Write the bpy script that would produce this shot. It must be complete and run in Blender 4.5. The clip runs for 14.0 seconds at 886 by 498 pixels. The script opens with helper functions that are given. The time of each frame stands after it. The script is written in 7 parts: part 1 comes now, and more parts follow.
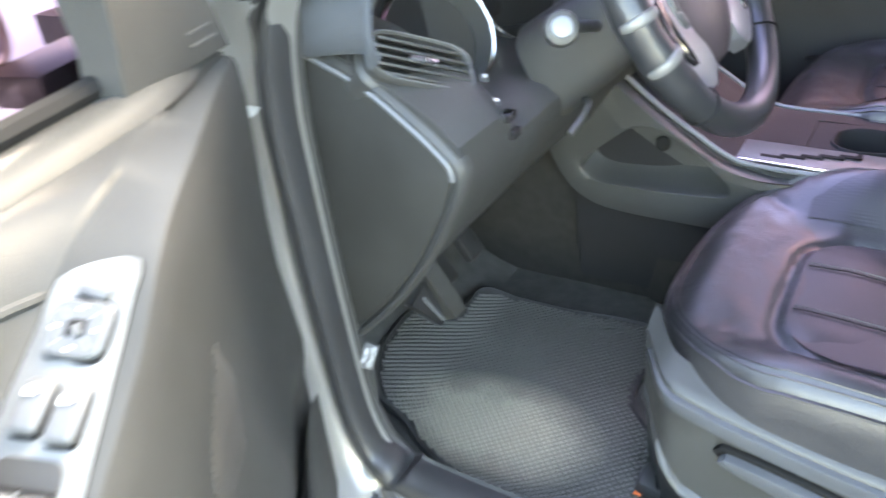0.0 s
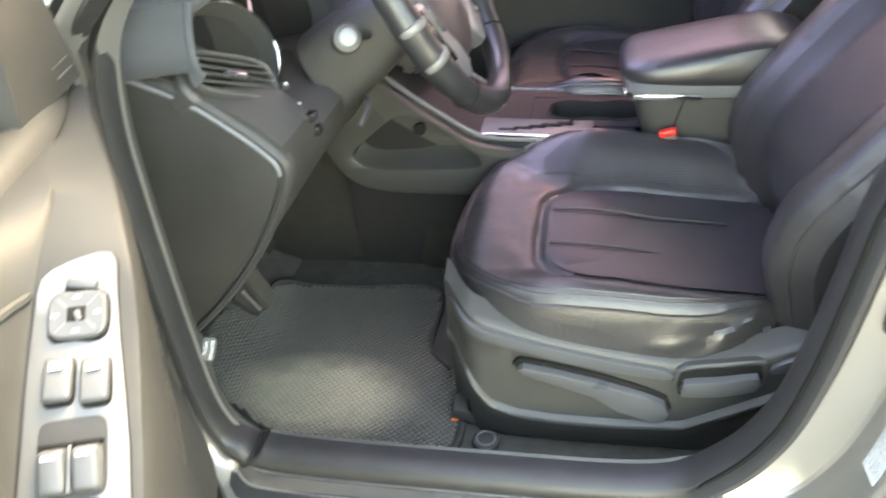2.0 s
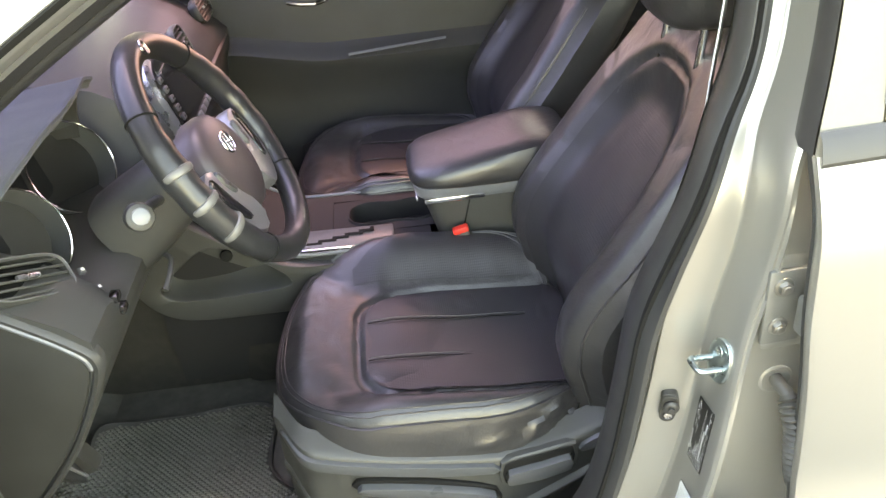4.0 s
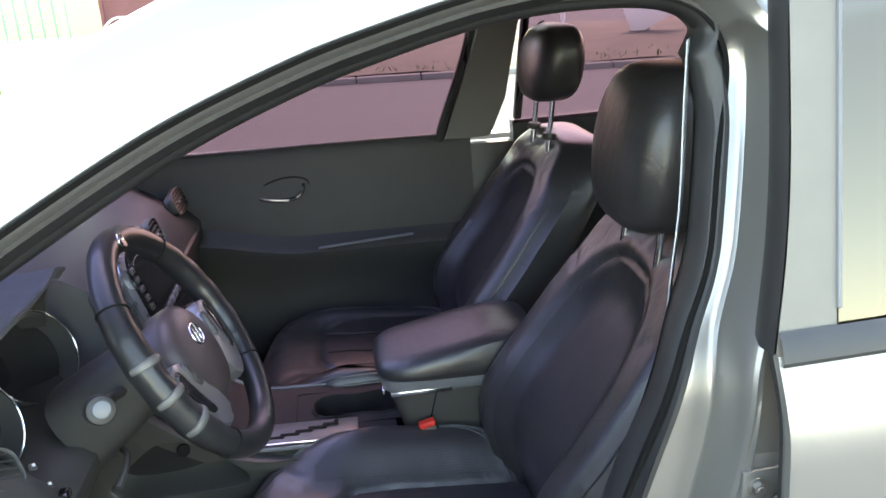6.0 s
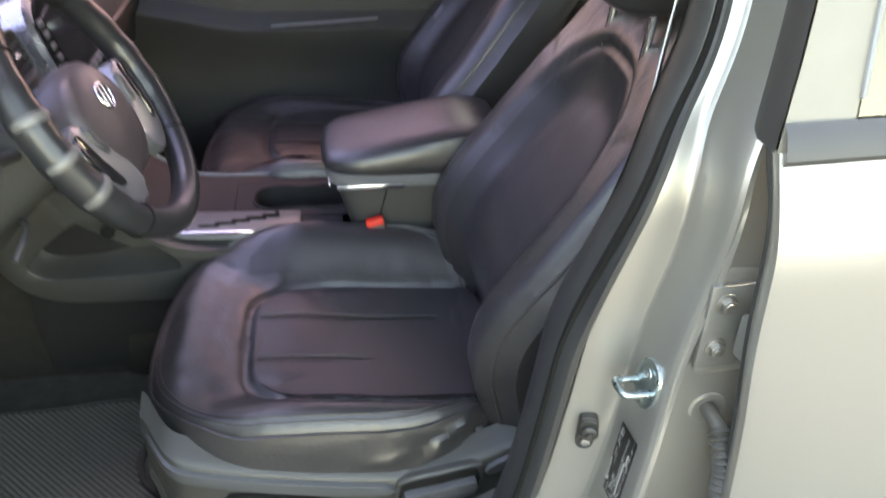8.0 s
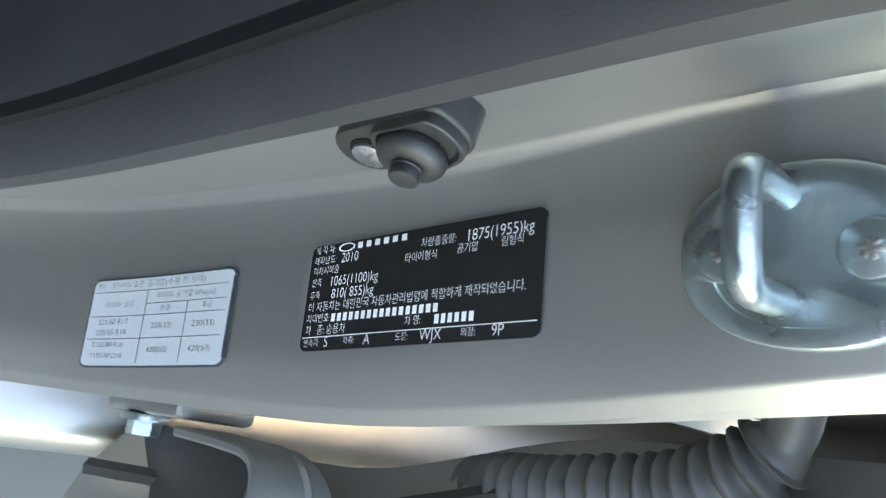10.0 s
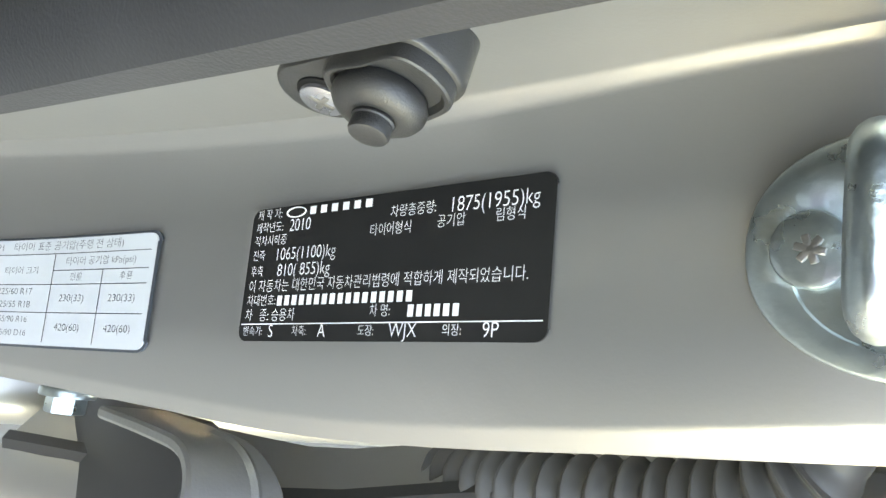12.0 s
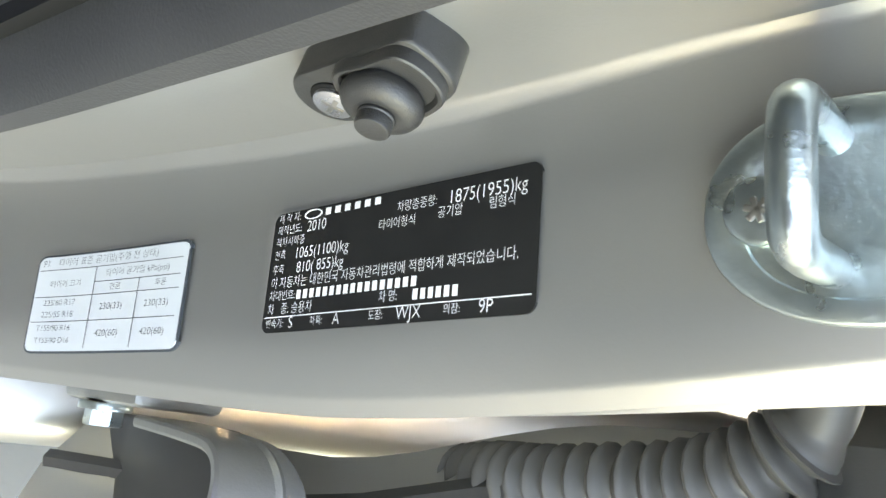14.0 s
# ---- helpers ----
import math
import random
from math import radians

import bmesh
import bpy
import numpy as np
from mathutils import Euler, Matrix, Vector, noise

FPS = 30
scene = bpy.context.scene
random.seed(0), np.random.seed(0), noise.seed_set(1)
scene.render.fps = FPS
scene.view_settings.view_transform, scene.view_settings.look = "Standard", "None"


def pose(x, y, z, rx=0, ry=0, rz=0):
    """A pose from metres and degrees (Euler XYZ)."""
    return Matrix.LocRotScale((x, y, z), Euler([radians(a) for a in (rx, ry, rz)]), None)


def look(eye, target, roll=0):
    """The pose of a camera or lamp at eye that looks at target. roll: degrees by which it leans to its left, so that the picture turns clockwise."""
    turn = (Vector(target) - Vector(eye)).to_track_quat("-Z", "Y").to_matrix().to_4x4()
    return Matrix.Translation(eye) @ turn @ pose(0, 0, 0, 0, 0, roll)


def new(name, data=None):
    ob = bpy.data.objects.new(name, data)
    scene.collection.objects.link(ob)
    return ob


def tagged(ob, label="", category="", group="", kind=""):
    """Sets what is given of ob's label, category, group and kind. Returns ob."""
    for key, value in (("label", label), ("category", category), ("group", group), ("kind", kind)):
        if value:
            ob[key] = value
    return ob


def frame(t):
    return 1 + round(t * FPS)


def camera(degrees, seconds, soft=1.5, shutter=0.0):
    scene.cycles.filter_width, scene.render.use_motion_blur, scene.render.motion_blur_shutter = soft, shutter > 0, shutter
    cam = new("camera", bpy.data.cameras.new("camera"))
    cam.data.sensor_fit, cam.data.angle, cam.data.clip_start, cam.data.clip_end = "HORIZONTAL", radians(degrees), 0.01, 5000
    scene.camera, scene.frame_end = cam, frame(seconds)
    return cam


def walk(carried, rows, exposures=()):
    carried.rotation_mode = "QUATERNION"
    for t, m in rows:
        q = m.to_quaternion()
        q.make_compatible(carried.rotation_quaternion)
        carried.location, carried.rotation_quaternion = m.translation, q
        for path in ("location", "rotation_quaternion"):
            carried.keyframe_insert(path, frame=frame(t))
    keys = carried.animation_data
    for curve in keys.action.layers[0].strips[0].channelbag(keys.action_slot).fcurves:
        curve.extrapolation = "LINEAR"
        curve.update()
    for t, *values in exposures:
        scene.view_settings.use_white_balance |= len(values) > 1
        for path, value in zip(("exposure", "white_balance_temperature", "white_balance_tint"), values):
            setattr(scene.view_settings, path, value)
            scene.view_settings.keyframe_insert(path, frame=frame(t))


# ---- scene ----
cam = camera(58.1, 14.0, shutter=0.35)
PATH = [
    (0, (-0.306, -1.37, 1.231), (-1.29, 0.021, 0.185), -7.8),
    (0.3, (-0.308, -1.485, 1.254), (-1.39, -0.138, 0.246), -7.5),
    (0.5, (-0.319, -1.511, 1.273), (-1.381, -0.176, 0.229), -7.7),
    (1, (-0.365, -1.572, 1.277), (-1.22, -0.134, 0.181), -7.8),
    (1.5, (-0.369, -1.581, 1.28), (-0.974, -0.047, 0.148), -5.9),
    (2, (-0.352, -1.569, 1.304), (-0.71, 0.062, 0.203), -4.8),
    (2.2, (-0.335, -1.57, 1.324), (-0.597, 0.113, 0.276), -5.7),
    (2.5, (-0.326, -1.549, 1.364), (-0.422, 0.166, 0.34), -4.0),
    (3, (-0.322, -1.544, 1.432), (-0.332, 0.147, 0.364), -4.3),
    (3.2, (-0.319, -1.542, 1.464), (-0.302, 0.144, 0.389), -4.6),
    (5.3, (-0.329, -1.545, 1.486), (-0.206, 0.175, 0.473), -5.6),
    (5.5, (-0.331, -1.547, 1.489), (-0.171, 0.244, 0.612), -4.8),
    (6, (-0.331, -1.549, 1.489), (-0.102, 0.326, 0.832), -3.2),
    (6.5, (-0.333, -1.549, 1.488), (-0.085, 0.335, 0.864), -2.7),
    (7, (-0.33, -1.537, 1.474), (-0.091, 0.314, 0.756), -2.8),
    (7.5, (-0.325, -1.52, 1.457), (-0.104, 0.267, 0.588), -2.8),
    (8, (-0.284, -1.435, 1.385), (-0.021, 0.235, 0.316), 1.8),
    (8.2, (-0.231, -1.352, 1.336), (0.012, 0.235, 0.144), 4.8),
    (8.5, (-0.164, -1.197, 1.246), (0.215, 0.185, -0.148), 16.8),
    (9, (-0.143, -1.016, 1.086), (0.555, -0.012, -0.497), 47.6),
    (9.2, (-0.155, -0.956, 1.014), (0.776, -0.076, -0.523), 61.3),
    (11.3, (-0.108, -0.853, 0.837), (1.303, -0.507, -0.537), 89.3),
    (11.5, (-0.11, -0.852, 0.84), (1.293, -0.497, -0.54), 88.9),
    (12, (-0.109, -0.854, 0.837), (1.306, -0.514, -0.535), 88.8),
    (12.5, (-0.106, -0.854, 0.837), (1.303, -0.506, -0.538), 88.5),
    (13, (-0.107, -0.852, 0.838), (1.303, -0.506, -0.537), 88.4),
    (13.5, (-0.108, -0.855, 0.839), (1.287, -0.494, -0.547), 87.6),
    (14, (-0.114, -0.873, 0.856), (1.219, -0.418, -0.564), 84.1),
]
EXPOSURES = [(0.0, 5.25, 9000, 8), (0.15, 4.85, 9000, 8), (0.4, 4.15, 9000, 9), (1.0, 4.2, 9000, 9), (1.5, 4.5, 9800, 8), (2.0, 5.05, 12500, 8), (2.5, 5.2, 14800, 9), (3.0, 5.05, 15000, 9), (5.5, 4.6, 10600, 6), (6.0, 3.92, 9400, 7), (6.5, 3.62, 9300, 7), (7.0, 3.8, 9600, 7), (7.5, 4.25, 10600, 8), (8.2, 4.42, 11600, 9), (8.5, 4.3, 11500, 10), (8.7, 3.85, 8050, 6), (9.2, 3.85, 8050, 6), (11.3, 4.78, 11600, 10), (14.0, 4.83, 11800, 10)]
walk(cam, [(t, look(eye, target, roll)) for t, eye, target, roll in PATH], EXPOSURES)

# ---- world and sun ----
world = bpy.data.worlds.new("sky")
scene.world = world
world.use_nodes = True
sky = world.node_tree.nodes.new("ShaderNodeTexSky")
sky.sky_type = "NISHITA"
sky.sun_disc = False
SUN_EL, SUN_AZ = 50.0, 64.0          # degrees; azimuth from +x towards +y
sky.sun_elevation = radians(SUN_EL)
sky.sun_rotation = radians(90 - SUN_AZ)
sky.dust_density = 0.8
background = world.node_tree.nodes["Background"]
background.inputs["Strength"].default_value = 0.13
world.node_tree.links.new(sky.outputs[0], background.inputs[0])
sun_data = bpy.data.lights.new("sun", "SUN")
sun_data.energy, sun_data.angle, sun_data.color = 0.6, radians(25), (1.0, 0.96, 0.90)
sun = new("sun", sun_data)
sun_way = Vector((math.cos(radians(SUN_EL)) * math.cos(radians(SUN_AZ)), math.cos(radians(SUN_EL)) * math.sin(radians(SUN_AZ)), math.sin(radians(SUN_EL))))
sun.matrix_world = look(sun_way * 30, (0, 0, 0))


# ---- materials ----
def material(name, base, rough=0.5, metal=0.0, tone=0.12, tone_scale=6.0, grain=0.0, grain_scale=400.0, coat=0.0, sheen=0.0, rough_var=0.08, specular=0.5):
    """A surface with two scales of variation: broad tone and fine grain, in metres."""
    m = bpy.data.materials.new(name)
    m.use_nodes = True
    nt = m.node_tree
    b = nt.nodes["Principled BSDF"]
    b.inputs["Metallic"].default_value = metal
    b.inputs["Coat Weight"].default_value = coat
    b.inputs["Coat Roughness"].default_value = 0.08
    b.inputs["Sheen Weight"].default_value = sheen
    b.inputs["Specular IOR Level"].default_value = specular
    tc = nt.nodes.new("ShaderNodeTexCoord")
    broad = nt.nodes.new("ShaderNodeTexNoise")
    broad.inputs["Scale"].default_value = tone_scale
    broad.inputs["Detail"].default_value = 6.0
    nt.links.new(tc.outputs["Object"], broad.inputs["Vector"])
    ramp = nt.nodes.new("ShaderNodeMix")
    ramp.data_type = "RGBA"
    ramp.inputs[6].default_value = (*[c * (1 - tone) for c in base], 1)
    ramp.inputs[7].default_value = (*[min(1, c * (1 + tone)) for c in base], 1)
    nt.links.new(broad.outputs[0], ramp.inputs[0])
    nt.links.new(ramp.outputs[2], b.inputs["Base Color"])
    rr = nt.nodes.new("ShaderNodeMapRange")
    rr.inputs["To Min"].default_value = max(0.02, rough - rough_var)
    rr.inputs["To Max"].default_value = min(1, rough + rough_var)
    nt.links.new(broad.outputs[0], rr.inputs["Value"])
    nt.links.new(rr.outputs[0], b.inputs["Roughness"])
    if grain:
        fine = nt.nodes.new("ShaderNodeTexNoise")
        fine.inputs["Scale"].default_value = grain_scale
        fine.inputs["Detail"].default_value = 3.0
        nt.links.new(tc.outputs["Object"], fine.inputs["Vector"])
        bump = nt.nodes.new("ShaderNodeBump")
        bump.inputs["Strength"].default_value = grain
        bump.inputs["Distance"].default_value = 0.001
        nt.links.new(fine.outputs[0], bump.inputs["Height"])
        nt.links.new(bump.outputs[0], b.inputs["Normal"])
    return m


def perforated(name, base, rough, pitch=0.004):
    """Leather with a grid of small holes."""
    m = material(name, base, rough, tone=0.15, tone_scale=9)
    nt = m.node_tree
    tc = nt.nodes.new("ShaderNodeTexCoord")
    v = nt.nodes.new("ShaderNodeTexVoronoi")
    v.inputs["Scale"].default_value = 1 / pitch
    v.inputs["Randomness"].default_value = 0.0
    nt.links.new(tc.outputs["Object"], v.inputs["Vector"])
    bump = nt.nodes.new("ShaderNodeBump")
    bump.inputs["Strength"].default_value = 0.35
    bump.inputs["Distance"].default_value = 0.0008
    nt.links.new(v.outputs["Distance"], bump.inputs["Height"])
    nt.links.new(bump.outputs[0], nt.nodes["Principled BSDF"].inputs["Normal"])
    return m


def pane(name, tint, gloss=0.0, ior=1.45, mirror=(1.0, 1.0, 1.0)):
    """Thin tinted glass: clear straight through, glossy by Fresnel."""
    m = bpy.data.materials.new(name)
    m.use_nodes = True
    nt = m.node_tree
    nt.nodes.remove(nt.nodes["Principled BSDF"])
    tr = nt.nodes.new("ShaderNodeBsdfTransparent")
    tr.inputs[0].default_value = (*tint, 1)
    gl = nt.nodes.new("ShaderNodeBsdfGlossy")
    gl.inputs["Roughness"].default_value = 0.02
    gl.inputs["Color"].default_value = (*mirror, 1)
    fr = nt.nodes.new("ShaderNodeFresnel")
    fr.inputs[0].default_value = ior
    add = nt.nodes.new("ShaderNodeMath")
    add.operation = "ADD"
    add.use_clamp = True
    add.inputs[1].default_value = gloss
    nt.links.new(fr.outputs[0], add.inputs[0])
    mix = nt.nodes.new("ShaderNodeMixShader")
    nt.links.new(add.outputs[0], mix.inputs[0])
    nt.links.new(tr.outputs[0], mix.inputs[1])
    nt.links.new(gl.outputs[0], mix.inputs[2])
    nt.links.new(mix.outputs[0], nt.nodes["Material Output"].inputs[0])
    return m


PAINT = material("silver_paint", (0.345, 0.339, 0.323), 0.34, 0.72, tone=0.06, tone_scale=3, grain=0.06, grain_scale=900, coat=0.35)
RUBBER = material("seal_rubber", (0.027, 0.027, 0.028), 0.44, tone=0.3, tone_scale=30, grain=0.15, grain_scale=1200, rough_var=0.12)
PLASTIC = material("black_plastic", (0.045, 0.045, 0.043), 0.46, tone=0.2, tone_scale=12, grain=0.25, grain_scale=900)
DOORSKIN = material("door_trim_plastic", (0.033, 0.033, 0.031), 0.50, tone=0.4, tone_scale=11, grain=0.3, grain_scale=900, specular=0.2)
GREYPLASTIC = material("grey_plastic", (0.14, 0.145, 0.152), 0.36, tone=0.12, tone_scale=14, grain=0.15, grain_scale=900)
SEATPLASTIC = material("seat_trim_plastic", (0.075, 0.078, 0.084), 0.30, tone=0.15, tone_scale=14, grain=0.15, grain_scale=900)
SWITCHGREY = material("switch_panel_grey", (0.10, 0.103, 0.103), 0.36, tone=0.08, tone_scale=14, grain=0.08, grain_scale=900)
SILLOVERLAY = material("sill_overlay", (0.075, 0.070, 0.064), 0.6, tone=0.3, tone_scale=20, grain=0.3, grain_scale=700, specular=0.25)
SWITCHDARK = material("switch_dark", (0.060, 0.062, 0.064), 0.38, tone=0.1, tone_scale=30, grain=0.1, grain_scale=900)
LEATHER = material("black_leather", (0.028, 0.027, 0.029), 0.37, tone=0.25, tone_scale=14, grain=0.35, grain_scale=260, rough_var=0.08, coat=0.22, specular=0.6)


def creased(m, scale, depth):
    """Adds soft creases over the fine grain."""
    nt = m.node_tree
    b = nt.nodes["Principled BSDF"]
    tc = nt.nodes.new("ShaderNodeTexCoord")
    ns = nt.nodes.new("ShaderNodeTexNoise")
    ns.inputs["Scale"].default_value = scale
    ns.inputs["Detail"].default_value = 3.0
    ns.inputs["Distortion"].default_value = 1.2
    nt.links.new(tc.outputs["Object"], ns.inputs["Vector"])
    bump = nt.nodes.new("ShaderNodeBump")
    bump.inputs["Strength"].default_value = 0.35
    bump.inputs["Distance"].default_value = depth
    nt.links.new(ns.outputs[0], bump.inputs["Height"])
    nt.links.new(b.inputs["Normal"].links[0].from_socket, bump.inputs["Normal"])
    nt.links.new(bump.outputs[0], b.inputs["Normal"])


creased(LEATHER, 22.0, 0.0045)
creased(PAINT, 9.0, 0.002)
LEATHER.node_tree.nodes["Principled BSDF"].inputs["Coat Roughness"].default_value = 0.28
INSERT = perforated("perforated_leather", (0.026, 0.025, 0.028), 0.36)
RIMLEATHER = material("rim_leather", (0.018, 0.0185, 0.020), 0.36, tone=0.25, tone_scale=20, grain=0.3, grain_scale=420, coat=0.2)
STALKTIP = material("stalk_tip", (0.16, 0.17, 0.185), 0.3, tone=0.05)
GRIPGREY = material("grip_grey", (0.13, 0.127, 0.12), 0.36, 0.2, tone=0.2, tone_scale=60, grain=0.2, grain_scale=900)
CONSOLEBLACK = material("console_black", (0.020, 0.020, 0.021), 0.62, tone=0.2, tone_scale=12, grain=0.25, grain_scale=900, specular=0.15)
# like the floor carpet, at a darker base for below the knee panel
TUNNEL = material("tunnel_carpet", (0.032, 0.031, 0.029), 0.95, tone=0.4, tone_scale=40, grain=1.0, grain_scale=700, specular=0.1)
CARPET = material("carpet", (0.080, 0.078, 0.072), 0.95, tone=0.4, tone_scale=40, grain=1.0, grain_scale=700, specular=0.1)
FABRIC = material("dash_cover_fabric", (0.06, 0.066, 0.074), 0.9, tone=0.2, tone_scale=25, grain=0.8, grain_scale=700, sheen=0.1, specular=0.2)
CHROME = material("chrome", (0.75, 0.75, 0.76), 0.1, 1.0, tone=0.04, tone_scale=40)
SPOKE = material("spoke_silver", (0.30, 0.30, 0.31), 0.32, 0.7, tone=0.03, tone_scale=30, rough_var=0.01)
SATIN = material("satin_silver", (0.5, 0.5, 0.52), 0.28, 0.9, tone=0.05, tone_scale=40)
DARKTRIM = material("dark_door_trim", (0.042, 0.042, 0.041), 0.55, tone=0.2, tone_scale=10, grain=0.25, grain_scale=900, specular=0.35)
ZINC = material("zinc_steel", (0.39, 0.455, 0.465), 0.29, 0.95, tone=0.4, tone_scale=90, grain=0.16, grain_scale=500)
# silver hinge paint, darkened for the shade in the door gap
HINGESHADED = material("hinge_shaded", (0.20, 0.20, 0.195), 0.42, 0.55, tone=0.2, tone_scale=40, grain=0.2, grain_scale=600)
BOLT = material("bolt_steel", (0.32, 0.31, 0.29), 0.35, 0.9, tone=0.3, tone_scale=90, grain=0.3, grain_scale=500)
DIALBLACK = material("dial_black", (0.020, 0.019, 0.017), 0.4, tone=0.1)
GLOSSBLACK = material("gloss_black", (0.015, 0.015, 0.016), 0.08, tone=0.1)
DULLBLACK = material("dull_black", (0.011, 0.011, 0.011), 0.75, tone=0.2, tone_scale=30, specular=0.12)
RED = material("red_plastic", (0.75, 0.03, 0.02), 0.35, tone=0.08)
ORANGE = material("orange_mark", (0.8, 0.18, 0.05), 0.4, tone=0.08)
WHITE = material("white_print", (0.8, 0.8, 0.79), 0.5, tone=0.04)
PALE = material("pale_marking", (0.7, 0.7, 0.68), 0.5, tone=0.05)
LABELWHITE = material("label_white", (0.56, 0.59, 0.61), 0.35, tone=0.04, tone_scale=40)
LABELBLACK = material("label_black", (0.012, 0.012, 0.012), 0.32, tone=0.3, tone_scale=80)
INK = material("label_ink", (0.05, 0.06, 0.07), 0.5, tone=0.1)
BELT = material("belt_webbing", (0.42, 0.44, 0.46), 0.7, tone=0.08, tone_scale=60, grain=0.6, grain_scale=900)
HEADLINER = material("headliner", (0.42, 0.41, 0.39), 0.95, tone=0.06, tone_scale=20, grain=0.5, grain_scale=600)
SWITCHRUBBER = material("switch_rubber", (0.030, 0.029, 0.028), 0.42, tone=0.4, tone_scale=160, grain=0.2, grain_scale=2200, rough_var=0.16)
SCREEN = material("screen_glass", (0.02, 0.02, 0.022), 0.12, tone=0.1)
PILLARTRIM = material("pillar_trim", (0.15, 0.147, 0.14), 0.6, tone=0.06, tone_scale=20, grain=0.3, grain_scale=700)
TINT = pane("tinted_glass", (0.235, 0.155, 0.205), 0.0, 1.18)
# mirror colour carries the beige reflection of surroundings that are not built
WARMGLASS = pane("warm_reflecting_glass", (0.15, 0.14, 0.13), 0.14, mirror=(0.70, 0.62, 0.50))
WIND = pane("windscreen_glass", (0.63, 0.55, 0.82), 0.03)
MIRROR = material("mirror", (0.85, 0.85, 0.86), 0.02, 1.0, tone=0.01)
ASPHALT = material("asphalt", (0.100, 0.098, 0.093), 0.9, tone=0.25, tone_scale=0.6, grain=0.8, grain_scale=60)
CONCRETE = material("concrete", (0.19, 0.185, 0.172), 0.9, tone=0.2, tone_scale=3, grain=0.6, grain_scale=80)
SOIL = material("soil", (0.13, 0.11, 0.08), 0.95, tone=0.5, tone_scale=1.5, grain=1.0, grain_scale=20)
MAROON = material("maroon_steel", (0.16, 0.05, 0.05), 0.6, tone=0.15, tone_scale=2)
FENCEGREEN = material("fence_green", (0.25, 0.41, 0.29), 0.6, tone=0.1)
GRASS = material("grass", (0.12, 0.16, 0.06), 0.9, tone=0.4, tone_scale=2)
MATBASE = material("mat_backing", (0.035, 0.034, 0.032), 0.7, tone=0.3, tone_scale=8, grain=0.4, grain_scale=500)
EVA = material("eva_mat", (0.112, 0.109, 0.098), 0.55, tone=0.35, tone_scale=5, grain=0.4, grain_scale=500)


# dust trodden into the mat
def dusty(m, centre, size):
    nt = m.node_tree
    b = nt.nodes["Principled BSDF"]
    tc = nt.nodes.new("ShaderNodeTexCoord")
    mp = nt.nodes.new("ShaderNodeMapping")
    mp.vector_type = "TEXTURE"
    mp.inputs["Location"].default_value = centre
    mp.inputs["Scale"].default_value = size
    nt.links.new(tc.outputs["Object"], mp.inputs[0])
    gr = nt.nodes.new("ShaderNodeTexGradient")
    gr.gradient_type = "SPHERICAL"
    nt.links.new(mp.outputs[0], gr.inputs[0])
    ns = nt.nodes.new("ShaderNodeTexNoise")
    ns.inputs["Scale"].default_value = 16
    ns.inputs["Detail"].default_value = 8
    ns.inputs["Roughness"].default_value = 0.7
    nt.links.new(tc.outputs["Object"], ns.inputs[0])
    mul = nt.nodes.new("ShaderNodeMath")
    mul.operation = "MULTIPLY"
    nt.links.new(gr.outputs[1], mul.inputs[0])
    nt.links.new(ns.outputs[0], mul.inputs[1])
    gain = nt.nodes.new("ShaderNodeMath")
    gain.operation = "MULTIPLY"
    gain.inputs[1].default_value = 3.8
    gain.use_clamp = True
    nt.links.new(mul.outputs[0], gain.inputs[0])
    mx = nt.nodes.new("ShaderNodeMix")
    mx.data_type = "RGBA"
    mx.inputs[7].default_value = (0.42, 0.38, 0.29, 1)
    old = b.inputs["Base Color"].links[0].from_socket
    nt.links.new(old, mx.inputs[6])
    nt.links.new(gain.outputs[0], mx.inputs[0])
    nt.links.new(mx.outputs[2], b.inputs["Base Color"])


dusty(EVA, (-0.835, -0.545, 0.28), (0.20, 0.125, 0.25))

# ---- builders ----


def spline(pts, n, closed=False):
    """A smooth curve of n points through pts."""
    P = [np.array(p, float) for p in pts]
    k = len(P)
    out = []
    spans = k if closed else k - 1
    for i in range(n):
        s = i / (n if closed else n - 1) * spans
        j = min(int(s), spans - 1)
        f = s - j
        if closed:
            a, b, c, d = P[(j - 1) % k], P[j % k], P[(j + 1) % k], P[(j + 2) % k]
        else:
            a, b, c, d = P[max(j - 1, 0)], P[j], P[min(j + 1, k - 1)], P[min(j + 2, k - 1)]
        out.append(0.5 * (2 * b + (c - a) * f + (2 * a - 5 * b + 4 * c - d) * f * f + (3 * b - a - 3 * c + d) * f ** 3))
    return out


def thing(name, at, label, category, group="", kind=""):
    """A top-level thing: an empty at its base."""
    ob = new(name)
    ob.empty_display_size = 0.05
    ob.location = at
    return tagged(ob, label, category, group, kind)


def part(name, bm, mat, parent=None, label="", flat=False, bevel=0.0):
    """Link a bmesh as one mesh object, in world metres, under a thing or a part."""
    bmesh.ops.remove_doubles(bm, verts=bm.verts, dist=1e-6)
    bmesh.ops.recalc_face_normals(bm, faces=bm.faces)
    me = bpy.data.meshes.new(name)
    bm.to_mesh(me)
    bm.free()
    me.materials.append(mat)
    if not flat:
        me.polygons.foreach_set("use_smooth", [True] * len(me.polygons))
        me.set_sharp_from_angle(angle=radians(38))
    ob = new(name, me)
    if parent:
        ob.parent = parent
        if parent.type == "EMPTY":
            ob.matrix_parent_inverse = Matrix.Translation(-parent.location)
    if label:
        ob["label"] = label
    return ob


def merge(bm, tmp, m=None):
    if m is not None:
        tmp.transform(m)
    me = bpy.data.meshes.new("tmp")
    tmp.to_mesh(me)
    tmp.free()
    bm.from_mesh(me)
    bpy.data.meshes.remove(me)
    return bm


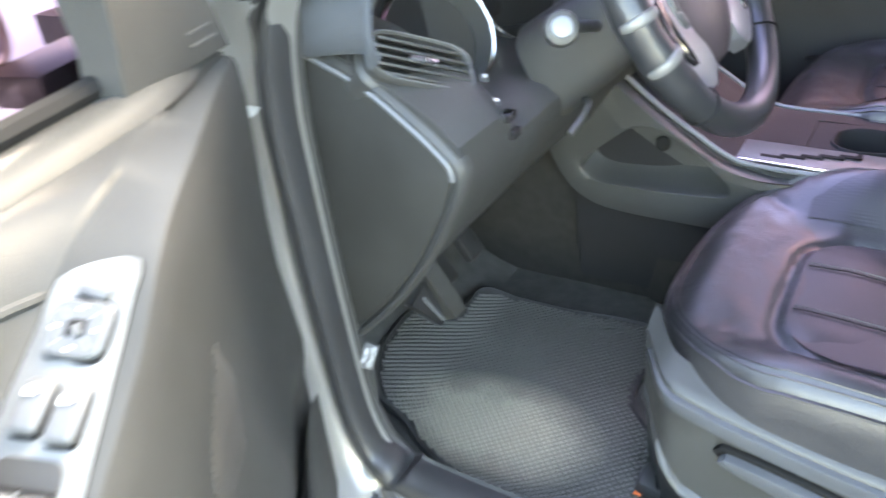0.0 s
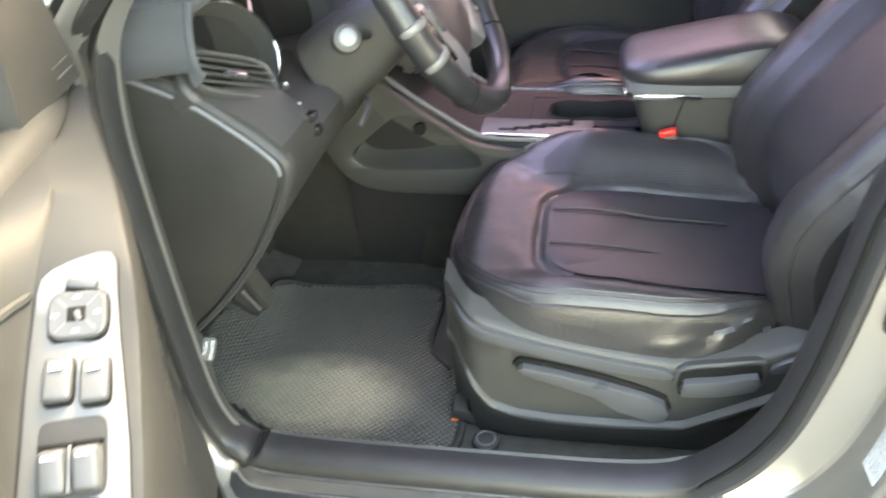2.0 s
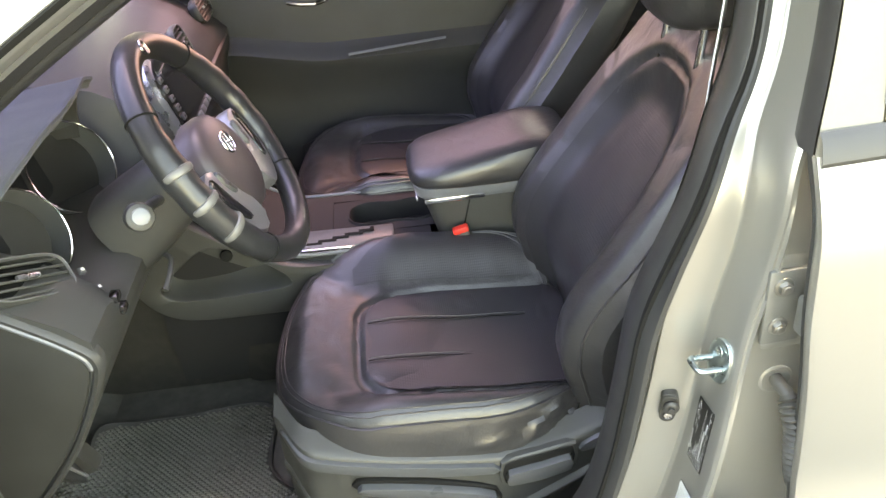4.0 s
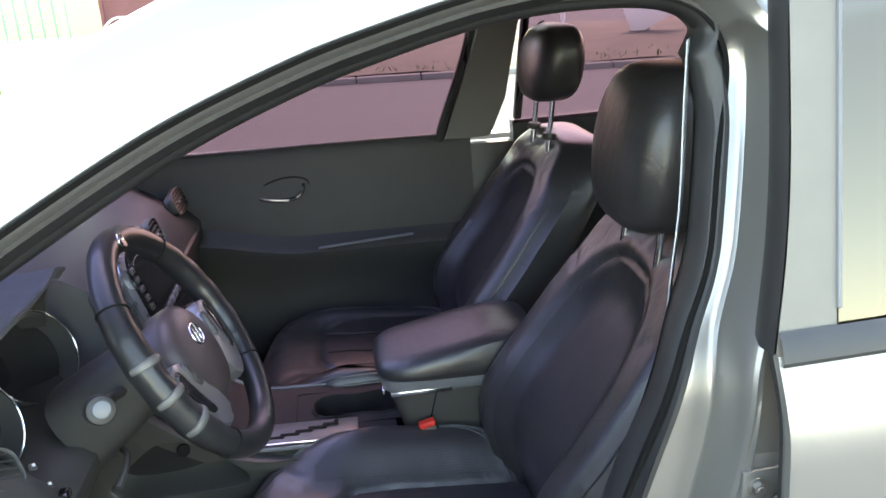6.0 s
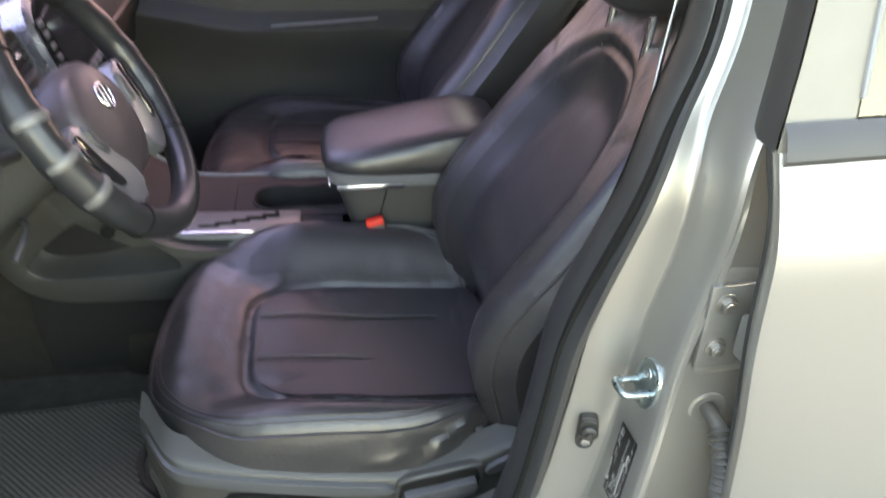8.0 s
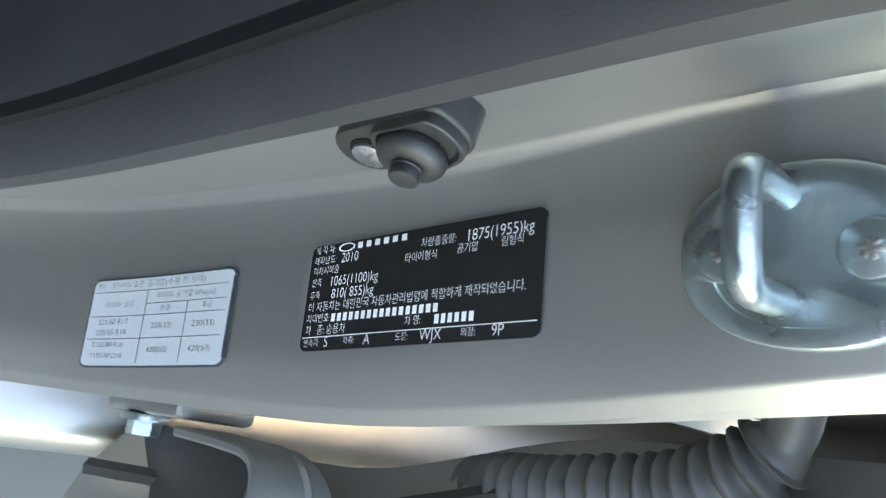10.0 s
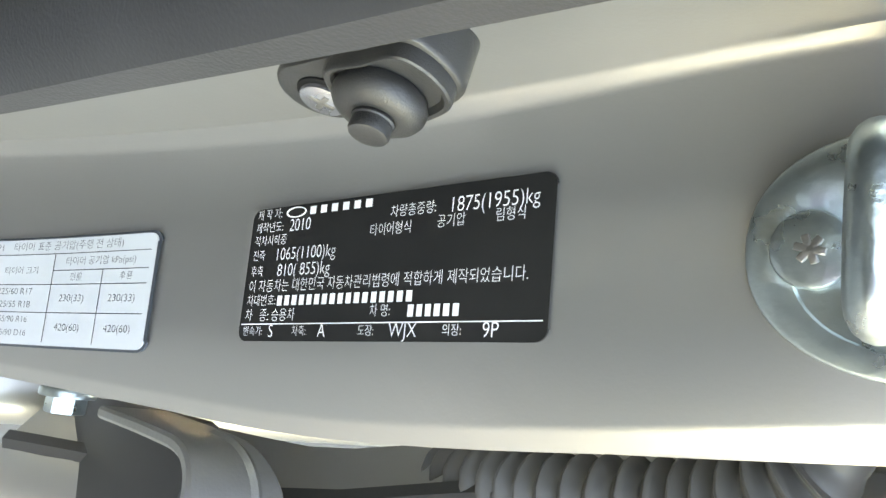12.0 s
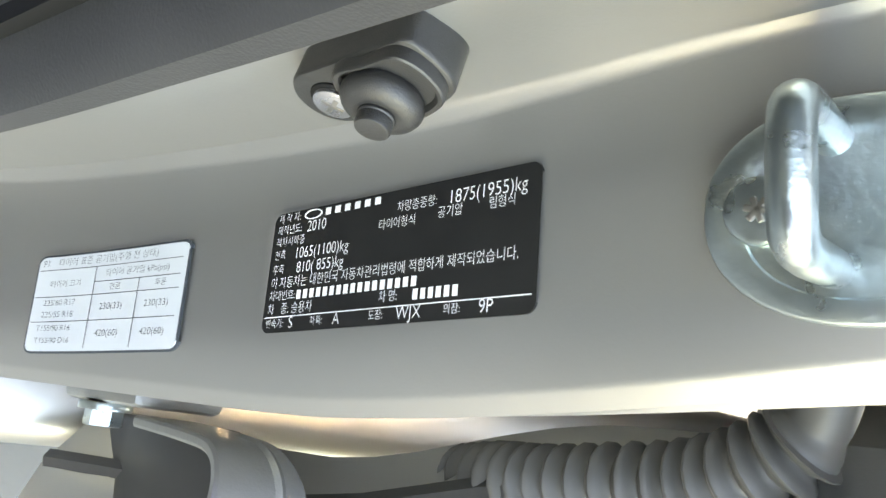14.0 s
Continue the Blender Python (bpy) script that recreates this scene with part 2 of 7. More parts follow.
def box(size, m, bevel=0.004, bm=None, seg=2, taper=1.0):
    """A box with rounded edges; taper shrinks its top."""
    tmp = bmesh.new()
    bmesh.ops.create_cube(tmp, size=1)
    for v in tmp.verts:
        if v.co.z > 0:
            v.co.x *= taper
            v.co.y *= taper
        v.co = Vector((v.co.x * size[0], v.co.y * size[1], v.co.z * size[2]))
    if bevel:
        bmesh.ops.bevel(tmp, geom=list(tmp.edges), offset=bevel, segments=seg, profile=0.5, affect="EDGES", clamp_overlap=True)
    return merge(bm if bm is not None else bmesh.new(), tmp, m)


def rod(r, h, m, bm=None, segs=20, bevel=0.0, r2=None):
    """A round bar along its z, with rounded rims."""
    tmp = bmesh.new()
    bmesh.ops.create_cone(tmp, cap_ends=True, segments=segs, radius1=r, radius2=r if r2 is None else r2, depth=h)
    if bevel:
        rim = [e for e in tmp.edges if len(e.link_faces) == 2 and any(len(f.verts) > 4 for f in e.link_faces)]
        bmesh.ops.bevel(tmp, geom=rim, offset=bevel, segments=2, profile=0.5, affect="EDGES", clamp_overlap=True)
    return merge(bm if bm is not None else bmesh.new(), tmp, m)


def aim(at, way, roll=0.0):
    """A pose at a place whose z points along way."""
    q = Vector(way).to_track_quat("Z", "Y")
    return Matrix.Translation(at) @ q.to_matrix().to_4x4() @ pose(0, 0, 0, 0, 0, roll)


def loft(rings, bm=None, closed=True, caps=True, loop=False):
    """A skin over rings of equal count."""
    bm = bm if bm is not None else bmesh.new()
    vs = [[bm.verts.new(p) for p in r] for r in rings]
    n = len(vs[0])
    m = len(vs)
    for i in range(m if loop else m - 1):
        a, b = vs[i], vs[(i + 1) % m]
        for j in range(n if closed else n - 1):
            k = (j + 1) % n
            bm.faces.new((a[j], a[k], b[k], b[j]))
    if caps and closed and not loop:
        bm.faces.new(vs[0])
        bm.faces.new(list(reversed(vs[-1])))
    return bm


def tube(path, r, sides=8, bm=None, loop=False, squash=1.0):
    """A round bar along a path; r may be a list."""
    P = [Vector(p) for p in path]
    n = len(P)
    rings = []
    up = None
    for i in range(n):
        t = (P[(i + 1) % n] - P[i - 1]) if loop else (P[min(i + 1, n - 1)] - P[max(i - 1, 0)])
        t.normalize()
        if up is None:
            up = t.orthogonal().normalized()
        up = (up - t * up.dot(t)).normalized()
        w = t.cross(up)
        rad = r[i] if isinstance(r, (list, tuple)) else r
        rings.append([P[i] + (up * math.cos(a) * squash + w * math.sin(a)) * rad for a in (2 * math.pi * k / sides for k in range(sides))])
    return loft(rings, bm, loop=loop)


def slab(outline, z0, z1, bm=None, lip=0.0):
    """A flat piece of any outline with thickness, its upper rim drawn in by lip."""
    o = [Vector((x, y, 0)) for x, y in outline]
    c = sum(o, Vector((0, 0, 0))) / len(o)
    inner = [p + (c - p).normalized() * lip for p in o]
    rings = [[Vector((p.x, p.y, z0)) for p in o], [Vector((p.x, p.y, z1 - lip)) for p in o], [Vector((p.x, p.y, z1)) for p in inner]]
    return loft(rings, bm)


def oval(cx, cy, a, b, n=40, power=2.5):
    """A rounded-square outline."""
    out = []
    for i in range(n):
        t = 2 * math.pi * i / n
        c, s = math.cos(t), math.sin(t)
        out.append((cx + a * math.copysign(abs(c) ** (2 / power), c), cy + b * math.copysign(abs(s) ** (2 / power), s)))
    return out


def smooth_step(a, b, x):
    t = min(1, max(0, (x - a) / (b - a)))
    return t * t * (3 - 2 * t)

# ---- the ground and what stands round the car ----
GROUND = -0.07
bm = bmesh.new()
for i in range(41):
    for j in range(41):
        x, y = (i - 20) ** 3 * 0.12, (j - 20) ** 3 * 0.12
        bm.verts.new((x, y, GROUND - 0.004 * math.sin(x * 0.7) * math.cos(y * 0.6) * min(1, 8 / (1 + abs(x) + abs(y)))))
bm.verts.ensure_lookup_table()
for i in range(40):
    for j in range(40):
        a = i * 41 + j
        bm.faces.new([bm.verts[k] for k in (a, a + 41, a + 42, a + 1)])
ground = tagged(part("ground", bm, ASPHALT), "worn grey asphalt of the parking lot", "ground", kind="structure")


def kerb():
    """A concrete kerb in short stones along the far side of the lot."""
    k = thing("kerb", (0, 11.3, GROUND), "pale concrete kerb along the lot's far side", "kerb", kind="structure")
    for i in range(14):
        part("kerb_stone", box((0.985, 0.18, 0.16), pose(-5.5 + i, 11.3 - 0.06 * i, GROUND + 0.01, 0, 0, -3.4 + 0.4 * math.sin(i * 2.1)), 0.02), CONCRETE, k)
    return k


kerb()
bm = bmesh.new()
rings = []
for i in range(25):
    x = -8 + i * 0.9
    rings.append([Vector((x, 11.4 - 0.06 * (x + 5.5) + d, GROUND + 0.10 + h + 0.05 * noise.noise((x * 0.8, d, 0)))) for d, h in ((0, 0), (0.5, 0.03), (1.2, 0.07), (2.4, 0.1), (4.5, 0.14), (7.5, 0.1), (8.2, -0.3))])
loft(rings, bm, closed=False)
tagged(part("verge", bm, SOIL), "brown bare soil verge behind the kerb", "verge", kind="structure")
bm = bmesh.new()
rng = random.Random(5)
for i in range(350):
    x = rng.uniform(-6, 9)
    y = 11.5 - 0.06 * (x + 5.5) + abs(rng.gauss(0, 0.5))
    h = rng.uniform(0.03, 0.12)
    a = rng.uniform(0, 6.28)
    w = 0.012
    p = Vector((x, y, GROUND + 0.1))
    s = Vector((math.cos(a) * w, math.sin(a) * w, 0))
    lean = Vector((rng.gauss(0, 0.06), rng.gauss(0, 0.06), h))
    vs = [bm.verts.new(q) for q in (p - s, p + s, p + lean * 0.6 + s * 0.7, p + lean, p + lean * 0.6 - s * 0.7)]
    bm.faces.new(vs)
tagged(part("weeds", bm, GRASS), "thin green weeds along the kerb", "weeds", kind="stuff")


def fence():
    """A light green welded-mesh fence of panels between posts."""
    f = thing("fence", (-13, 30, GROUND), "light green welded wire fence on round posts", "fence")
    a, b = Vector((-22, 33, GROUND)), Vector((-9.5, 29.5, GROUND))
    n = 26
    for i in range(n + 1):
        p = a.lerp(b, i / n)
        part("post", rod(0.035, 2.3, Matrix.Translation(p + Vector((0, 0, 1.15))), segs=8, bevel=0.01), FENCEGREEN, f)
    for i in range(n):
        p, q = a.lerp(b, (i + 0.08) / n), a.lerp(b, (i + 0.92) / n)
        bm = bmesh.new()
        for k in range(16):
            tube([p + Vector((0, 0, 0.12 + 0.14 * k)), q + Vector((0, 0, 0.12 + 0.14 * k))], 0.012, 4, bm)
        for k in range(5):
            c = p.lerp(q, k / 4)
            tube([c + Vector((0, 0, 0.1)), c + Vector((0, 0, 2.25))], 0.008, 4, bm)
        part("mesh_panel", bm, FENCEGREEN, f)
    return f


fence()
GRASSBANK = bmesh.new()
loft([[Vector((-40, 33.5, GROUND + 0.01)), Vector((-40, 60, 3.5)), Vector((-40, 62, GROUND))], [Vector((-8, 31, GROUND + 0.01)), Vector((-8, 60, 3.0)), Vector((-8, 62, GROUND))]], GRASSBANK)
tagged(part("grass_bank", GRASSBANK, GRASS), "dry green grass bank beyond the fence", "bank", kind="structure")


def container():
    """A maroon steel site cabin with corrugated walls and a white hose."""
    c = thing("shipping_container", (-4.6, 23.6, GROUND), "maroon corrugated steel shipping container on the asphalt", "container")
    bm = bmesh.new()
    path = []
    for i in range(49):
        s = i / 48 * 6.0
        k = (i % 4) in (1, 2)
        path.append((-6.5 + s, 22.6 + (0.04 if k else 0.0)))
    lo = [Vector((x, y, GROUND + 0.12)) for x, y in path]
    hi = [Vector((x, y, GROUND + 2.5)) for x, y in path]
    loft([lo, hi], bm, closed=False)
    part("front_wall", bm, MAROON, c)
    bm = bmesh.new()
    loft([[Vector((-6.5, 22.6 + i * 0.2, z)) + Vector((0.04 if (i % 4) in (1, 2) else 0, 0, 0)) for i in range(13)] for z in (GROUND + 0.12, GROUND + 2.5)], bm, closed=False)
    part("end_wall", bm, MAROON, c)
    part("roof", box((6.1, 2.5, 0.08), pose(-3.5, 23.8, GROUND + 2.54), 0.02), MAROON, c)
    part("sill_beam", box((6.1, 0.12, 0.14), pose(-3.5, 22.62, GROUND + 0.07), 0.01), MAROON, c)
    part("corner_post", box((0.1, 0.1, 2.5), pose(-6.52, 22.58, GROUND + 1.25), 0.01), MAROON, c)
    return c


container()
hose = tube(spline([(-6.45, 22.3, GROUND + 0.02), (-6.5, 22.3, 0.4), (-6.2, 22.35, 0.72), (-5.7, 22.4, 0.72), (-5.3, 22.45, 0.55), (-5.25, 22.5, GROUND + 0.02)], 30), 0.035, 8)
tagged(part("hose", hose, WHITE), "white hose bent over beside the container", "hose")


def street_things():
    p = thing("sign_post", (4.3, 14.0, GROUND), "white painted post standing in the verge", "post")
    part("pole", rod(0.05, 2.6, pose(4.15, 14.0, 1.2), segs=12, bevel=0.01), WHITE, p)
    part("foot", rod(0.11, 0.06, pose(4.15, 14.0, 0.05), segs=12, bevel=0.01), CONCRETE, p)
    q = thing("board", (6.2, 14.2, GROUND), "white board leaning on the verge", "board")
    part("panel", box((1.3, 0.04, 0.7), pose(6.1, 14.2, 0.65, 12, -28, 0), 0.01), WHITE, q)
    part("leg", box((0.06, 0.06, 0.7), pose(6.0, 14.35, 0.25, -8, 0, 0), 0.01), CONCRETE, q)


street_things()

# ---- the car body ----
car = thing("car", (0, 0, GROUND), "silver metallic SUV body with its driver's door standing open", "car")


def flank(z):
    """How far the car's side leans in above the belt line."""
    return 0.32 * max(0, z - 1.0) * smooth_step(0.98, 1.12, z)


OPENING = [(-0.80, 0.362), (-0.50, 0.358), (-0.25, 0.366), (-0.158, 0.418), (-0.100, 0.505), (-0.072, 0.61), (-0.055, 0.725), (-0.038, 0.865),
           (-0.012, 0.99), (0.016, 1.07), (0.052, 1.15), (0.068, 1.22), (0.084, 1.328), (0.084, 1.385), (0.05, 1.418), (-0.045, 1.424),
           (-0.154, 1.413), (-0.276, 1.383), (-0.363, 1.356), (-0.484, 1.307), (-0.608, 1.241), (-0.70, 1.185), (-0.80, 1.11), (-0.872, 1.03),
           (-0.90, 0.93), (-0.905, 0.80), (-0.902, 0.60), (-0.892, 0.45), (-0.86, 0.385)]
LINE = [Vector((p[0], p[1])) for p in spline(OPENING, 260, closed=True)]


def edge_normal(i):
    a, b = LINE[i - 2], LINE[(i + 2) % len(LINE)]
    t = (b - a).normalized()
    return Vector((t.y, -t.x))


NORMALS = [edge_normal(i) for i in range(len(LINE))]
if sum(n.dot(p - Vector((-0.4, 0.9))) for n, p in zip(NORMALS, LINE)) < 0:
    NORMALS = [-n for n in NORMALS]
PILLAR = [(0.018, 0.03), (0.0265, -0.006), (0.0345, -0.0110), (0.0455, -0.0150), (0.0503, -0.0205), (0.055, -0.097), (0.059, -0.103), (0.066, -0.101), (0.078, -0.066), (0.22, -0.060)]
ROOF = [(0.018, 0.03), (0.026, -0.012), (0.032, -0.022), (0.040, -0.046), (0.043, -0.056), (0.047, -0.064), (0.060, -0.076), (0.100, -0.066), (0.150, -0.046), (0.166, 0.055)]
SILL = [(0.012, 0.03), (0.016, -0.02), (0.020, -0.035), (0.024, -0.045), (0.026, -0.055), (0.032, -0.120), (0.036, -0.134), (0.048, -0.140), (0.10, -0.142), (0.24, -0.11)]


def jamb_point(i, f):
    """A point of the painted door jamb: i along the opening, f along the section."""
    p, n = LINE[i % len(LINE)], NORMALS[i % len(LINE)]
    ws = smooth_step(0.50, 1.0, -n.y)
    wr = smooth_step(0.25, 0.6, n.y)
    wp = 1 - ws - wr
    j = min(int(f), 8)
    g = f - j
    d = y = 0
    low = 0.034 * (1 - smooth_step(0.95, 1.15, p.y)) * smooth_step(1.2, 3, f) * smooth_step(-0.4, -0.2, p.x)
    for w, prof in ((wp, PILLAR), (wr, ROOF), (ws, SILL)):
        d += w * low if prof is PILLAR else 0
        d += w * (prof[j][0] * (1 - g) + prof[j + 1][0] * g)
        y += w * (prof[j][1] * (1 - g) + prof[j + 1][1] * g)
    # above the striker the outer crease draws back
    slim = wp * smooth_step(0.64, 0.95, p.y) * (1 - smooth_step(0.98, 1.12, p.y)) * smooth_step(4.0, 5.0, f) * (1 - smooth_step(6.6, 8.0, f))
    y += 0.008 * wp * smooth_step(0.68, 0.82, p.y) * (1 - smooth_step(0.98, 1.12, p.y)) * smooth_step(2.0, 3.5, f) * (1 - smooth_step(4.2, 5.0, f))
    q = p + n * (d + 0.006 * slim)
    return Vector((q.x, -0.77 + flank(p.y) + y + 0.032 * slim, q.y))


SECTION = [0, 0.5, 1, 1.5, 2, 2.5, 3, 3.35, 3.7, 4, 4.3, 4.7, 5, 5.3, 5.7, 6, 6.5, 7, 7.5, 8, 8.5, 9]
part("door_jamb", loft([[jamb_point(i, f) for f in SECTION] for i in range(260)], closed=False, loop=True), PAINT, car, "silver painted door frame")

# the seal on the flange: flat in front and above, a proud bulb down the rear pillar
FLAT = [(-0.010, 0.035), (-0.016, 0.008), (-0.012, -0.010), (-0.008, -0.016), (0.000, -0.020), (0.008, -0.022), (0.014, -0.022), (0.020, -0.018), (0.024, -0.010), (0.024, 0.035)]
BULB = [(-0.010, 0.035), (-0.018, 0.008), (-0.016, -0.014), (-0.013, -0.022), (-0.010, -0.021), (-0.006, -0.035), (-0.001, -0.0405), (0.005, -0.041), (0.010, -0.034), (0.012, 0.030)]


def bulb(i):
    """How far the seal has swollen into the rear pillar's bulb at place i."""
    return smooth_step(0.15, 0.75, NORMALS[i].x) * (1 - 0.45 * smooth_step(0.95, 1.2, LINE[i].y)) * smooth_step(1.40, 1.25, LINE[i].y)


rings = []
for i in range(260):
    p, n = LINE[i], NORMALS[i]
    ring = []
    over, fore, w = smooth_step(0.25, 0.6, n.y), smooth_step(-0.5, -0.9, n.x), bulb(i)
    for (d, y), (d2, y2) in zip(FLAT, BULB):
        e = d + (0.030 if d < 0.005 else 0.020 if d < 0.02 else 0.006) * over + (0.032 if d < 0.005 else 0.016 if d < 0.02 else 0) * fore
        shift = 0.024 * smooth_step(0.82, 1.02, p.y) * smooth_step(1.42, 1.30, p.y) * (1 if d2 < -0.004 else 0.55) * smooth_step(0.3, 0.8, n.x)
        q = p + n * (e + (d2 - d) * w + shift)
        ring.append(Vector((q.x, -0.77 + flank(p.y) + y + (y2 - y) * w, q.y)))
    rings.append(ring)
part("weatherstrip", loft(rings, loop=True), RUBBER, car, "dusty black rubber door seal")
rings = []
for i in range(260):
    p, n, w = LINE[i], NORMALS[i], bulb(i)
    q = p + n * (0.027 - 0.0385 * w + 0.02 * smooth_step(0.82, 1.02, p.y) * w)
    c = Vector((q.x, -0.77 + flank(p.y) - 0.018 - 0.004 * w, q.y))
    rings.append([c + Vector((n.x * a, b, n.y * a)) for a, b in ((-0.002, -0.004), (0.004, -0.003), (0.004, 0.004), (-0.002, 0.004))])
part("seal_lip", loft(rings, loop=True), DULLBLACK, car)

# rubber strips along the roof side and the screen pillar
def jamb_strip(f0, f1, h, i0, i1):
    """A thin strip laid on the jamb between two section places, thinning out at its ends."""
    rings = []
    for i in range(i0, i1 + 1):
        e = smooth_step(i0, i0 + 10, i) * smooth_step(i1, i1 - 4, i)
        a, b = jamb_point(i, f0), jamb_point(i, f1)
        t = jamb_point(i + 1, (f0 + f1) / 2) - jamb_point(i - 1, (f0 + f1) / 2)
        up = t.cross(b - a).normalized()
        if up.y > 0:
            up = -up
        rings.append([jamb_point(i, f0 + (f1 - f0) * g) + up * (h * e * k - 0.0006) for g, k in ((0, 0), (0.12, 0.9), (0.5, 1.0), (0.88, 0.9), (1, 0))])
    return loft(rings, closed=False)


TOP0 = min(range(260), key=lambda i: (LINE[i] - Vector((0.0, 1.421))).length)
TOP1 = min(range(260), key=lambda i: (LINE[i] - Vector((-0.88, 1.02))).length)
part("roof_gap", jamb_strip(5.3, 5.9, 0.003, TOP0, TOP1), DULLBLACK, car, "black gap strip along the roof side")
part("roof_seal", jamb_strip(1.4, 3.4, 0.006, TOP0, TOP1), RUBBER, car, "grey rubber seal along the roof side")

# plain inner trim behind the seal, all round
rings = []
for i in range(260):
    p, n = LINE[i], NORMALS[i]
    sill = smooth_step(0.62, 0.95, -n.y)
    ring = []
    back = smooth_step(0.55, 0.9, n.x)
    over = smooth_step(0.25, 0.6, n.y)
    for d, y, dz in ((0.010 - 0.018 * sill, 0.03, 0), (0.008 - 0.018 * sill, 0.045 - 0.008 * sill, 0.004), (0.016 - 0.018 * sill, 0.055 - 0.009 * sill, -0.002), (0.04 - 0.02 * sill, 0.06 - 0.006 * sill, -0.05), (0.07, 0.065 - 0.005 * sill, -0.06)):
        k = smooth_step(0.03, 0.045, y)
        d, y = d + back * k * 0.036 + over * 0.022 + 0.014 * smooth_step(-0.5, -0.9, n.x), y + back * k * 0.032
        q = p + n * d
        ring.append(Vector((q.x, -0.77 + flank(p.y) + y, q.y + dz * sill)))
    rings.append(ring)
part("pillar_trim", loft(rings, closed=False, loop=True), PLASTIC, car, "black plastic trim inside the door frame")

# sill: the dark scuff plate with its raised lettering
bm = bmesh.new()
box((0.54, 0.078, 0.008), pose(-0.462, -0.865, 0.336, 4, 0, 0), 0.004, bm)
scuff = part("scuff_plate", bm, RUBBER, car, "dark ribbed scuff plate with raised lettering")
bm = bmesh.new()
for i in range(6):
    box((0.030, 0.004, 0.003), pose(-0.52 + i * 0.045, -0.852, 0.3425, 4, 0, 0), 0.001, bm)
    box((0.004, 0.024, 0.003), pose(-0.53 + i * 0.045, -0.863, 0.342, 4, 0, 0), 0.001, bm)
part("raised_mark", bm, PLASTIC, scuff)
SILL1 = min(range(260), key=lambda i: (LINE[i] - Vector((-0.17, 0.41))).length)
# added overlay that turns the painted sill grey-brown here
part("sill_overlay", jamb_strip(1.2, 3.2, 0.004, -9, SILL1), SILLOVERLAY, car, "grey-brown overlay on the painted sill")
part("sill_gap", jamb_strip(3.4, 4.4, 0.0035, -9, SILL1), RUBBER, car)

# floor, tunnel and bulkhead
part("floor_pan", box((2.6, 1.42, 0.05), pose(0.1, 0.0, 0.235), 0.01), CARPET, car, "black carpeted floor")
bm = bmesh.new()
loft([[Vector((x, y, z)) for x, z in ((-1.02, 0.26), (-1.10, 0.30), (-1.20, 0.46), (-1.26, 0.70), (-1.30, 1.0), (-1.36, 1.0), (-1.36, 0.2))] for y in (-0.75, 0.0, 0.75)], bm)
part("bulkhead", bm, CARPET, car, "carpeted toe board")
bm = bmesh.new()
loft([[Vector((x, y, z)) for y, z in ((-0.72, 0.26), (-0.695, 0.45), (-0.70, 0.60), (-0.75, 0.62), (-0.76, 0.25))] for x in (-1.28, -1.0, -0.935)], bm)
part("kick_panel", bm, PLASTIC, car)
part("inner_sill", box((1.2, 0.04, 0.08), pose(-0.52, -0.712, 0.262), 0.015), CARPET, car)
part("rear_bulkhead", box((0.05, 1.42, 1.1), pose(1.75, 0, 0.75), 0.02), CARPET, car)
part("far_sill", box((2.7, 0.12, 0.16), pose(0.1, 0.74, 0.31), 0.03), PLASTIC, car)

# roof skin, headliner, screen header
def roof_sheet(z0, z1, x0, x1, w):
    rings = []
    for i in range(13):
        x = x0 + (x1 - x0) * i / 12
        ring = []
        for j in range(17):
            s = j / 8 - 1
            ring.append(Vector((x, w * s, z0 + (z1 - z0) * (1 - s * s) + 0.03 * math.sin(math.pi * i / 12))))
        rings.append(ring)
    return rings


bm = loft(roof_sheet(1.475, 1.53, -0.42, 1.85, 0.62), closed=False)
part("roof_skin", bm, PAINT, car, "silver roof")
part("headliner", loft(roof_sheet(1.44, 1.475, -0.40, 1.80, 0.59), closed=False), HEADLINER, car, "pale grey headliner")
part("screen_header", box((0.08, 1.16, 0.05), pose(-0.42, 0, 1.475, 0, 25, 0), 0.015), HEADLINER, car)
rings = []
for i in range(11):
    f = i / 10
    x, z, w = -0.40 - 0.93 * f, 1.475 - 0.47 * f - 0.03 * math.sin(math.pi * (1 - f)) * -1, 0.585 + 0.10 * f
    rings.append([Vector((x - 0.05 * (1 - (j / 6 - 1) ** 2), w * (j / 6 - 1), z)) for j in range(13)])
screen = part("windscreen", loft(rings, closed=False), WIND, car, "lightly violet tinted windscreen")
part("screen_edge", tube([r[0] + Vector((0.0, -0.004, 0.004)) for r in rings], 0.007, 6), RUBBER, car)

# nearside roof rail and its foot
rail = thing("roof_rail", (-0.4, -0.58, 1.50), "bright silver roof rail with a dark front foot", "roof rail")
part("bar", tube(spline([(-0.43, -0.555, 1.497), (-0.36, -0.557, 1.522), (-0.2, -0.56, 1.54), (0.4, -0.565, 1.555), (1.4, -0.56, 1.55)], 30), 0.014, 10), SATIN, rail)
part("foot", tube(spline([(-0.475, -0.565, 1.452), (-0.46, -0.56, 1.49), (-0.425, -0.555, 1.502), (-0.40, -0.555, 1.49)], 14), 0.012, 8, squash=0.7), RUBBER, rail)

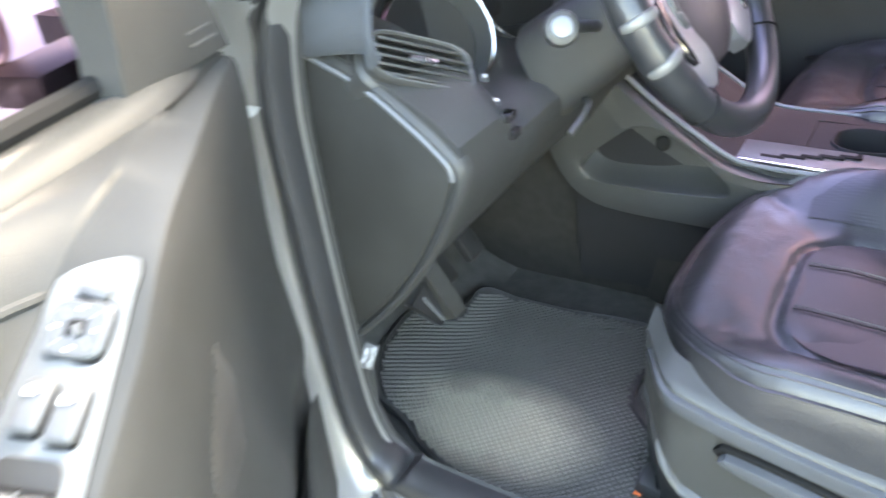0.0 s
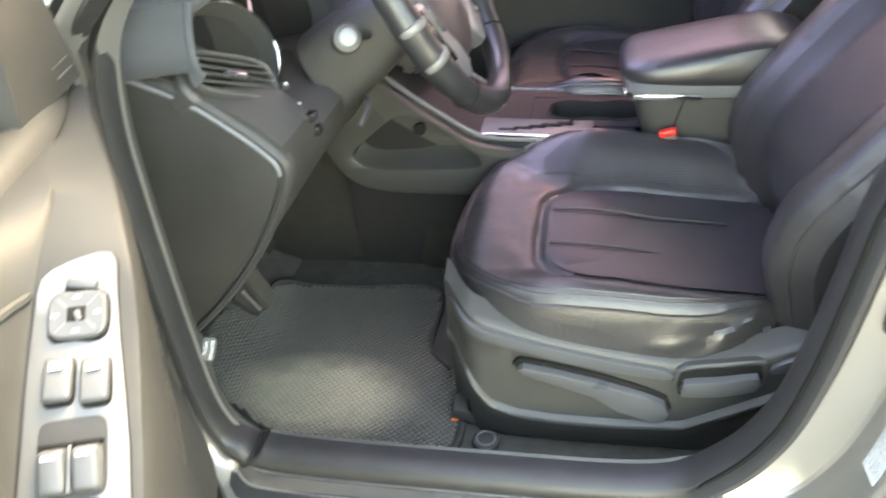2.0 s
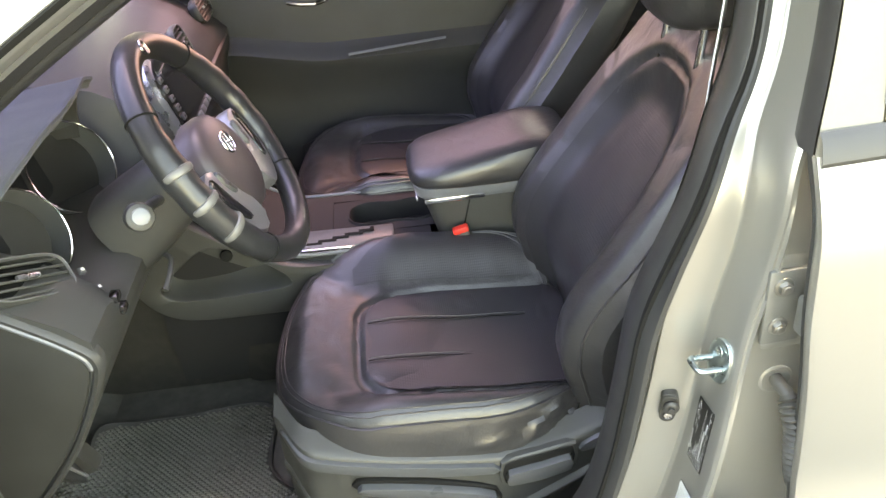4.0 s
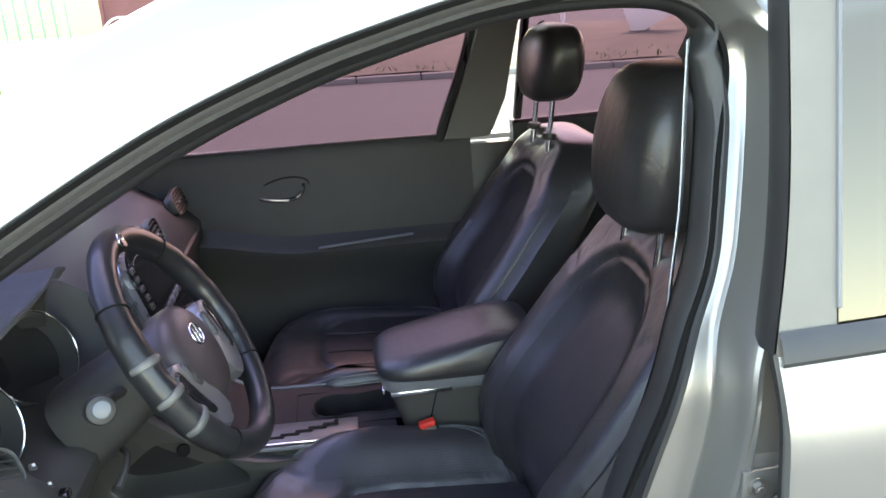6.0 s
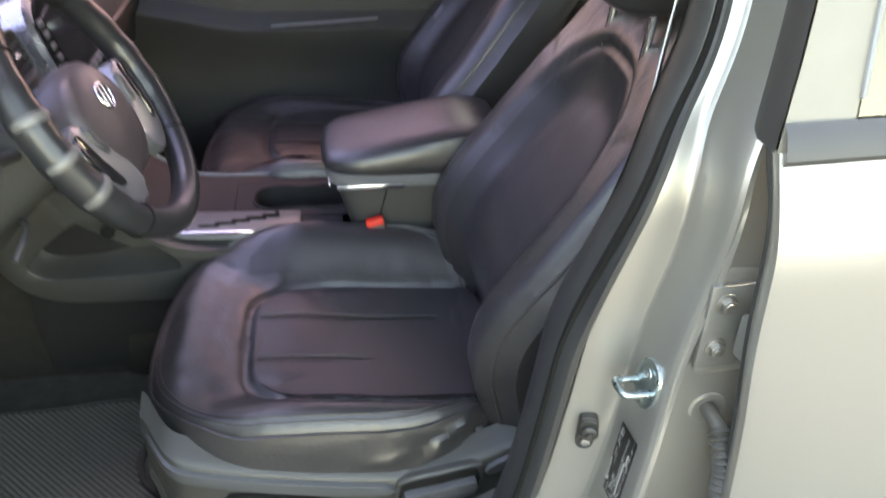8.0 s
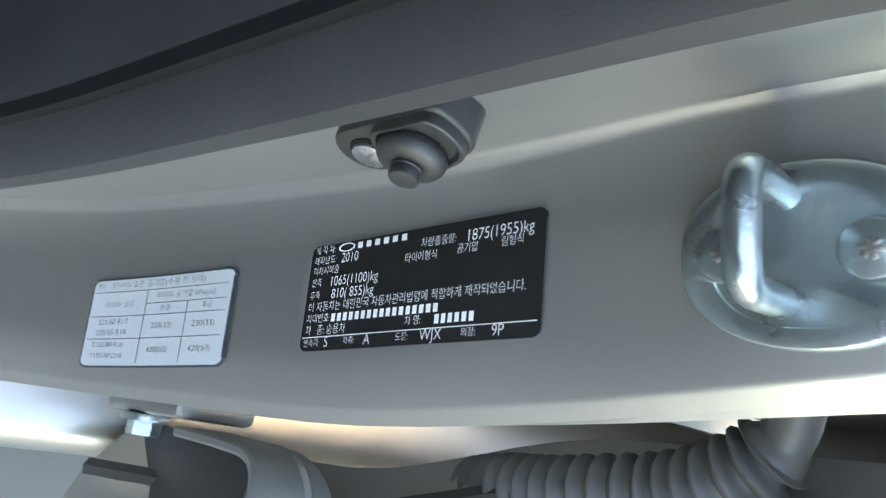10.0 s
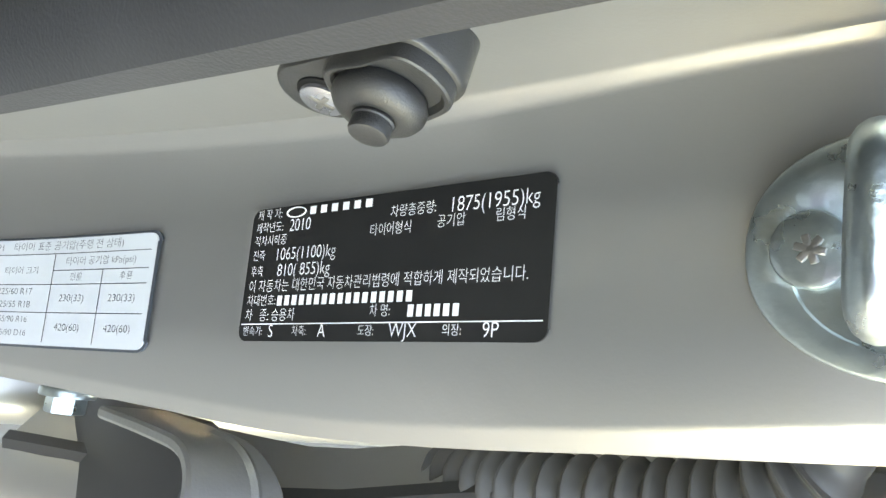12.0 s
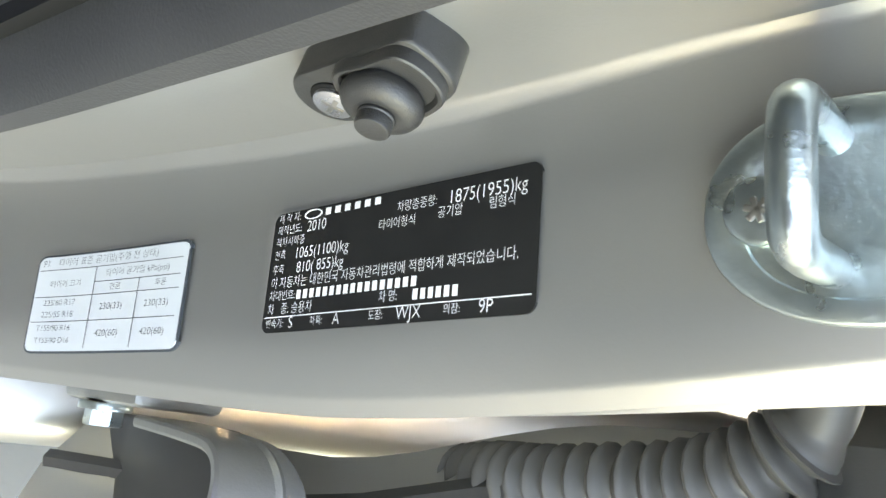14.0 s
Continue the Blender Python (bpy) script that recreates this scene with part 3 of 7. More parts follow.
# bonnet and wings ahead of the screen
rings = []
for i in range(9):
    f = i / 8
    x = -1.28 - 0.95 * f
    rings.append([Vector((x, 0.80 * s * (1 - 0.08 * f * f), 0.985 - 0.14 * f * f - 0.10 * abs(s) ** 4 + 0.02 * (1 - s * s))) for s in (k / 10 - 1 for k in range(21))])
part("bonnet", loft(rings, closed=False), PAINT, car, "silver bonnet")
for side in (-1, 1):
    rings = []
    for i in range(9):
        f = i / 8
        x = -0.93 - 1.25 * f
        rings.append([Vector((x, side * (0.81 + d - 0.05 * f * f), z - 0.12 * f * f * (1 if z > 0.7 else 0))) for d, z in ((-0.02, 0.93), (0.02, 0.92), (0.055, 0.86), (0.075, 0.74), (0.07, 0.55), (0.05, 0.34))])
    part("front_wing", loft(rings, closed=False), PAINT, car)
part("front_panel", box((0.06, 1.5, 0.6), pose(-2.2, 0, 0.55), 0.03), PAINT, car)
wheel_bm = rod(0.33, 0.2, pose(-1.62, -0.76, 0.26, 90), segs=48, bevel=0.03)
part("front_tyre", wheel_bm, RUBBER, car)

# driver's side rear door, shut
rear = thing("rear_door", (0.5, -0.88, 0.36), "shut silver rear door with a dark tinted window", "car door")
FRONT = [(0.124, 1.455), (0.112, 1.30), (0.098, 1.20), (0.078, 1.108), (0.080, 1.05), (0.083, 0.98), (0.088, 0.91), (0.099, 0.82), (0.108, 0.70), (0.106, 0.58), (0.085, 0.45), (0.045, 0.37)]


def skin(z):
    """The outer face of the door, bowed outwards."""
    return -0.920 + flank(z) - 0.030 * smooth_step(0.70, 0.52, z)


rows = spline(FRONT[3:], 40)
rings = []
for p in rows:
    x0, z = p[0], p[1]
    y = skin(z)
    ring = [Vector((x0 + 0.034, y + 0.060, z)), Vector((x0 + 0.012, y + 0.034, z)), Vector((x0 + 0.002, y + 0.010, z)), Vector((x0 + 0.003, y + 0.003, z)), Vector((x0 + 0.010, y, z))]
    for k in range(1, 12):
        ring.append(Vector((x0 + 0.01 + 1.0 * k / 11, y - 0.018 * math.sin(math.pi * min(1, k / 11) * 0.6), z)))
    rings.append(ring)
part("door_skin", loft(rings, closed=False), PAINT, rear, "silver painted door panel")
rings = []
for z in (1.100, 1.106, 1.127, 1.133):
    y = skin(z) - 0.004
    bulge = 0.006 if 1.103 < z < 1.13 else 0.0
    rings.append([Vector((x, y - bulge + 0.001 * k, z + 0.004 * k)) for k, x in enumerate((0.080, 0.2, 0.4, 0.7, 1.1))])
part("belt_moulding", loft(rings, closed=False), RUBBER, rear, "black rubber belt moulding")
rows = spline(FRONT[:4], 14)
# the cover is black; its beige-grey base stands for what it reflects
part("pillar_applique", loft([[Vector((p[0], skin(p[1]) + 0.002, p[1])), Vector((0.145 + 0.09 * (p[1] - 1.14), skin(p[1]), p[1]))] for p in rows], closed=False), material("applique_reflecting", (0.17, 0.16, 0.14), 0.45, tone=0.12, tone_scale=20, specular=0.3), rear, "satin black pillar cover")
part("pillar_flange", loft([[Vector((p[0] + 0.006, skin(p[1]) + 0.055, p[1])), Vector((p[0] - 0.003, skin(p[1]) + 0.03, p[1])), Vector((p[0] - 0.001, skin(p[1]) + 0.004, p[1]))] for p in rows], closed=False), RUBBER, rear, "black rubber edge of the pillar cover")
glass = part("window", loft([[Vector((0.149 + 0.09 * (z - 1.14), skin(z) + 0.003, z)), Vector((0.6, skin(z) + 0.003, z)), Vector((1.1, skin(z) + 0.003, z))] for z in (1.13, 1.2, 1.3, 1.4, 1.46)], closed=False), WARMGLASS, rear, "dark reflective tinted pane")
part("window_edge", tube([(0.147 + 0.09 * (z - 1.14), skin(z) - 0.001, z) for z in (1.15, 1.2, 1.3, 1.4, 1.455)], 0.003, 6), GREYPLASTIC, rear)
part("front_seal", tube([(p[0] + 0.016, skin(p[1]) + 0.036, p[1]) for p in spline(FRONT, 40)], 0.006, 6), RUBBER, rear)
part("inner_panel", box((1.0, 0.04, 0.72), pose(0.62, -0.74, 0.70), 0.02), PLASTIC, rear)


def hinge(z):
    """A rear door hinge: a leaf on the pillar with hexagon bolts, a pin and a cranked arm."""
    bm = bmesh.new()
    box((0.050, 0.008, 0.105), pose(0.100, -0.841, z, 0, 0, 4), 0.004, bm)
    h = part("hinge", bm, HINGESHADED, rear, "silver painted hinge with two hexagon bolts")
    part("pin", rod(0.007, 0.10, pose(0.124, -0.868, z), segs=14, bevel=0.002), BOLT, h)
    part("arm", box((0.022, 0.018, 0.05), pose(0.118, -0.862, z, 0, 0, 10), 0.004), HINGESHADED, h)
    for k in (-0.025, 0.031):
        bm = rod(0.0085, 0.009, aim((0.094, -0.849, z + k), (0.05, -1, 0)), segs=6, bevel=0.0012)
        rod(0.012, 0.003, aim((0.094, -0.846, z + k), (0.05, -1, 0)), bm, segs=20, bevel=0.0008)
        rod(0.0052, 0.011, aim((0.094, -0.850, z + k), (0.05, -1, 0)), bm, segs=16, bevel=0.001)
        part("bolt", bm, BOLT, h, "steel hexagon bolt")


hinge(0.895)
# raised boss of the pillar under the hinge
part("hinge_boss", box((0.075, 0.05, 0.15), pose(0.112, -0.813, 0.895, 0, 0, 4), 0.016, seg=3, taper=0.96), PAINT, car)
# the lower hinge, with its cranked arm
low = part("hinge", box((0.045, 0.012, 0.085), pose(0.062, -0.872, 0.468, 0, 0, 0), 0.004), HINGESHADED, rear, "silver painted lower hinge")
bend_line = [Vector(p) for p in spline([(0, -0.884, 0.500), (0, -0.886, 0.545), (0, -0.889, 0.570), (0, -0.899, 0.584), (0, -0.914, 0.588), (0, -0.935, 0.589)], 26)]
rings = []
for k, p in enumerate(bend_line):
    t = (bend_line[min(k + 1, 25)] - bend_line[max(k - 1, 0)]).normalized()
    o = Vector((0, -t.z, t.y)) * 0.0026
    w = 0.016 + 0.006 * smooth_step(8, 20, k)
    rings.append([p + Vector((0.062 + a * w, 0, 0)) + o * b for a, b in ((-1, -0.5), (-1, 0.5), (-0.93, 1), (0.93, 1), (1, 0.5), (1, -0.5), (0.93, -1), (-0.93, -1))])
part("arm", loft(rings), HINGESHADED, low)
part("arm_rib", tube([p + Vector((0.070, 0, 0)) for p in bend_line[6:]], 0.0036, 8), HINGESHADED, low)
bm = rod(0.0090, 0.011, aim((0.048, -0.884, 0.462), (0.0, -1, 0)), segs=6, bevel=0.0012)
rod(0.0125, 0.004, aim((0.048, -0.880, 0.462), (0.0, -1, 0)), bm, segs=20, bevel=0.0008)
part("bolt", bm, ZINC, low, "steel hexagon bolt")
# lower boss has the gap's shade in its colour; the upper stays silver
part("hinge_boss", box((0.06, 0.06, 0.11), pose(0.072, -0.838, 0.452), 0.016, seg=3, taper=0.96), HINGESHADED, car)
# added panel, black in place of the deep shade inside the door gap
part("gap_shade_panel", box((0.012, 0.062, 0.17), pose(0.088, -0.914, 0.43, 0, 0, -8), 0.004), RUBBER, rear, "added black panel standing for the shade in the door gap")
# body sill under the rear door
part("rear_sill", box((1.30, 0.12, 0.26), pose(0.52, -0.85, 0.232), 0.03, seg=3), PAINT, car)

boot = thing("cable_boot", (0.095, -0.885, 0.72), "grey corrugated rubber cable boot between pillar and rear door", "cable boot")
bm = bmesh.new()
path = spline([(0.110, -0.826, 0.776), (0.111, -0.843, 0.775), (0.116, -0.858, 0.768), (0.117, -0.870, 0.752), (0.122, -0.877, 0.728), (0.123, -0.881, 0.700), (0.126, -0.884, 0.672), (0.132, -0.885, 0.645), (0.144, -0.888, 0.615)], 240)
tube(path, [0.0118 + 0.0024 * math.sin((k - 105) * 0.62) if k > 66 else 0.0088 + 0.0030 * smooth_step(56, 66, k) for k in range(240)], 16, bm)
part("sleeve", bm, material("grey_rubber", (0.060, 0.058, 0.055), 0.5, tone=0.15, tone_scale=40), boot)
rings = []
for k in range(40):
    a = 2 * math.pi * k / 40
    o = Vector((math.cos(a), 0.0, math.sin(a)))
    rings.append([Vector((0.110, -0.834, 0.775)) + o * r + Vector((0, -h, 0)) for r, h in ((0.010, 0.001), (0.015, 0.001), (0.018, 0.0025), (0.021, 0.0015), (0.023, -0.003))])
part("collar", loft(rings, closed=False, loop=True), PAINT, boot, "painted ring round the boot's hole")


# ---- seats ----


def seat(yc, side, raised, label):
    """A front seat centred on yc; side is -1 or 1 towards its door."""
    s = thing("bucket_seat", (-0.3, yc, 0.27), label, "car seat", "front seats")
    ic, iw = yc + side * 0.036, 0.158                      # middle and half width of the centre panel

    def insert_edge(x, y):
        """1 on the seam round the centre panel, less inside."""
        return ((abs(y - ic) / iw) ** 5 + (max(0, -0.10 - x) / 0.335) ** 5) ** 0.2

    def top(x, y):
        """The upper face of the cushion."""
        v = (y - yc) / 0.27
        z = 0.572 - 0.040 * smooth_step(-0.55, -0.05, x) - 0.055 * smooth_step(-0.50, -0.615, x) ** 2
        door = smooth_step(0.58, 0.82, v * side) * 0.034
        tunnel = smooth_step(0.40, 0.82, -v * side) * 0.072
        z += (door + tunnel) * smooth_step(-0.56, -0.34, x) - 0.032 * smooth_step(0.84, 1.02, abs(v))
        q = insert_edge(x, y)
        z -= 0.007 * math.exp(-((q - 1) / 0.028) ** 2)
        if q < 1:
            z += 0.009 * (1 - q ** 8)
        # the seam from the panel's corner out to the piping
        z -= 0.004 * math.exp(-((x + 0.455 + 0.25 * (abs(v) - 0.5)) / 0.012) ** 2) * smooth_step(0.52, 0.60, abs(v)) * (v * side < 0)
        z += 0.0025 * noise.noise((x * 13, y * 13, 0)) + 0.0015 * noise.noise((x * 40, y * 26, 3))
        return z

    def plan(a):
        """The outline of the cushion, rounded in front."""
        c, d = math.cos(a), math.sin(a)
        if c < 0:
            return -0.40 + 0.195 * math.copysign(abs(c) ** 0.95, c), yc + 0.258 * math.copysign(abs(d) ** 0.9, d)
        return -0.40 + 0.37 * abs(c) ** 0.45, yc + 0.258 * math.copysign(abs(d) ** 0.5, d)

    n = 168
    rings = []
    for f, drop in ((0.985, 0.135), (1.0, 0.12), (1.006, 0.105), (1.012, 0.09), (1.015, 0.078), (1.016, 0.066), (1.014, 0.055), (1.010, 0.045), (1.006, 0.036), (1.000, 0.027), (0.994, 0.019), (0.983, 0.010), (0.965, 0.003), (0.94, 0.0)):
        ring = []
        for k in range(n):
            x, y = plan(2 * math.pi * k / n)
            x, y = -0.33 + (x + 0.33) * f, yc + (y - yc) * f
            slack = smooth_step(0.006, 0.03, drop) * smooth_step(-0.46, -0.12, x) * smooth_step(0.11, 0.06, drop)
            wr = (0.012 * noise.noise((x * 20, y * 20, drop * 60 + x * 26)) + 0.006 * noise.noise((x * 55, y * 20, drop * 110 + x * 60))) * slack
            ring.append(Vector((x, y + wr * side, top(x, y) - drop + wr)))
        rings.append(ring)
    rim = len(rings) - 1
    for j in range(1, 56):
        f = 1 - j / 56
        rings.append([Vector((-0.33 + (p.x + 0.33) * f, yc + (p.y - yc) * f, 0)) for p in rings[rim]])
        for p in rings[-1]:
            p.z = top(p.x, p.y)
    cushion = part("cushion", loft(rings), LEATHER, s, "black glossy leather cushion cover, creased along its side")
    for g, drop, r in ((0.985, 0.007, 0.0030), (0.945, -0.0006, 0.0016), (0.918, -0.0006, 0.0014)):
        pipe = []
        for k in range(n):
            x, y = plan(2 * math.pi * k / n)
            x, y = -0.33 + (x + 0.33) * g, yc + (y - yc) * g
            pipe.append(Vector((x, y, top(x, y) - drop)))
        part("piping" if g > 0.95 else "seam", tube(pipe, r, 6, loop=True), LEATHER, cushion)
    # perforated centre panel, laid on the cushion as a thin pad
    pads = []
    for g in (0.955, 0.93, 0.9, 0.85, 0.8, 0.75, 0.7, 0.65, 0.6, 0.55, 0.5, 0.45, 0.4, 0.35, 0.3, 0.25, 0.2, 0.15, 0.1, 0.05, 0.02):
        pads.append([Vector((x if x < -0.10 else -0.10 + (x + 0.10) * 0.2, y, 0)) for x, y in oval(-0.10, ic, 0.335 * g, iw * g, 96, 5)])
        for p in pads[-1]:
            p.z = top(p.x, p.y) + 0.0026
    part("insert", loft(pads), INSERT, cushion, "perforated black leather centre panel")
    # perforated side panel on the bolster towards the console
    rings = []
    for k in range(33):
        x = -0.44 + 0.36 * k / 32
        g = math.sin(math.pi * min(1, max(0.02, k / 32))) ** 0.4
        rings.append([Vector((x, yc - side * (0.140 + 0.092 * g * j / 10), 0)) for j in range(11)])
        for p in rings[-1]:
            p.z = top(p.x, p.y) + 0.0026
    part("bolster_panel", loft(rings, closed=False), INSERT, cushion, "perforated leather side panel")
    for v in (-0.34, 0.34):
        for e in (-0.004, 0.004):
            y = ic + v * iw + e
            part("stitching", tube([(x, y, top(x, y) + 0.0050) for x in (-0.415 + 0.008 * k for k in range(38))], 0.0010, 5), RUBBER if e > 0 else DULLBLACK, cushion)

    # the plastic valance on the door side with its two handles
    ys = yc + side * 0.247
    BX, BZ = [-0.60, -0.54, -0.46, -0.38, -0.30, -0.213, -0.15, -0.095, -0.04, 0.007, 0.05], [0.538, 0.524, 0.503, 0.485, 0.470, 0.458, 0.466, 0.480, 0.500, 0.522, 0.545]
    LX, LZ = [-0.60, -0.54, -0.50, -0.46, -0.40, -0.30, -0.20, -0.10, 0.0, 0.05], [0.455, 0.415, 0.365, 0.351, 0.345, 0.344, 0.349, 0.405, 0.455, 0.48]

    def band_z(x):
        return float(np.interp(x, BX, BZ))

    def low_z(x):
        return float(np.interp(x, LX, LZ))

    def side_y(x, o):
        """The valance's face at x, o metres proud, drawn in round its front corner."""
        b = 0.020 * (1 - ((x + 0.27) / 0.33) ** 4) - 0.075 * (1 - smooth_step(-0.585, -0.50, x)) ** 2
        return ys + side * (b + o)

    prof = []
    for k in range(61):
        x = -0.580 + 0.61 * k / 60
        zt, zb = band_z(x), low_z(x)
        prof.append([Vector((x, side_y(x, o), z)) for z, o in ((zt + 0.034, -0.040), (zt + 0.022, -0.012), (zt + 0.018, -0.002), (zt + 0.012, 0.002), (zt - 0.012, 0.002), (zt - 0.018, -0.002), (zt * 0.6 + zb * 0.4 - 0.005, 0.001), (zt * 0.3 + zb * 0.7, 0.001), (zb + 0.012, 0.003), (zb + 0.007, 0.010), (zb + 0.003, 0.0125), (zb - 0.003, 0.012), (zb - 0.012, 0.004), (zb - 0.035, -0.004), (0.5 * zb + 0.5 * 0.268 - 0.02, -0.014), (0.268, -0.026))])
    part("valance", loft(prof, closed=False), PLASTIC, s, "black plastic seat base cover")

    def strip(x0, x1, cz, hw, o0, o1, blunt=0.25, count=30):
        """A rounded moulding along the valance between x0 and x1."""
        rings = []
        for k in range(count + 1):
            x = x0 + (x1 - x0) * k / count
            e = max(0.05, math.sin(math.pi * min(1, max(0, k / count))) ** blunt)
            c, h = cz(x), hw(x) * e
            rings.append([Vector((x, side_y(x, o0 + (o1 - o0) * g), c + h * a)) for a, g in ((1.0, 0), (0.97, 0.75), (0.88, 0.98), (0.75, 1.0), (0.0, 0.94), (-0.75, 0.88), (-0.90, 0.84), (-0.97, 0.6), (-1.0, 0))])
        return loft(rings)

    part("trim_band", strip(-0.572, -0.216, lambda x: band_z(x) - 0.001, lambda x: 0.0125, -0.002, 0.011, 0.1), SEATPLASTIC, s, "grey moulded trim band")
    part("rear_band", strip(-0.084, 0.030, lambda x: band_z(x) - 0.006, lambda x: 0.014, -0.002, 0.010), SEATPLASTIC, s, "grey moulded trim band")
    # height lever in its dark gap
    lever_c = lambda x: float(np.interp(x, (-0.45, -0.40, -0.336, -0.299, -0.24, -0.21), (0.457, 0.445, 0.427, 0.408, 0.389, 0.386)))
    lever_h = lambda x: float(np.interp(x, (-0.45, -0.40, -0.336, -0.299, -0.24, -0.21), (0.012, 0.014, 0.017, 0.026, 0.031, 0.026)))
    part("lever_gap", strip(-0.462, -0.216, lambda x: lever_c(x) + 0.003, lambda x: lever_h(x) + 0.005, -0.004, 0.006, 0.18), DULLBLACK, s)
    part("height_lever", strip(-0.453, -0.220, lever_c, lever_h, 0.0, 0.019, 0.18), SEATPLASTIC, s, "grey seat height lever")
    # recliner handle in its recess
    part("recess", strip(-0.219, -0.086, lambda x: band_z(x) - 0.013, lambda x: 0.036, -0.004, 0.0085, 0.12), PLASTIC, s)
    part("recess_shade", strip(-0.213, -0.092, lambda x: band_z(x) - 0.013, lambda x: 0.032, -0.004, 0.0100, 0.12), DULLBLACK, s)
    part("recliner_handle", strip(-0.208, -0.097, lambda x: band_z(x) - 0.018, lambda x: 0.018, 0.0, 0.022, 0.08), SEATPLASTIC, s, "grey recliner handle")
    part("base_frame", box((0.50, 0.44, 0.14), pose(-0.29, yc, 0.40), 0.03, taper=0.95), DULLBLACK, s)
    for yy in (-0.2, 0.2):
        part("rail", box((0.56, 0.04, 0.06), pose(-0.27, yc + yy, 0.30), 0.008), DULLBLACK, s)
        part("rail_cover", box((0.05, 0.05, 0.03), pose(-0.555, yc + yy, 0.285, 0, 15, 0), 0.01), PLASTIC, s)

    # the backrest: deep bolsters beside an arched centre panel
    RZ = [0.46, 0.52, 0.58, 0.64, 0.70, 0.76, 0.83, 0.93, 1.00, 1.05, 1.085]
    RXX = [-0.070, -0.080, -0.092, -0.104, -0.094, -0.060, -0.008, 0.062, 0.112, 0.140, 0.168]
    RW = [0.225, 0.243, 0.256, 0.264, 0.268, 0.268, 0.266, 0.256, 0.236, 0.208, 0.165]
    RT = [0.120, 0.130, 0.135, 0.138, 0.138, 0.136, 0.132, 0.118, 0.102, 0.088, 0.066]
    curve = spline(list(zip(RZ, RXX, RW, RT)), 90)

    def back_at(z):
        zs = [c[0] for c in curve]
        return [float(np.interp(z, zs, [c[k] for c in curve])) for k in (1, 2, 3)]

    def arch(z, v):
        """1 on the seam round the backrest's centre panel, less inside."""
        return ((abs(v) / 0.62) ** 3.2 + (max(0, z - 0.72) / 0.295) ** 3.2) ** (1 / 3.2)

    def front_x(z, v):
        """The front face at height z; v runs across from -1 to 1."""
        xr, w, th = back_at(z)
        q = arch(z, v)
        x = xr + 0.050 * (1 - smooth_step(0.70, 1.12, q)) + 0.055 * smooth_step(0.80, 1.0, abs(v)) ** 2.2 + 0.012 * (1 - abs(v)) * smooth_step(1.0, 1.09, z)
        x += 0.007 * math.exp(-((q - 1) / 0.03) ** 2)
        x += 0.004 * math.exp(-((z - 0.955 - 0.10 * (abs(v) - 0.66)) / 0.006) ** 2) * smooth_step(0.64, 0.70, abs(v))
        return x + 0.0025 * noise.noise((v * 4, z * 13, yc)) + 0.0012 * noise.noise((v * 12, z * 34, yc))

    rings = []
    for c in curve:
        z, w, th = c[0], c[2], c[3]
        ring = [Vector((front_x(z, k / 26 - 1), yc + w * (k / 26 - 1), z)) for k in range(53)]
        for k in range(1, 20):
            a = math.pi * k / 20
            ring.append(Vector((c[1] + 0.055 + th * math.sin(a) ** 0.5, yc + w * math.copysign(abs(math.cos(a)) ** 0.5, math.cos(a)), z)))
        rings.append(ring)
    last = rings[-1]
    mid = sum(last, Vector((0, 0, 0))) / len(last)
    for g, up in ((0.92, 0.008), (0.75, 0.014), (0.45, 0.018), (0.1, 0.020)):
        rings.append([mid + (p - mid) * g + Vector((0, 0, up)) for p in last])
    back = part("backrest", loft(rings), LEATHER, s, "black leather backrest cover with deep side bolsters")
    rings = []
    for k in range(45):
        z = 0.50 + 0.50 * k / 44
        va = 0.62 * max(0.02, 1 - (max(0, z - 0.72) / 0.295) ** 3.2) ** (1 / 3.2) * 0.955
        w = back_at(z)[1]
        rings.append([Vector((front_x(z, va * (j / 10 - 1)) - 0.0012, yc + w * va * (j / 10 - 1), z)) for j in range(21)])
    part("insert", loft(rings, closed=False), INSERT, back, "perforated leather back panel with an arched top")
    for sg in (1, -1):
        line = [Vector((front_x(z, sg * 0.93) - 0.001, yc + sg * 0.93 * back_at(z)[1], z)) for z in (0.53 + 0.44 * k / 40 for k in range(41))]
        part("piping", tube(line, 0.0026, 6), LEATHER, back)
    # the headrest
    hz, hx = (1.270, 0.172) if raised else (1.214, 0.150)
    rings = []
    for k in range(29):
        f = k / 28
        a = math.pi * (f - 0.5)
        z = hz + (0.088 if raised else 0.126) * math.sin(a)
        r = abs(math.cos(a)) ** 0.42
        w, th = (0.136 + 0.014 * math.sin(a) * (1 if raised else -0.6)) * r, ((0.066 if raised else 0.088) - 0.006 * math.sin(a)) * r
        rings.append([Vector((hx + 0.03 * f + x, yc + y, z)) for x, y in oval(0, 0, max(th, 0.004), max(w, 0.006), 40, 2.8)])
    head = part("headrest", loft(rings), LEATHER, s, "black leather headrest")
    part("headrest_seam", tube([(hx + 0.015 - 0.063 * math.cos(math.pi * (k / 16 - 0.5)) ** 0.5 + 0.03 * k / 16, yc + 0.05, hz + 0.095 * math.sin(math.pi * (k / 16 - 0.5))) for k in range(1, 16)], 0.002, 5), LEATHER, head)
    for d in (-0.073, 0.073):
        part("headrest_post", rod(0.0062, 0.2, pose(hx - 0.004, yc + d, 1.14 if raised else 1.10, 0, 6, 0), segs=12), CHROME, s, "chrome headrest post")
        part("post_guide", rod(0.017, 0.016, pose(hx - 0.008, yc + d, 1.104, 0, 6, 0), segs=20, bevel=0.004), PLASTIC, s)
    return s


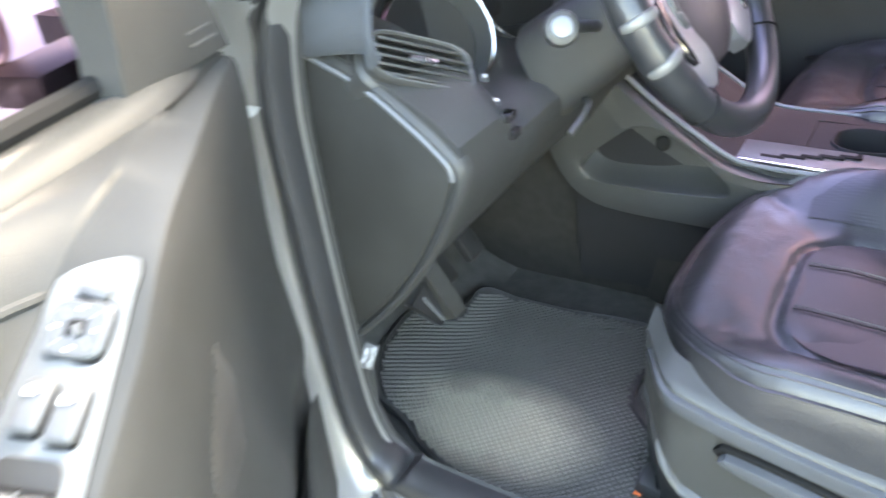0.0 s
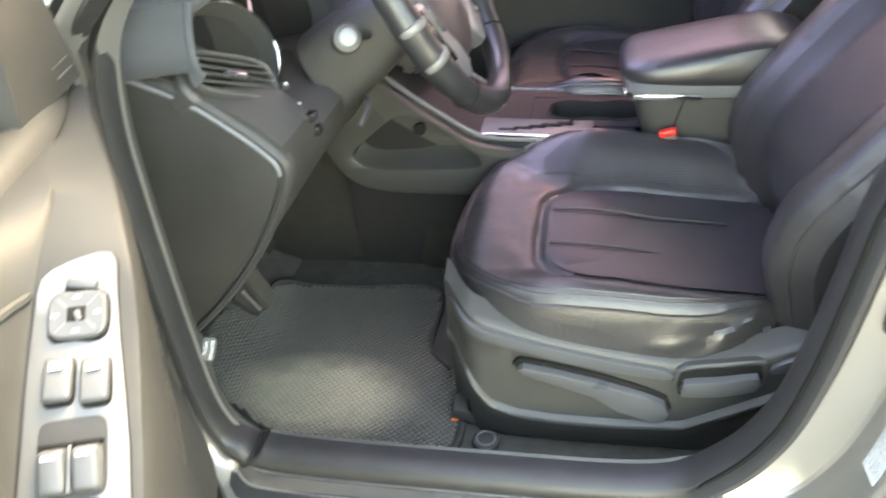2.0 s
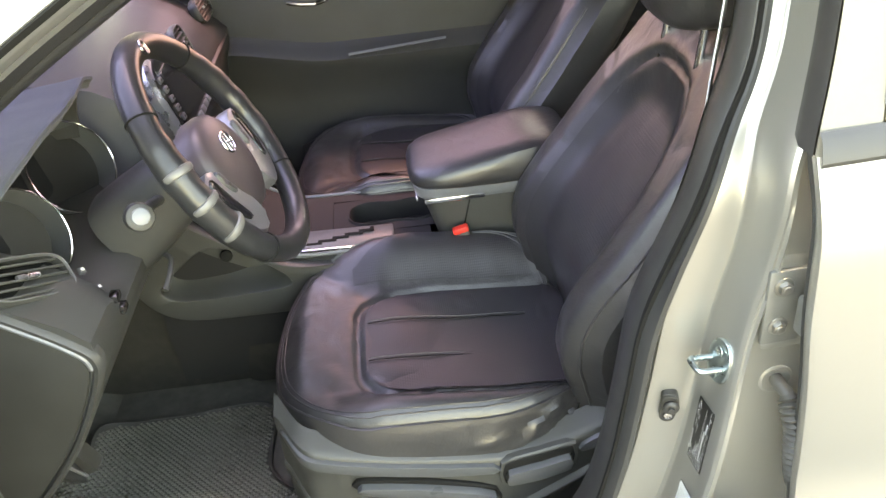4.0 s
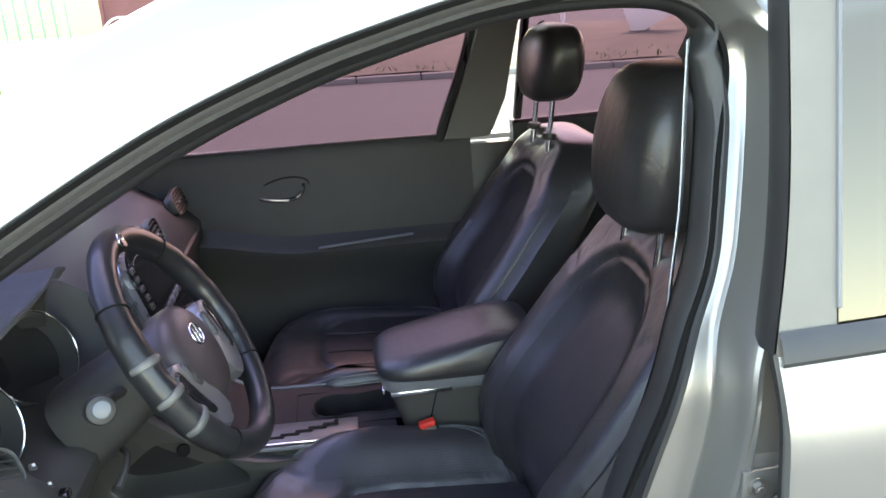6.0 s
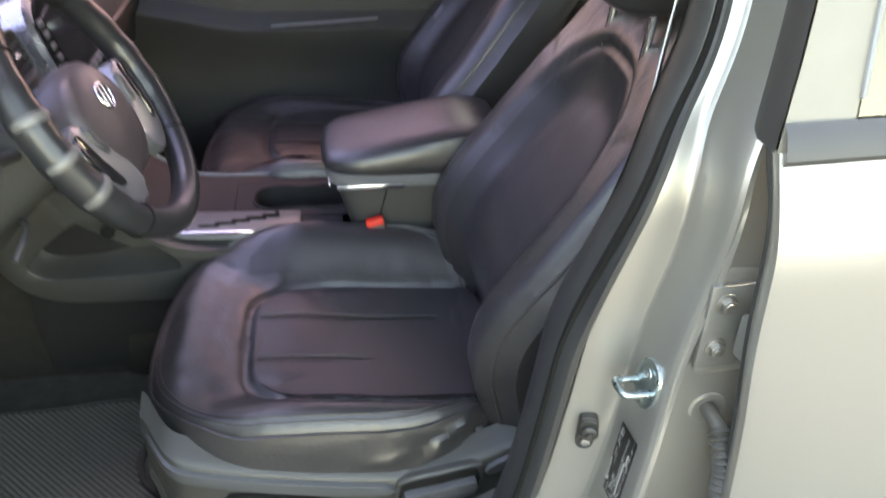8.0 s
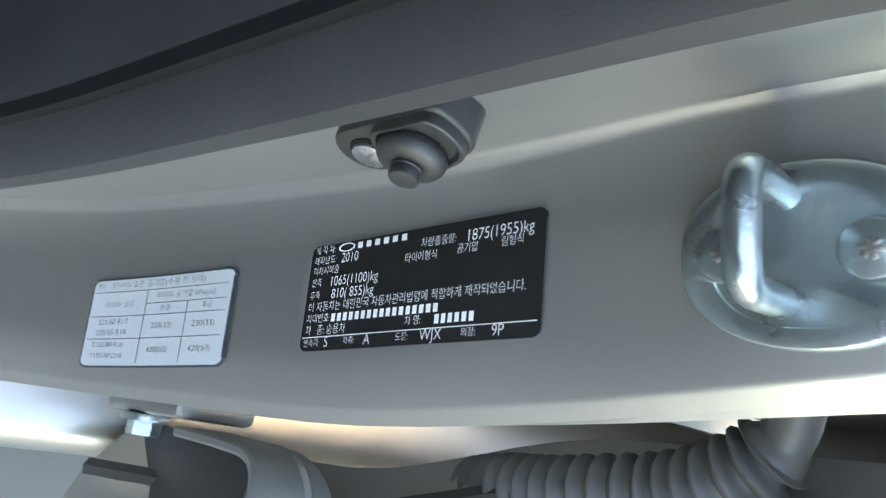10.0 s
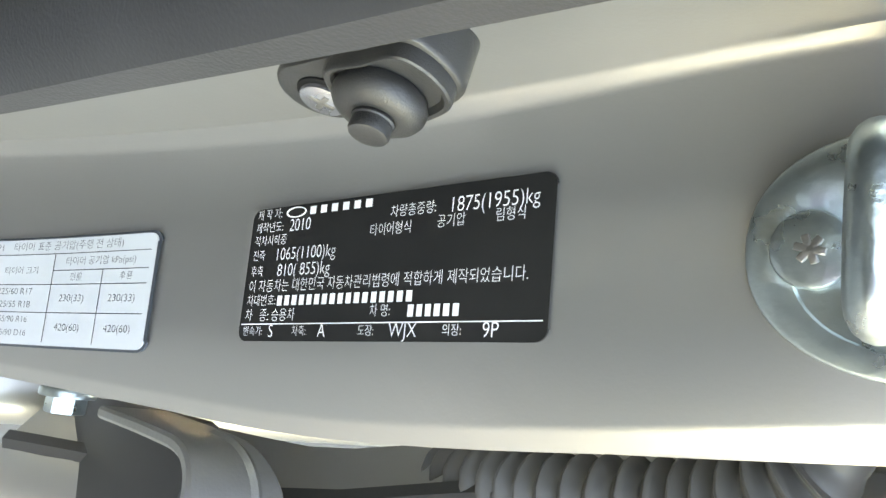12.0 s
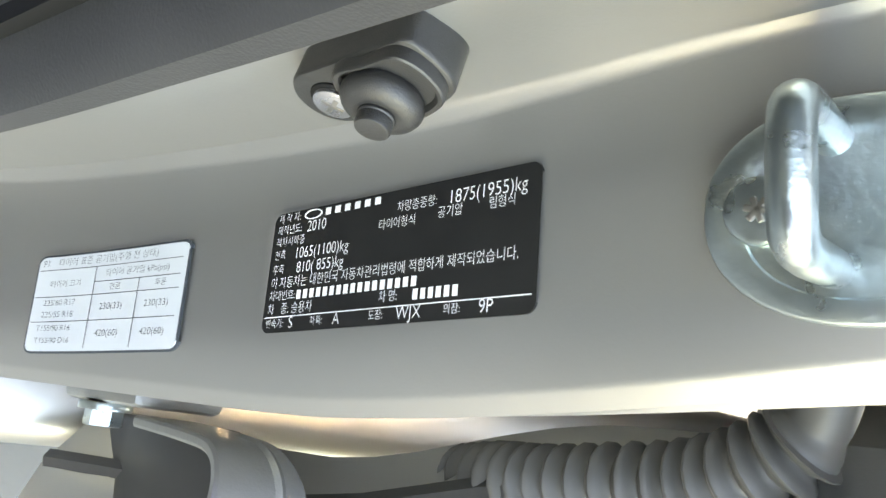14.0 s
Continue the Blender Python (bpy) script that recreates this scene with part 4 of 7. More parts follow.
seat(-0.362, -1, False, "black leather driver's seat with perforated panels and plastic base")
seat(0.362, 1, True, "black leather passenger seat with raised headrest on chrome posts")

# buckle and belt on the driver's side
buckle = thing("belt_buckle", (-0.20, -0.135, 0.50), "black seat belt buckle with a red release button", "buckle")
part("stalk", box((0.022, 0.012, 0.14), pose(-0.185, -0.130, 0.535, 0, -14, 0), 0.004), PLASTIC, buckle)
part("housing", box((0.036, 0.024, 0.05), pose(-0.205, -0.135, 0.598, 0, -14, 0), 0.006), PLASTIC, buckle)
part("button", box((0.034, 0.018, 0.014), pose(-0.211, -0.138, 0.624, 0, -14, 0), 0.004), RED, buckle, "red release button")
buckle_far = thing("belt_buckle", (-0.16, 0.15, 0.50), "black seat belt buckle with a red release button", "buckle")
part("stalk", box((0.022, 0.012, 0.22), pose(-0.125, 0.150, 0.58, 0, -14, 0), 0.004), PLASTIC, buckle_far)
part("button", box((0.034, 0.018, 0.014), pose(-0.155, 0.150, 0.70, 0, -14, 0), 0.004), RED, buckle_far, "red release button")
belt = thing("seat_belt", (0.1, -0.63, 0.95), "pale grey seat belt webbing hanging down the pillar", "seat belt")
pth = [Vector(p) for p in spline([(0.082, -0.640, 1.40), (0.079, -0.645, 1.32), (0.076, -0.652, 1.21), (0.066, -0.657, 1.11), (0.060, -0.660, 1.02), (0.059, -0.660, 1.0)], 18)]
part("webbing", loft([[p + Vector((0.012 * a - 0.006 * (k > 15) * a, 0.022 * a, 0)) + Vector((-0.0008, 0.0004, 0)) * b for a, b in ((-1, -1), (1, -1), (1, 1), (-1, 1))] for k, p in enumerate(pth)]), BELT, belt)

# ---- dashboard ----
dash = thing("dashboard", (-0.95, 0, 0.58), "black plastic dashboard with a round-dial cluster and side vents", "dashboard")


def dash_section(y):
    """The dashboard's outline at y: x and z from the screen over the top and down to the knees."""
    e = smooth_step(0.60, 0.705, abs(y))
    c = math.exp(-((y - 0.02) / 0.17) ** 2)
    near = smooth_step(0.15, -0.05, y)
    pts = ((-1.32, 0.99), (-1.10, 1.025), (-0.95, 1.02 - 0.03 * e), (-0.86 + 0.02 * c, 1.0 - 0.03 * e), (-0.81 + 0.02 * c, 0.97 - 0.02 * e), (-0.775 + 0.02 * c, 0.93), (-0.750 + 0.01 * c, 0.885), (-0.735 + 0.0 * c, 0.845), (-0.745 + 0.02 * c, 0.80), (-0.775 + 0.04 * c, 0.74), (-0.835 + 0.05 * c, 0.665), (-0.93, 0.60), (-1.05, 0.575), (-1.25, 0.62))
    tail = ((-1.32, 0.99), (-1.10, 1.02), (-0.95, 0.992), (-0.89, 0.965), (-0.845, 0.943), (-0.805, 0.920), (-0.765, 0.895), (-0.738, 0.868), (-0.738, 0.82))
    k = smooth_step(0.50, 0.64, abs(y))
    pts = [(x + (tail[i][0] - x) * k, z + (tail[i][1] - z) * k) if i < 9 else (x, z) for i, (x, z) in enumerate(pts)]
    # the bay for the dials
    bay = ((-1.32, 0.99), (-1.06, 1.01), (-0.975, 0.875), (-0.88, 0.856), (-0.835, 0.851), (-0.792, 0.846), (-0.762, 0.838), (-0.744, 0.822))
    r = smooth_step(-0.600, -0.555, y) * smooth_step(-0.135, -0.155, y)
    pts = [(x + (bay[i][0] - x) * r, z + (bay[i][1] - z) * r) if i < 8 else (x, z) for i, (x, z) in enumerate(pts)]
    return [Vector((x, y, z)) for x, z in pts]


ys = [-0.705, -0.70, -0.685, -0.66, -0.62, -0.59, -0.58, -0.57, -0.56, -0.5, -0.4, -0.3, -0.2, -0.165, -0.15, -0.14, -0.13, -0.1, 0, 0.1, 0.2, 0.3, 0.4, 0.5, 0.6, 0.66, 0.69, 0.70]
part("dash_body", loft([dash_section(y) for y in ys]), PLASTIC, dash, "black grained plastic dashboard")
# the end cover beside the door, with its raised rim
cap = [(-1.15, 1.01), (-1.02, 1.000), (-0.93, 0.972), (-0.85, 0.938), (-0.795, 0.900), (-0.757, 0.868), (-0.738, 0.843), (-0.744, 0.808), (-0.782, 0.735), (-0.825, 0.672), (-0.885, 0.602), (-0.965, 0.530), (-1.06, 0.470), (-1.15, 0.45)]
cs = [(p[0], p[1]) for p in spline(cap, 60)]
cc = (-0.98, 0.76)
rings = []
for f, y in ((1.02, -0.690), (1.02, -0.704), (0.995, -0.712), (0.965, -0.710), (0.955, -0.705), (0.94, -0.704)):
    rings.append([Vector((cc[0] + (x - cc[0]) * f, y, cc[1] + (z - cc[1]) * f)) for x, z in cs])
endcap = part("end_rim", loft(rings, caps=False, closed=False), PLASTIC, dash)
rings = []
for f, y in ((0.945, -0.700), (0.935, -0.708), (0.91, -0.7105), (0.5, -0.713), (0.05, -0.714)):
    rings.append([Vector((cc[0] + (x - cc[0]) * f, y, cc[1] + (z - cc[1]) * f)) for x, z in cs])
part("end_cover", loft(rings), DOORSKIN, dash, "removable fuse box cover")
part("end_highlight", tube([(cc[0] + (x - cc[0]) * 0.955, -0.709, cc[1] + (z - cc[1]) * 0.955) for x, z in cs[6:30]], 0.0035, 6), GREYPLASTIC, dash)


def slatted_vent(m, w, h, count, parent_thing):
    """An air vent: dark box, frame, slats and a bright tab. Local x across, y up, z out."""
    def out(bm):
        bm.transform(m)
        return bm
    v = part("vent", out(slab(oval(0, 0, w * 0.5, h * 0.5, 40, 4), -0.022, -0.0105)), DULLBLACK, parent_thing, "louvred air vent")
    rings = []
    for k in range(48):
        x, y = oval(0, 0, w * 0.5, h * 0.5, 48, 4)[k]
        c = Vector((x, y, 0))
        o = Vector((x, y, 0)).normalized()
        rings.append([c + o * a + Vector((0, 0, b)) for a, b in ((0, -0.02), (0.0, 0.002), (0.004, 0.004), (0.007, 0.0), (0.007, -0.01))])
    part("frame", out(loft(rings, loop=True)), PLASTIC, v)
    part("frame_line", out(tube([Vector((x, y, 0.0035)) for x, y in oval(0, 0, w * 0.5 + 0.003, h * 0.5 + 0.003, 64, 4)], 0.0011, 5, loop=True)), SWITCHGREY, v)
    for k in range(count):
        y = (k + 0.5) / count * h - h / 2
        half = 0.5 * w * (1 - (abs(2 * y / h)) ** 4) ** 0.25
        part("slat", out(box((2 * half, 0.0035, 0.012), pose(0, y, -0.003, 25), 0.001)), PLASTIC, v)
    part("tab", out(box((w * 0.27, h * 0.11, 0.006), pose(0, 0, 0.004), 0.0015)), SATIN, v, "bright slider tab")
    return v


V = Vector((0.055, 0.118, -0.062)).normalized()
O = Vector((0.55, -0.40, 0.73))
O = (O - V * O.dot(V)).normalized()
U2 = O.cross(V)
slatted_vent(Matrix.Translation((-0.814, -0.642, 0.938)) @ Matrix((V, U2, O)).transposed().to_4x4(), 0.135, 0.056, 5, dash)
# frame panel that carries the corner vent
bm = bmesh.new()
M5 = Matrix.Translation((-0.814, -0.642, 0.938)) @ Matrix((V, U2, O)).transposed().to_4x4()
slab(oval(0.010, -0.002, 0.088, 0.042, 40, 3), -0.05, -0.014, bm, 0.006)
bm.transform(M5)
part("vent_surround", bm, PLASTIC, dash)
for a, b in ((0.09, -0.005), (0.10, -0.036), (0.085, -0.062)):
    bm = box((0.012, 0.010, 0.006), pose(a, b, 0.000), 0.002)
    bm.transform(M5)
    k = part("button", bm, SWITCHDARK, dash)
    bm = box((0.005, 0.004, 0.001), pose(a, b + 0.001, 0.0035), 0.0003)
    bm.transform(M5)
    part("icon", bm, PALE, k)

# instrument cluster: two deep tubes with bright rings under the hood
for c in (Vector((-0.885, -0.495, 0.912)), Vector((-0.872, -0.262, 0.918))):
    m = aim(c, (0.78, -0.46, 0.42))
    d = part("dial", rod(0.074, 0.012, m @ pose(0, 0, -0.050), segs=56), DIALBLACK, dash, "round black instrument dial")
    prof = [(0.073, -0.045), (0.079, 0.0), (0.082, 0.001), (0.081, -0.055)]
    bm = loft([[m @ Vector((r * math.cos(2 * math.pi * k / 72), r * math.sin(2 * math.pi * k / 72), h)) for r, h in prof] for k in range(72)], closed=True, loop=True)
    part("dial_tube", bm, SWITCHGREY, d, "satin grey cowl round the dial")
    part("dial_ring", tube([m @ Vector((0.0805 * math.cos(2 * math.pi * k / 72), 0.0805 * math.sin(2 * math.pi * k / 72), 0.001)) for k in range(72)], 0.0018, 6, loop=True), CHROME, d, "thin chrome ring")
bm = bmesh.new()
box((0.02, 0.46, 0.15), pose(-0.945, -0.38, 0.945, 0, -20, 0), 0.03, bm)
part("cluster_panel", bm, CONSOLEBLACK, dash)
# hood
rings = []
for i in range(8):
    f = i / 7
    x = -0.822 - 0.26 * f
    ring = []
    for k in range(23):
        a = math.pi * k / 22
        s = math.cos(a)
        ring.append(Vector((x - 0.045 * (1 - math.sin(a) ** 0.7) * (1 - f), -0.435 - 0.245 * math.copysign(abs(s) ** 0.75, s), 0.945 + (0.108 - 0.035 * f) * math.sin(a) ** 0.30)))
    rings.append(ring)
outer = rings
inner = [[Vector((p.x, -0.435 + (p.y + 0.435) * 0.955, 0.945 + (p.z - 0.945) * 0.92)) for p in r] for r in rings]
part("cluster_hood", loft([inner[k] for k in range(7, -1, -1)] + outer, closed=False), PLASTIC, dash)

cover = thing("dash_cover", (-1.0, 0, 1.0), "dark grey fabric dashboard cover draped over the top and hood", "dash cover")


def cover_z(x, y):
    """The cloth's height: flat over the hood, sagging a little behind it, falling at its ends."""
    f = (x + 0.815) / -0.26
    return 1.066 - 0.030 * f - 0.012 * smooth_step(-0.60, -0.70, y) - 0.014 * smooth_step(-0.26, -0.20, y)


rings = []
for i in range(60):
    y = -0.700 + 0.495 * i / 59
    rim = -0.806 - 0.012 * smooth_step(-0.35, -0.20, y) - 0.020 * smooth_step(-0.62, -0.70, y)
    ring = []
    for k in range(26):
        f = k / 25
        x = rim - 0.45 * f
        ring.append(Vector((x, y, cover_z(x, y) + 0.0035 * noise.noise((x * 9, y * 9, 3)) + 0.0012 * noise.noise((x * 30, y * 30, 7)))))
    ring = [ring[0] + Vector((-0.006, 0, -0.020)), ring[0] + Vector((0.001, 0, -0.010))] + ring
    rings.append(ring)
# the near end hangs down over the side of the hood
hang = []
for f, o in ((1.0, 0.016), (0.9, 0.022), (0.65, 0.024), (0.35, 0.016), (0.12, 0.005)):
    hang.append([Vector((p.x - 0.012 * f + 0.03 * f * smooth_step(-0.86, -0.80, p.x), p.y - o, p.z - 0.082 * f + 0.004 * noise.noise((p.x * 16, f * 3, 1)))) for p in rings[0]])
part("cloth", loft(hang + rings, closed=False), FABRIC, cover)
part("hem", tube([r[2] + Vector((0.002, 0, -0.004)) for r in reversed(rings)] + [h[2] + Vector((0.002, 0, -0.004)) for h in reversed(hang)], 0.0048, 6), FABRIC, cover, "stitched hem")
part("seam", tube([r[9] + Vector((0, 0, 0.001)) for r in rings], 0.0016, 5), RUBBER, cover)

# centre stack: surround, screen, vents, knobs and keys
stack = thing("centre_stack", (-0.76, 0.02, 0.70), "glossy black centre stack with a screen and rows of keys", "centre stack")
SN = Vector((0.95, 0.0, 0.32)).normalized()
SX = Vector((0, 1, 0))
SY = SN.cross(SX)
ST = Matrix.Translation((-0.728, 0.055, 0.885)) @ Matrix((SX, SY, SN)).transposed().to_4x4()


def on_stack(bm):
    bm.transform(ST)
    return bm


part("surround", on_stack(slab(oval(0, -0.02, 0.135, 0.165, 48, 4), -0.06, 0.004, None, 0.008)), SATIN, stack, "silver surround")
part("fascia", on_stack(slab(oval(0, -0.02, 0.122, 0.152, 48, 4), 0.003, 0.008, None, 0.003)), GLOSSBLACK, stack)
part("screen", on_stack(slab(oval(0, 0.055, 0.085, 0.050, 40, 8), 0.008, 0.011, None, 0.001)), SCREEN, stack, "dark display screen")
for side in (-1, 1):
    for k in range(5):
        kb = part("key", on_stack(box((0.018, 0.012, 0.006), pose(side * 0.102, 0.095 - 0.02 * k, 0.010), 0.002)), SWITCHGREY, stack)
        part("legend", on_stack(box((0.008, 0.002, 0.0008), pose(side * 0.102, 0.095 - 0.02 * k, 0.0134), 0.0)), DULLBLACK, kb)
for k in range(6):
    part("key", on_stack(box((0.026, 0.014, 0.006), pose(-0.08 + 0.032 * k, -0.022, 0.010), 0.002)), GREYPLASTIC, stack)
for x in (-0.075, 0.0, 0.075):
    part("knob", on_stack(rod(0.022, 0.018, pose(x, -0.085, 0.016), segs=28, bevel=0.003)), PLASTIC, stack, "round climate knob")
for k in range(5):
    part("key", on_stack(box((0.03, 0.013, 0.006), pose(-0.07 + 0.035 * k, -0.132, 0.010), 0.002)), GREYPLASTIC, stack)
for y in (-0.145, 0.255):
    slatted_vent(Matrix.Translation((-0.765, y, 0.955)) @ Matrix((SX, SY, SN)).transposed().to_4x4(), 0.075, 0.07, 6, stack)
slatted_vent(Matrix.Translation((-0.775, 0.60, 0.945)) @ Matrix((SX, SY, SN)).transposed().to_4x4(), 0.13, 0.055, 6, dash)
bm = box((0.015, 0.40, 0.13), pose(-0.752, 0.43, 0.80, 0, 12, 0), 0.02)
part("glove_box", bm, PLASTIC, dash, "glove box lid")

# ---- steering column and wheel ----
AX = Vector((math.cos(radians(29.5)), 0, math.sin(radians(29.5))))
WC = Vector((-0.595, -0.368, 0.968))
RX = Vector((0, 1, 0))
RY = AX.cross(RX)
WM = Matrix.Translation(WC) @ Matrix((RX, RY, AX)).transposed().to_4x4()   # x to the passenger, y up the rim, z to the driver
column = thing("steering_column", (-0.75, -0.375, 0.88), "black plastic steering column shroud with stalks", "steering column")
bm = bmesh.new()
rings = []
for f, r in ((0.0, 0.042), (0.03, 0.05), (0.3, 0.058), (0.7, 0.066), (1.0, 0.07)):
    rings.append([WM @ Vector((x, y - 0.02 * f, -0.055 - 0.17 * f)) for x, y in oval(0, 0, r, r * 1.0, 32, 3)])
loft(rings, bm)
part("shroud", bm, PLASTIC, column)
part("stalk", tube([WM @ Vector(p) for p in ((-0.04, 0.0, -0.11), (-0.11, 0.020, -0.105), (-0.145, 0.026, -0.10))], [0.008, 0.008, 0.013], 10), PLASTIC, column, "light stalk")
part("stalk_knob", rod(0.021, 0.03, aim(WM @ Vector((-0.163, 0.030, -0.094)), WM.to_3x3() @ Vector((-0.8, 0.1, 0.55))), segs=24, bevel=0.006), PLASTIC, column)
part("stalk_tip", rod(0.0128, 0.008, aim(WM @ Vector((-0.174, 0.032, -0.0855)), WM.to_3x3() @ Vector((-0.8, 0.1, 0.55))), segs=24, bevel=0.002), STALKTIP, column, "bright end of the stalk")
part("stalk", tube([WM @ Vector(p) for p in ((0.05, 0.0, -0.08), (0.11, 0.004, -0.075), (0.15, 0.006, -0.07))], [0.008, 0.009, 0.013], 10), PLASTIC, column, "wiper stalk")
part("lever", tube(spline([(-0.70, -0.50, 0.80), (-0.695, -0.47, 0.812), (-0.698, -0.44, 0.818), (-0.71, -0.42, 0.815)], 12), 0.005, 8), PLASTIC, column, "tilt lever")
for yy, zz in ((-0.588, 0.858), (-0.578, 0.832)):
    part("dash_switch", box((0.014, 0.02, 0.012), pose(-0.739, yy, zz), 0.002), GLOSSBLACK, column)

sw = thing("steering_wheel", tuple(WC), "black leather-covered steering wheel with silver spokes and ribbed grips", "steering wheel")


def on_wheel(bm):
    bm.transform(WM)
    return bm


R0 = 0.187
rim_path = [(R0 * math.sin(2 * math.pi * k / 120), R0 * math.cos(2 * math.pi * k / 120), 0) for k in range(120)]
rr = []
for k in range(120):
    a = 360 * k / 120
    r = 0.0210
    d = min(abs(a - 90), abs(a - 270))
    if d < 34:
        r += (0.0022 + 0.0009 * math.cos(2 * math.pi * d / 16)) * smooth_step(34, 26, d)
    rr.append(r)
part("rim", on_wheel(tube(rim_path, rr, 16, loop=True)), RIMLEATHER, sw, "black leather rim cover")
for a0 in (254, 270, 286):
    rings = []
    for k in range(17):
        b = math.pi * (-0.15 + 1.0 * k / 16)
        w = 0.3 + 1.7 * math.sin(math.pi * k / 16) ** 0.35
        row = []
        for f, h in ((-1, 0.0225), (-0.75, 0.0261), (-0.3, 0.0271), (0.3, 0.0271), (0.75, 0.0261), (1, 0.0225)):
            a = radians(a0 + f * w)
            o = Vector((math.sin(a), math.cos(a), 0))
            e = min(h, 0.0225 + 0.02 * math.sin(math.pi * k / 16))
            row.append(o * (R0 + e * math.cos(b)) + Vector((0, 0, e * math.sin(b))))
        rings.append(row)
    part("grip_band", on_wheel(loft(rings)), GRIPGREY, sw, "shiny grey grip band")
for a0 in (48, 132, 228, 312):
    a = radians(a0)
    c = Vector((R0 * math.sin(a), R0 * math.cos(a), 0))
    o = Vector((math.sin(a), math.cos(a), 0))
    part("rim_seam", on_wheel(tube([c + (o * math.cos(b) + Vector((0, 0, 1)) * math.sin(b)) * 0.0220 for b in (2 * math.pi * k / 24 for k in range(24))], 0.0015, 5, loop=True)), DULLBLACK, sw)
part("inner_ring", on_wheel(tube([(x * 0.912, y * 0.912, 0.006) for x, y, z in rim_path], 0.0032, 6, loop=True)), GREYPLASTIC, sw)
rings = []
for g, h in ((0.80, -0.052), (1.0, -0.036), (1.0, -0.014), (0.95, -0.002), (0.8, 0.007), (0.5, 0.0125), (0.1, 0.0145)):
    ring = []
    for x, y in oval(0, -0.028 + 0.02 * (1 - g), 0.090 * g, 0.086 * g, 44, 2.2):
        ring.append(Vector((x * (1 + 0.10 * y / 0.1), y, h)))
    rings.append(ring)
hub = part("hub", on_wheel(loft(rings)), material("hub_plastic", (0.060, 0.046, 0.048), 0.38, tone=0.15, tone_scale=20, grain=0.2, grain_scale=900), sw, "dark airbag cover")
part("badge", on_wheel(tube([(0.021 * math.cos(2 * math.pi * k / 32), 0.014 * math.sin(2 * math.pi * k / 32) * 1.25, 0.0150) for k in range(32)], 0.0018, 6, loop=True)), CHROME, hub, "oval chrome badge")
bm = bmesh.new()
for a, x in ((20, -0.007), (20, 0.007), (-55, 0.0)):
    box((0.0035, 0.026 if a == 20 else 0.014, 0.003), pose(x, 0, 0.0150, 0, 0, -a), 0.0008, bm)
part("badge_bar", on_wheel(bm), CHROME, hub)


def sector(sx, a0, a1, r0, r1, h0, h1, count=22):
    """A smooth piece of the wheel between two angles from the top and two radii, crowned to h1."""
    rings = []
    for k in range(count + 1):
        f = k / count
        a = radians(a0 + (a1 - a0) * f)
        e = max(0.04, math.sin(math.pi * min(1, max(0, f))) ** 0.3)
        c, w = (r0(f) + r1(f)) / 2, (r1(f) - r0(f)) / 2 * e
        rings.append([Vector((sx * (c + w * g) * math.sin(a), (c + w * g) * math.cos(a), h0 + (h1 - h0) * q)) for g, q in ((-1, 0), (-0.94, 0.6), (-0.75, 0.92), (-0.3, 1.0), (0.3, 1.0), (0.75, 0.92), (0.94, 0.6), (1, 0))])
    return on_wheel(loft(rings))


for sx in (-1, 1):
    sp = part("side_spoke", sector(sx, 84, 152, lambda f: 0.070, lambda f: 0.172, -0.022, 0.006), SPOKE, sw, "satin silver side spoke")
    part("spoke_slot", sector(sx, 88, 128, lambda f: 0.112 + 0.012 * f, lambda f: 0.150, 0.000, 0.0085), GLOSSBLACK, sp, "glossy dark opening in the spoke")
    part("key_pad", sector(sx, 90, 118, lambda f: 0.088, lambda f: 0.106, 0.000, 0.0095), SWITCHDARK, sp, "dark key pad")
    for k in range(2):
        part("key", sector(sx, 92 + 13 * k, 103 + 13 * k, lambda f: 0.090, lambda f: 0.104, 0.004, 0.0110, 8), PLASTIC, sp)
part("hub_boss", on_wheel(rod(0.05, 0.05, pose(0, 0, -0.050), segs=32)), PLASTIC, sw)
cb = part("rim_badge", on_wheel(rod(0.0125, 0.004, pose(0, R0 - 0.004, 0.0185, -12, 0, 0), segs=28, bevel=0.001)), GLOSSBLACK, sw, "small round badge on the rim")
part("badge_ring", on_wheel(tube([(0.0105 * math.cos(2 * math.pi * k / 24), R0 - 0.004 + 0.0105 * math.sin(2 * math.pi * k / 24), 0.0208 + 0.0022 * math.sin(2 * math.pi * k / 24)) for k in range(24)], 0.0014, 5, loop=True)), CHROME, cb)

# ---- centre console ----
con = thing("centre_console", (-0.45, -0.01, 0.27), "black plastic centre console with gear gate and cup holders", "console")
LEFT = [(-0.86, 0.80), (-0.78, 0.755), (-0.707, 0.697), (-0.646, 0.655), (-0.585, 0.617), (-0.54, 0.605), (-0.45, 0.602), (-0.366, 0.600), (-0.27, 0.598)]
lp = spline(LEFT, 80)


def tray(x):
    """How deep the cup tray is let in at x."""
    return 0.05 * smooth_step(-0.475, -0.465, x)


rings = []
for p in lp:
    x, z = p
    wl, wr = -0.132, 0.118
    rings.append([Vector((x, y, zz)) for y, zz in ((wl + 0.02, 0.30), (wl + 0.006, 0.44), (wl + 0.036, z - 0.060), (wl + 0.030, z - 0.018), (wl - 0.004, z - 0.014), (wl + 0.004, z), (wl + 0.02, z - 0.003), (-0.056, z - 0.003), (-0.054, z - 0.003 - tray(x)), (0.086, z - 0.003 - tray(x)), (0.088, z - 0.003), (wr - 0.02, z - 0.003), (wr - 0.004, z), (wr + 0.004, z - 0.008), (wr + 0.006, z - 0.055), (wr - 0.006, 0.44), (wr - 0.02, 0.30))])
part("body", loft(rings), CONSOLEBLACK, con, "black console body")
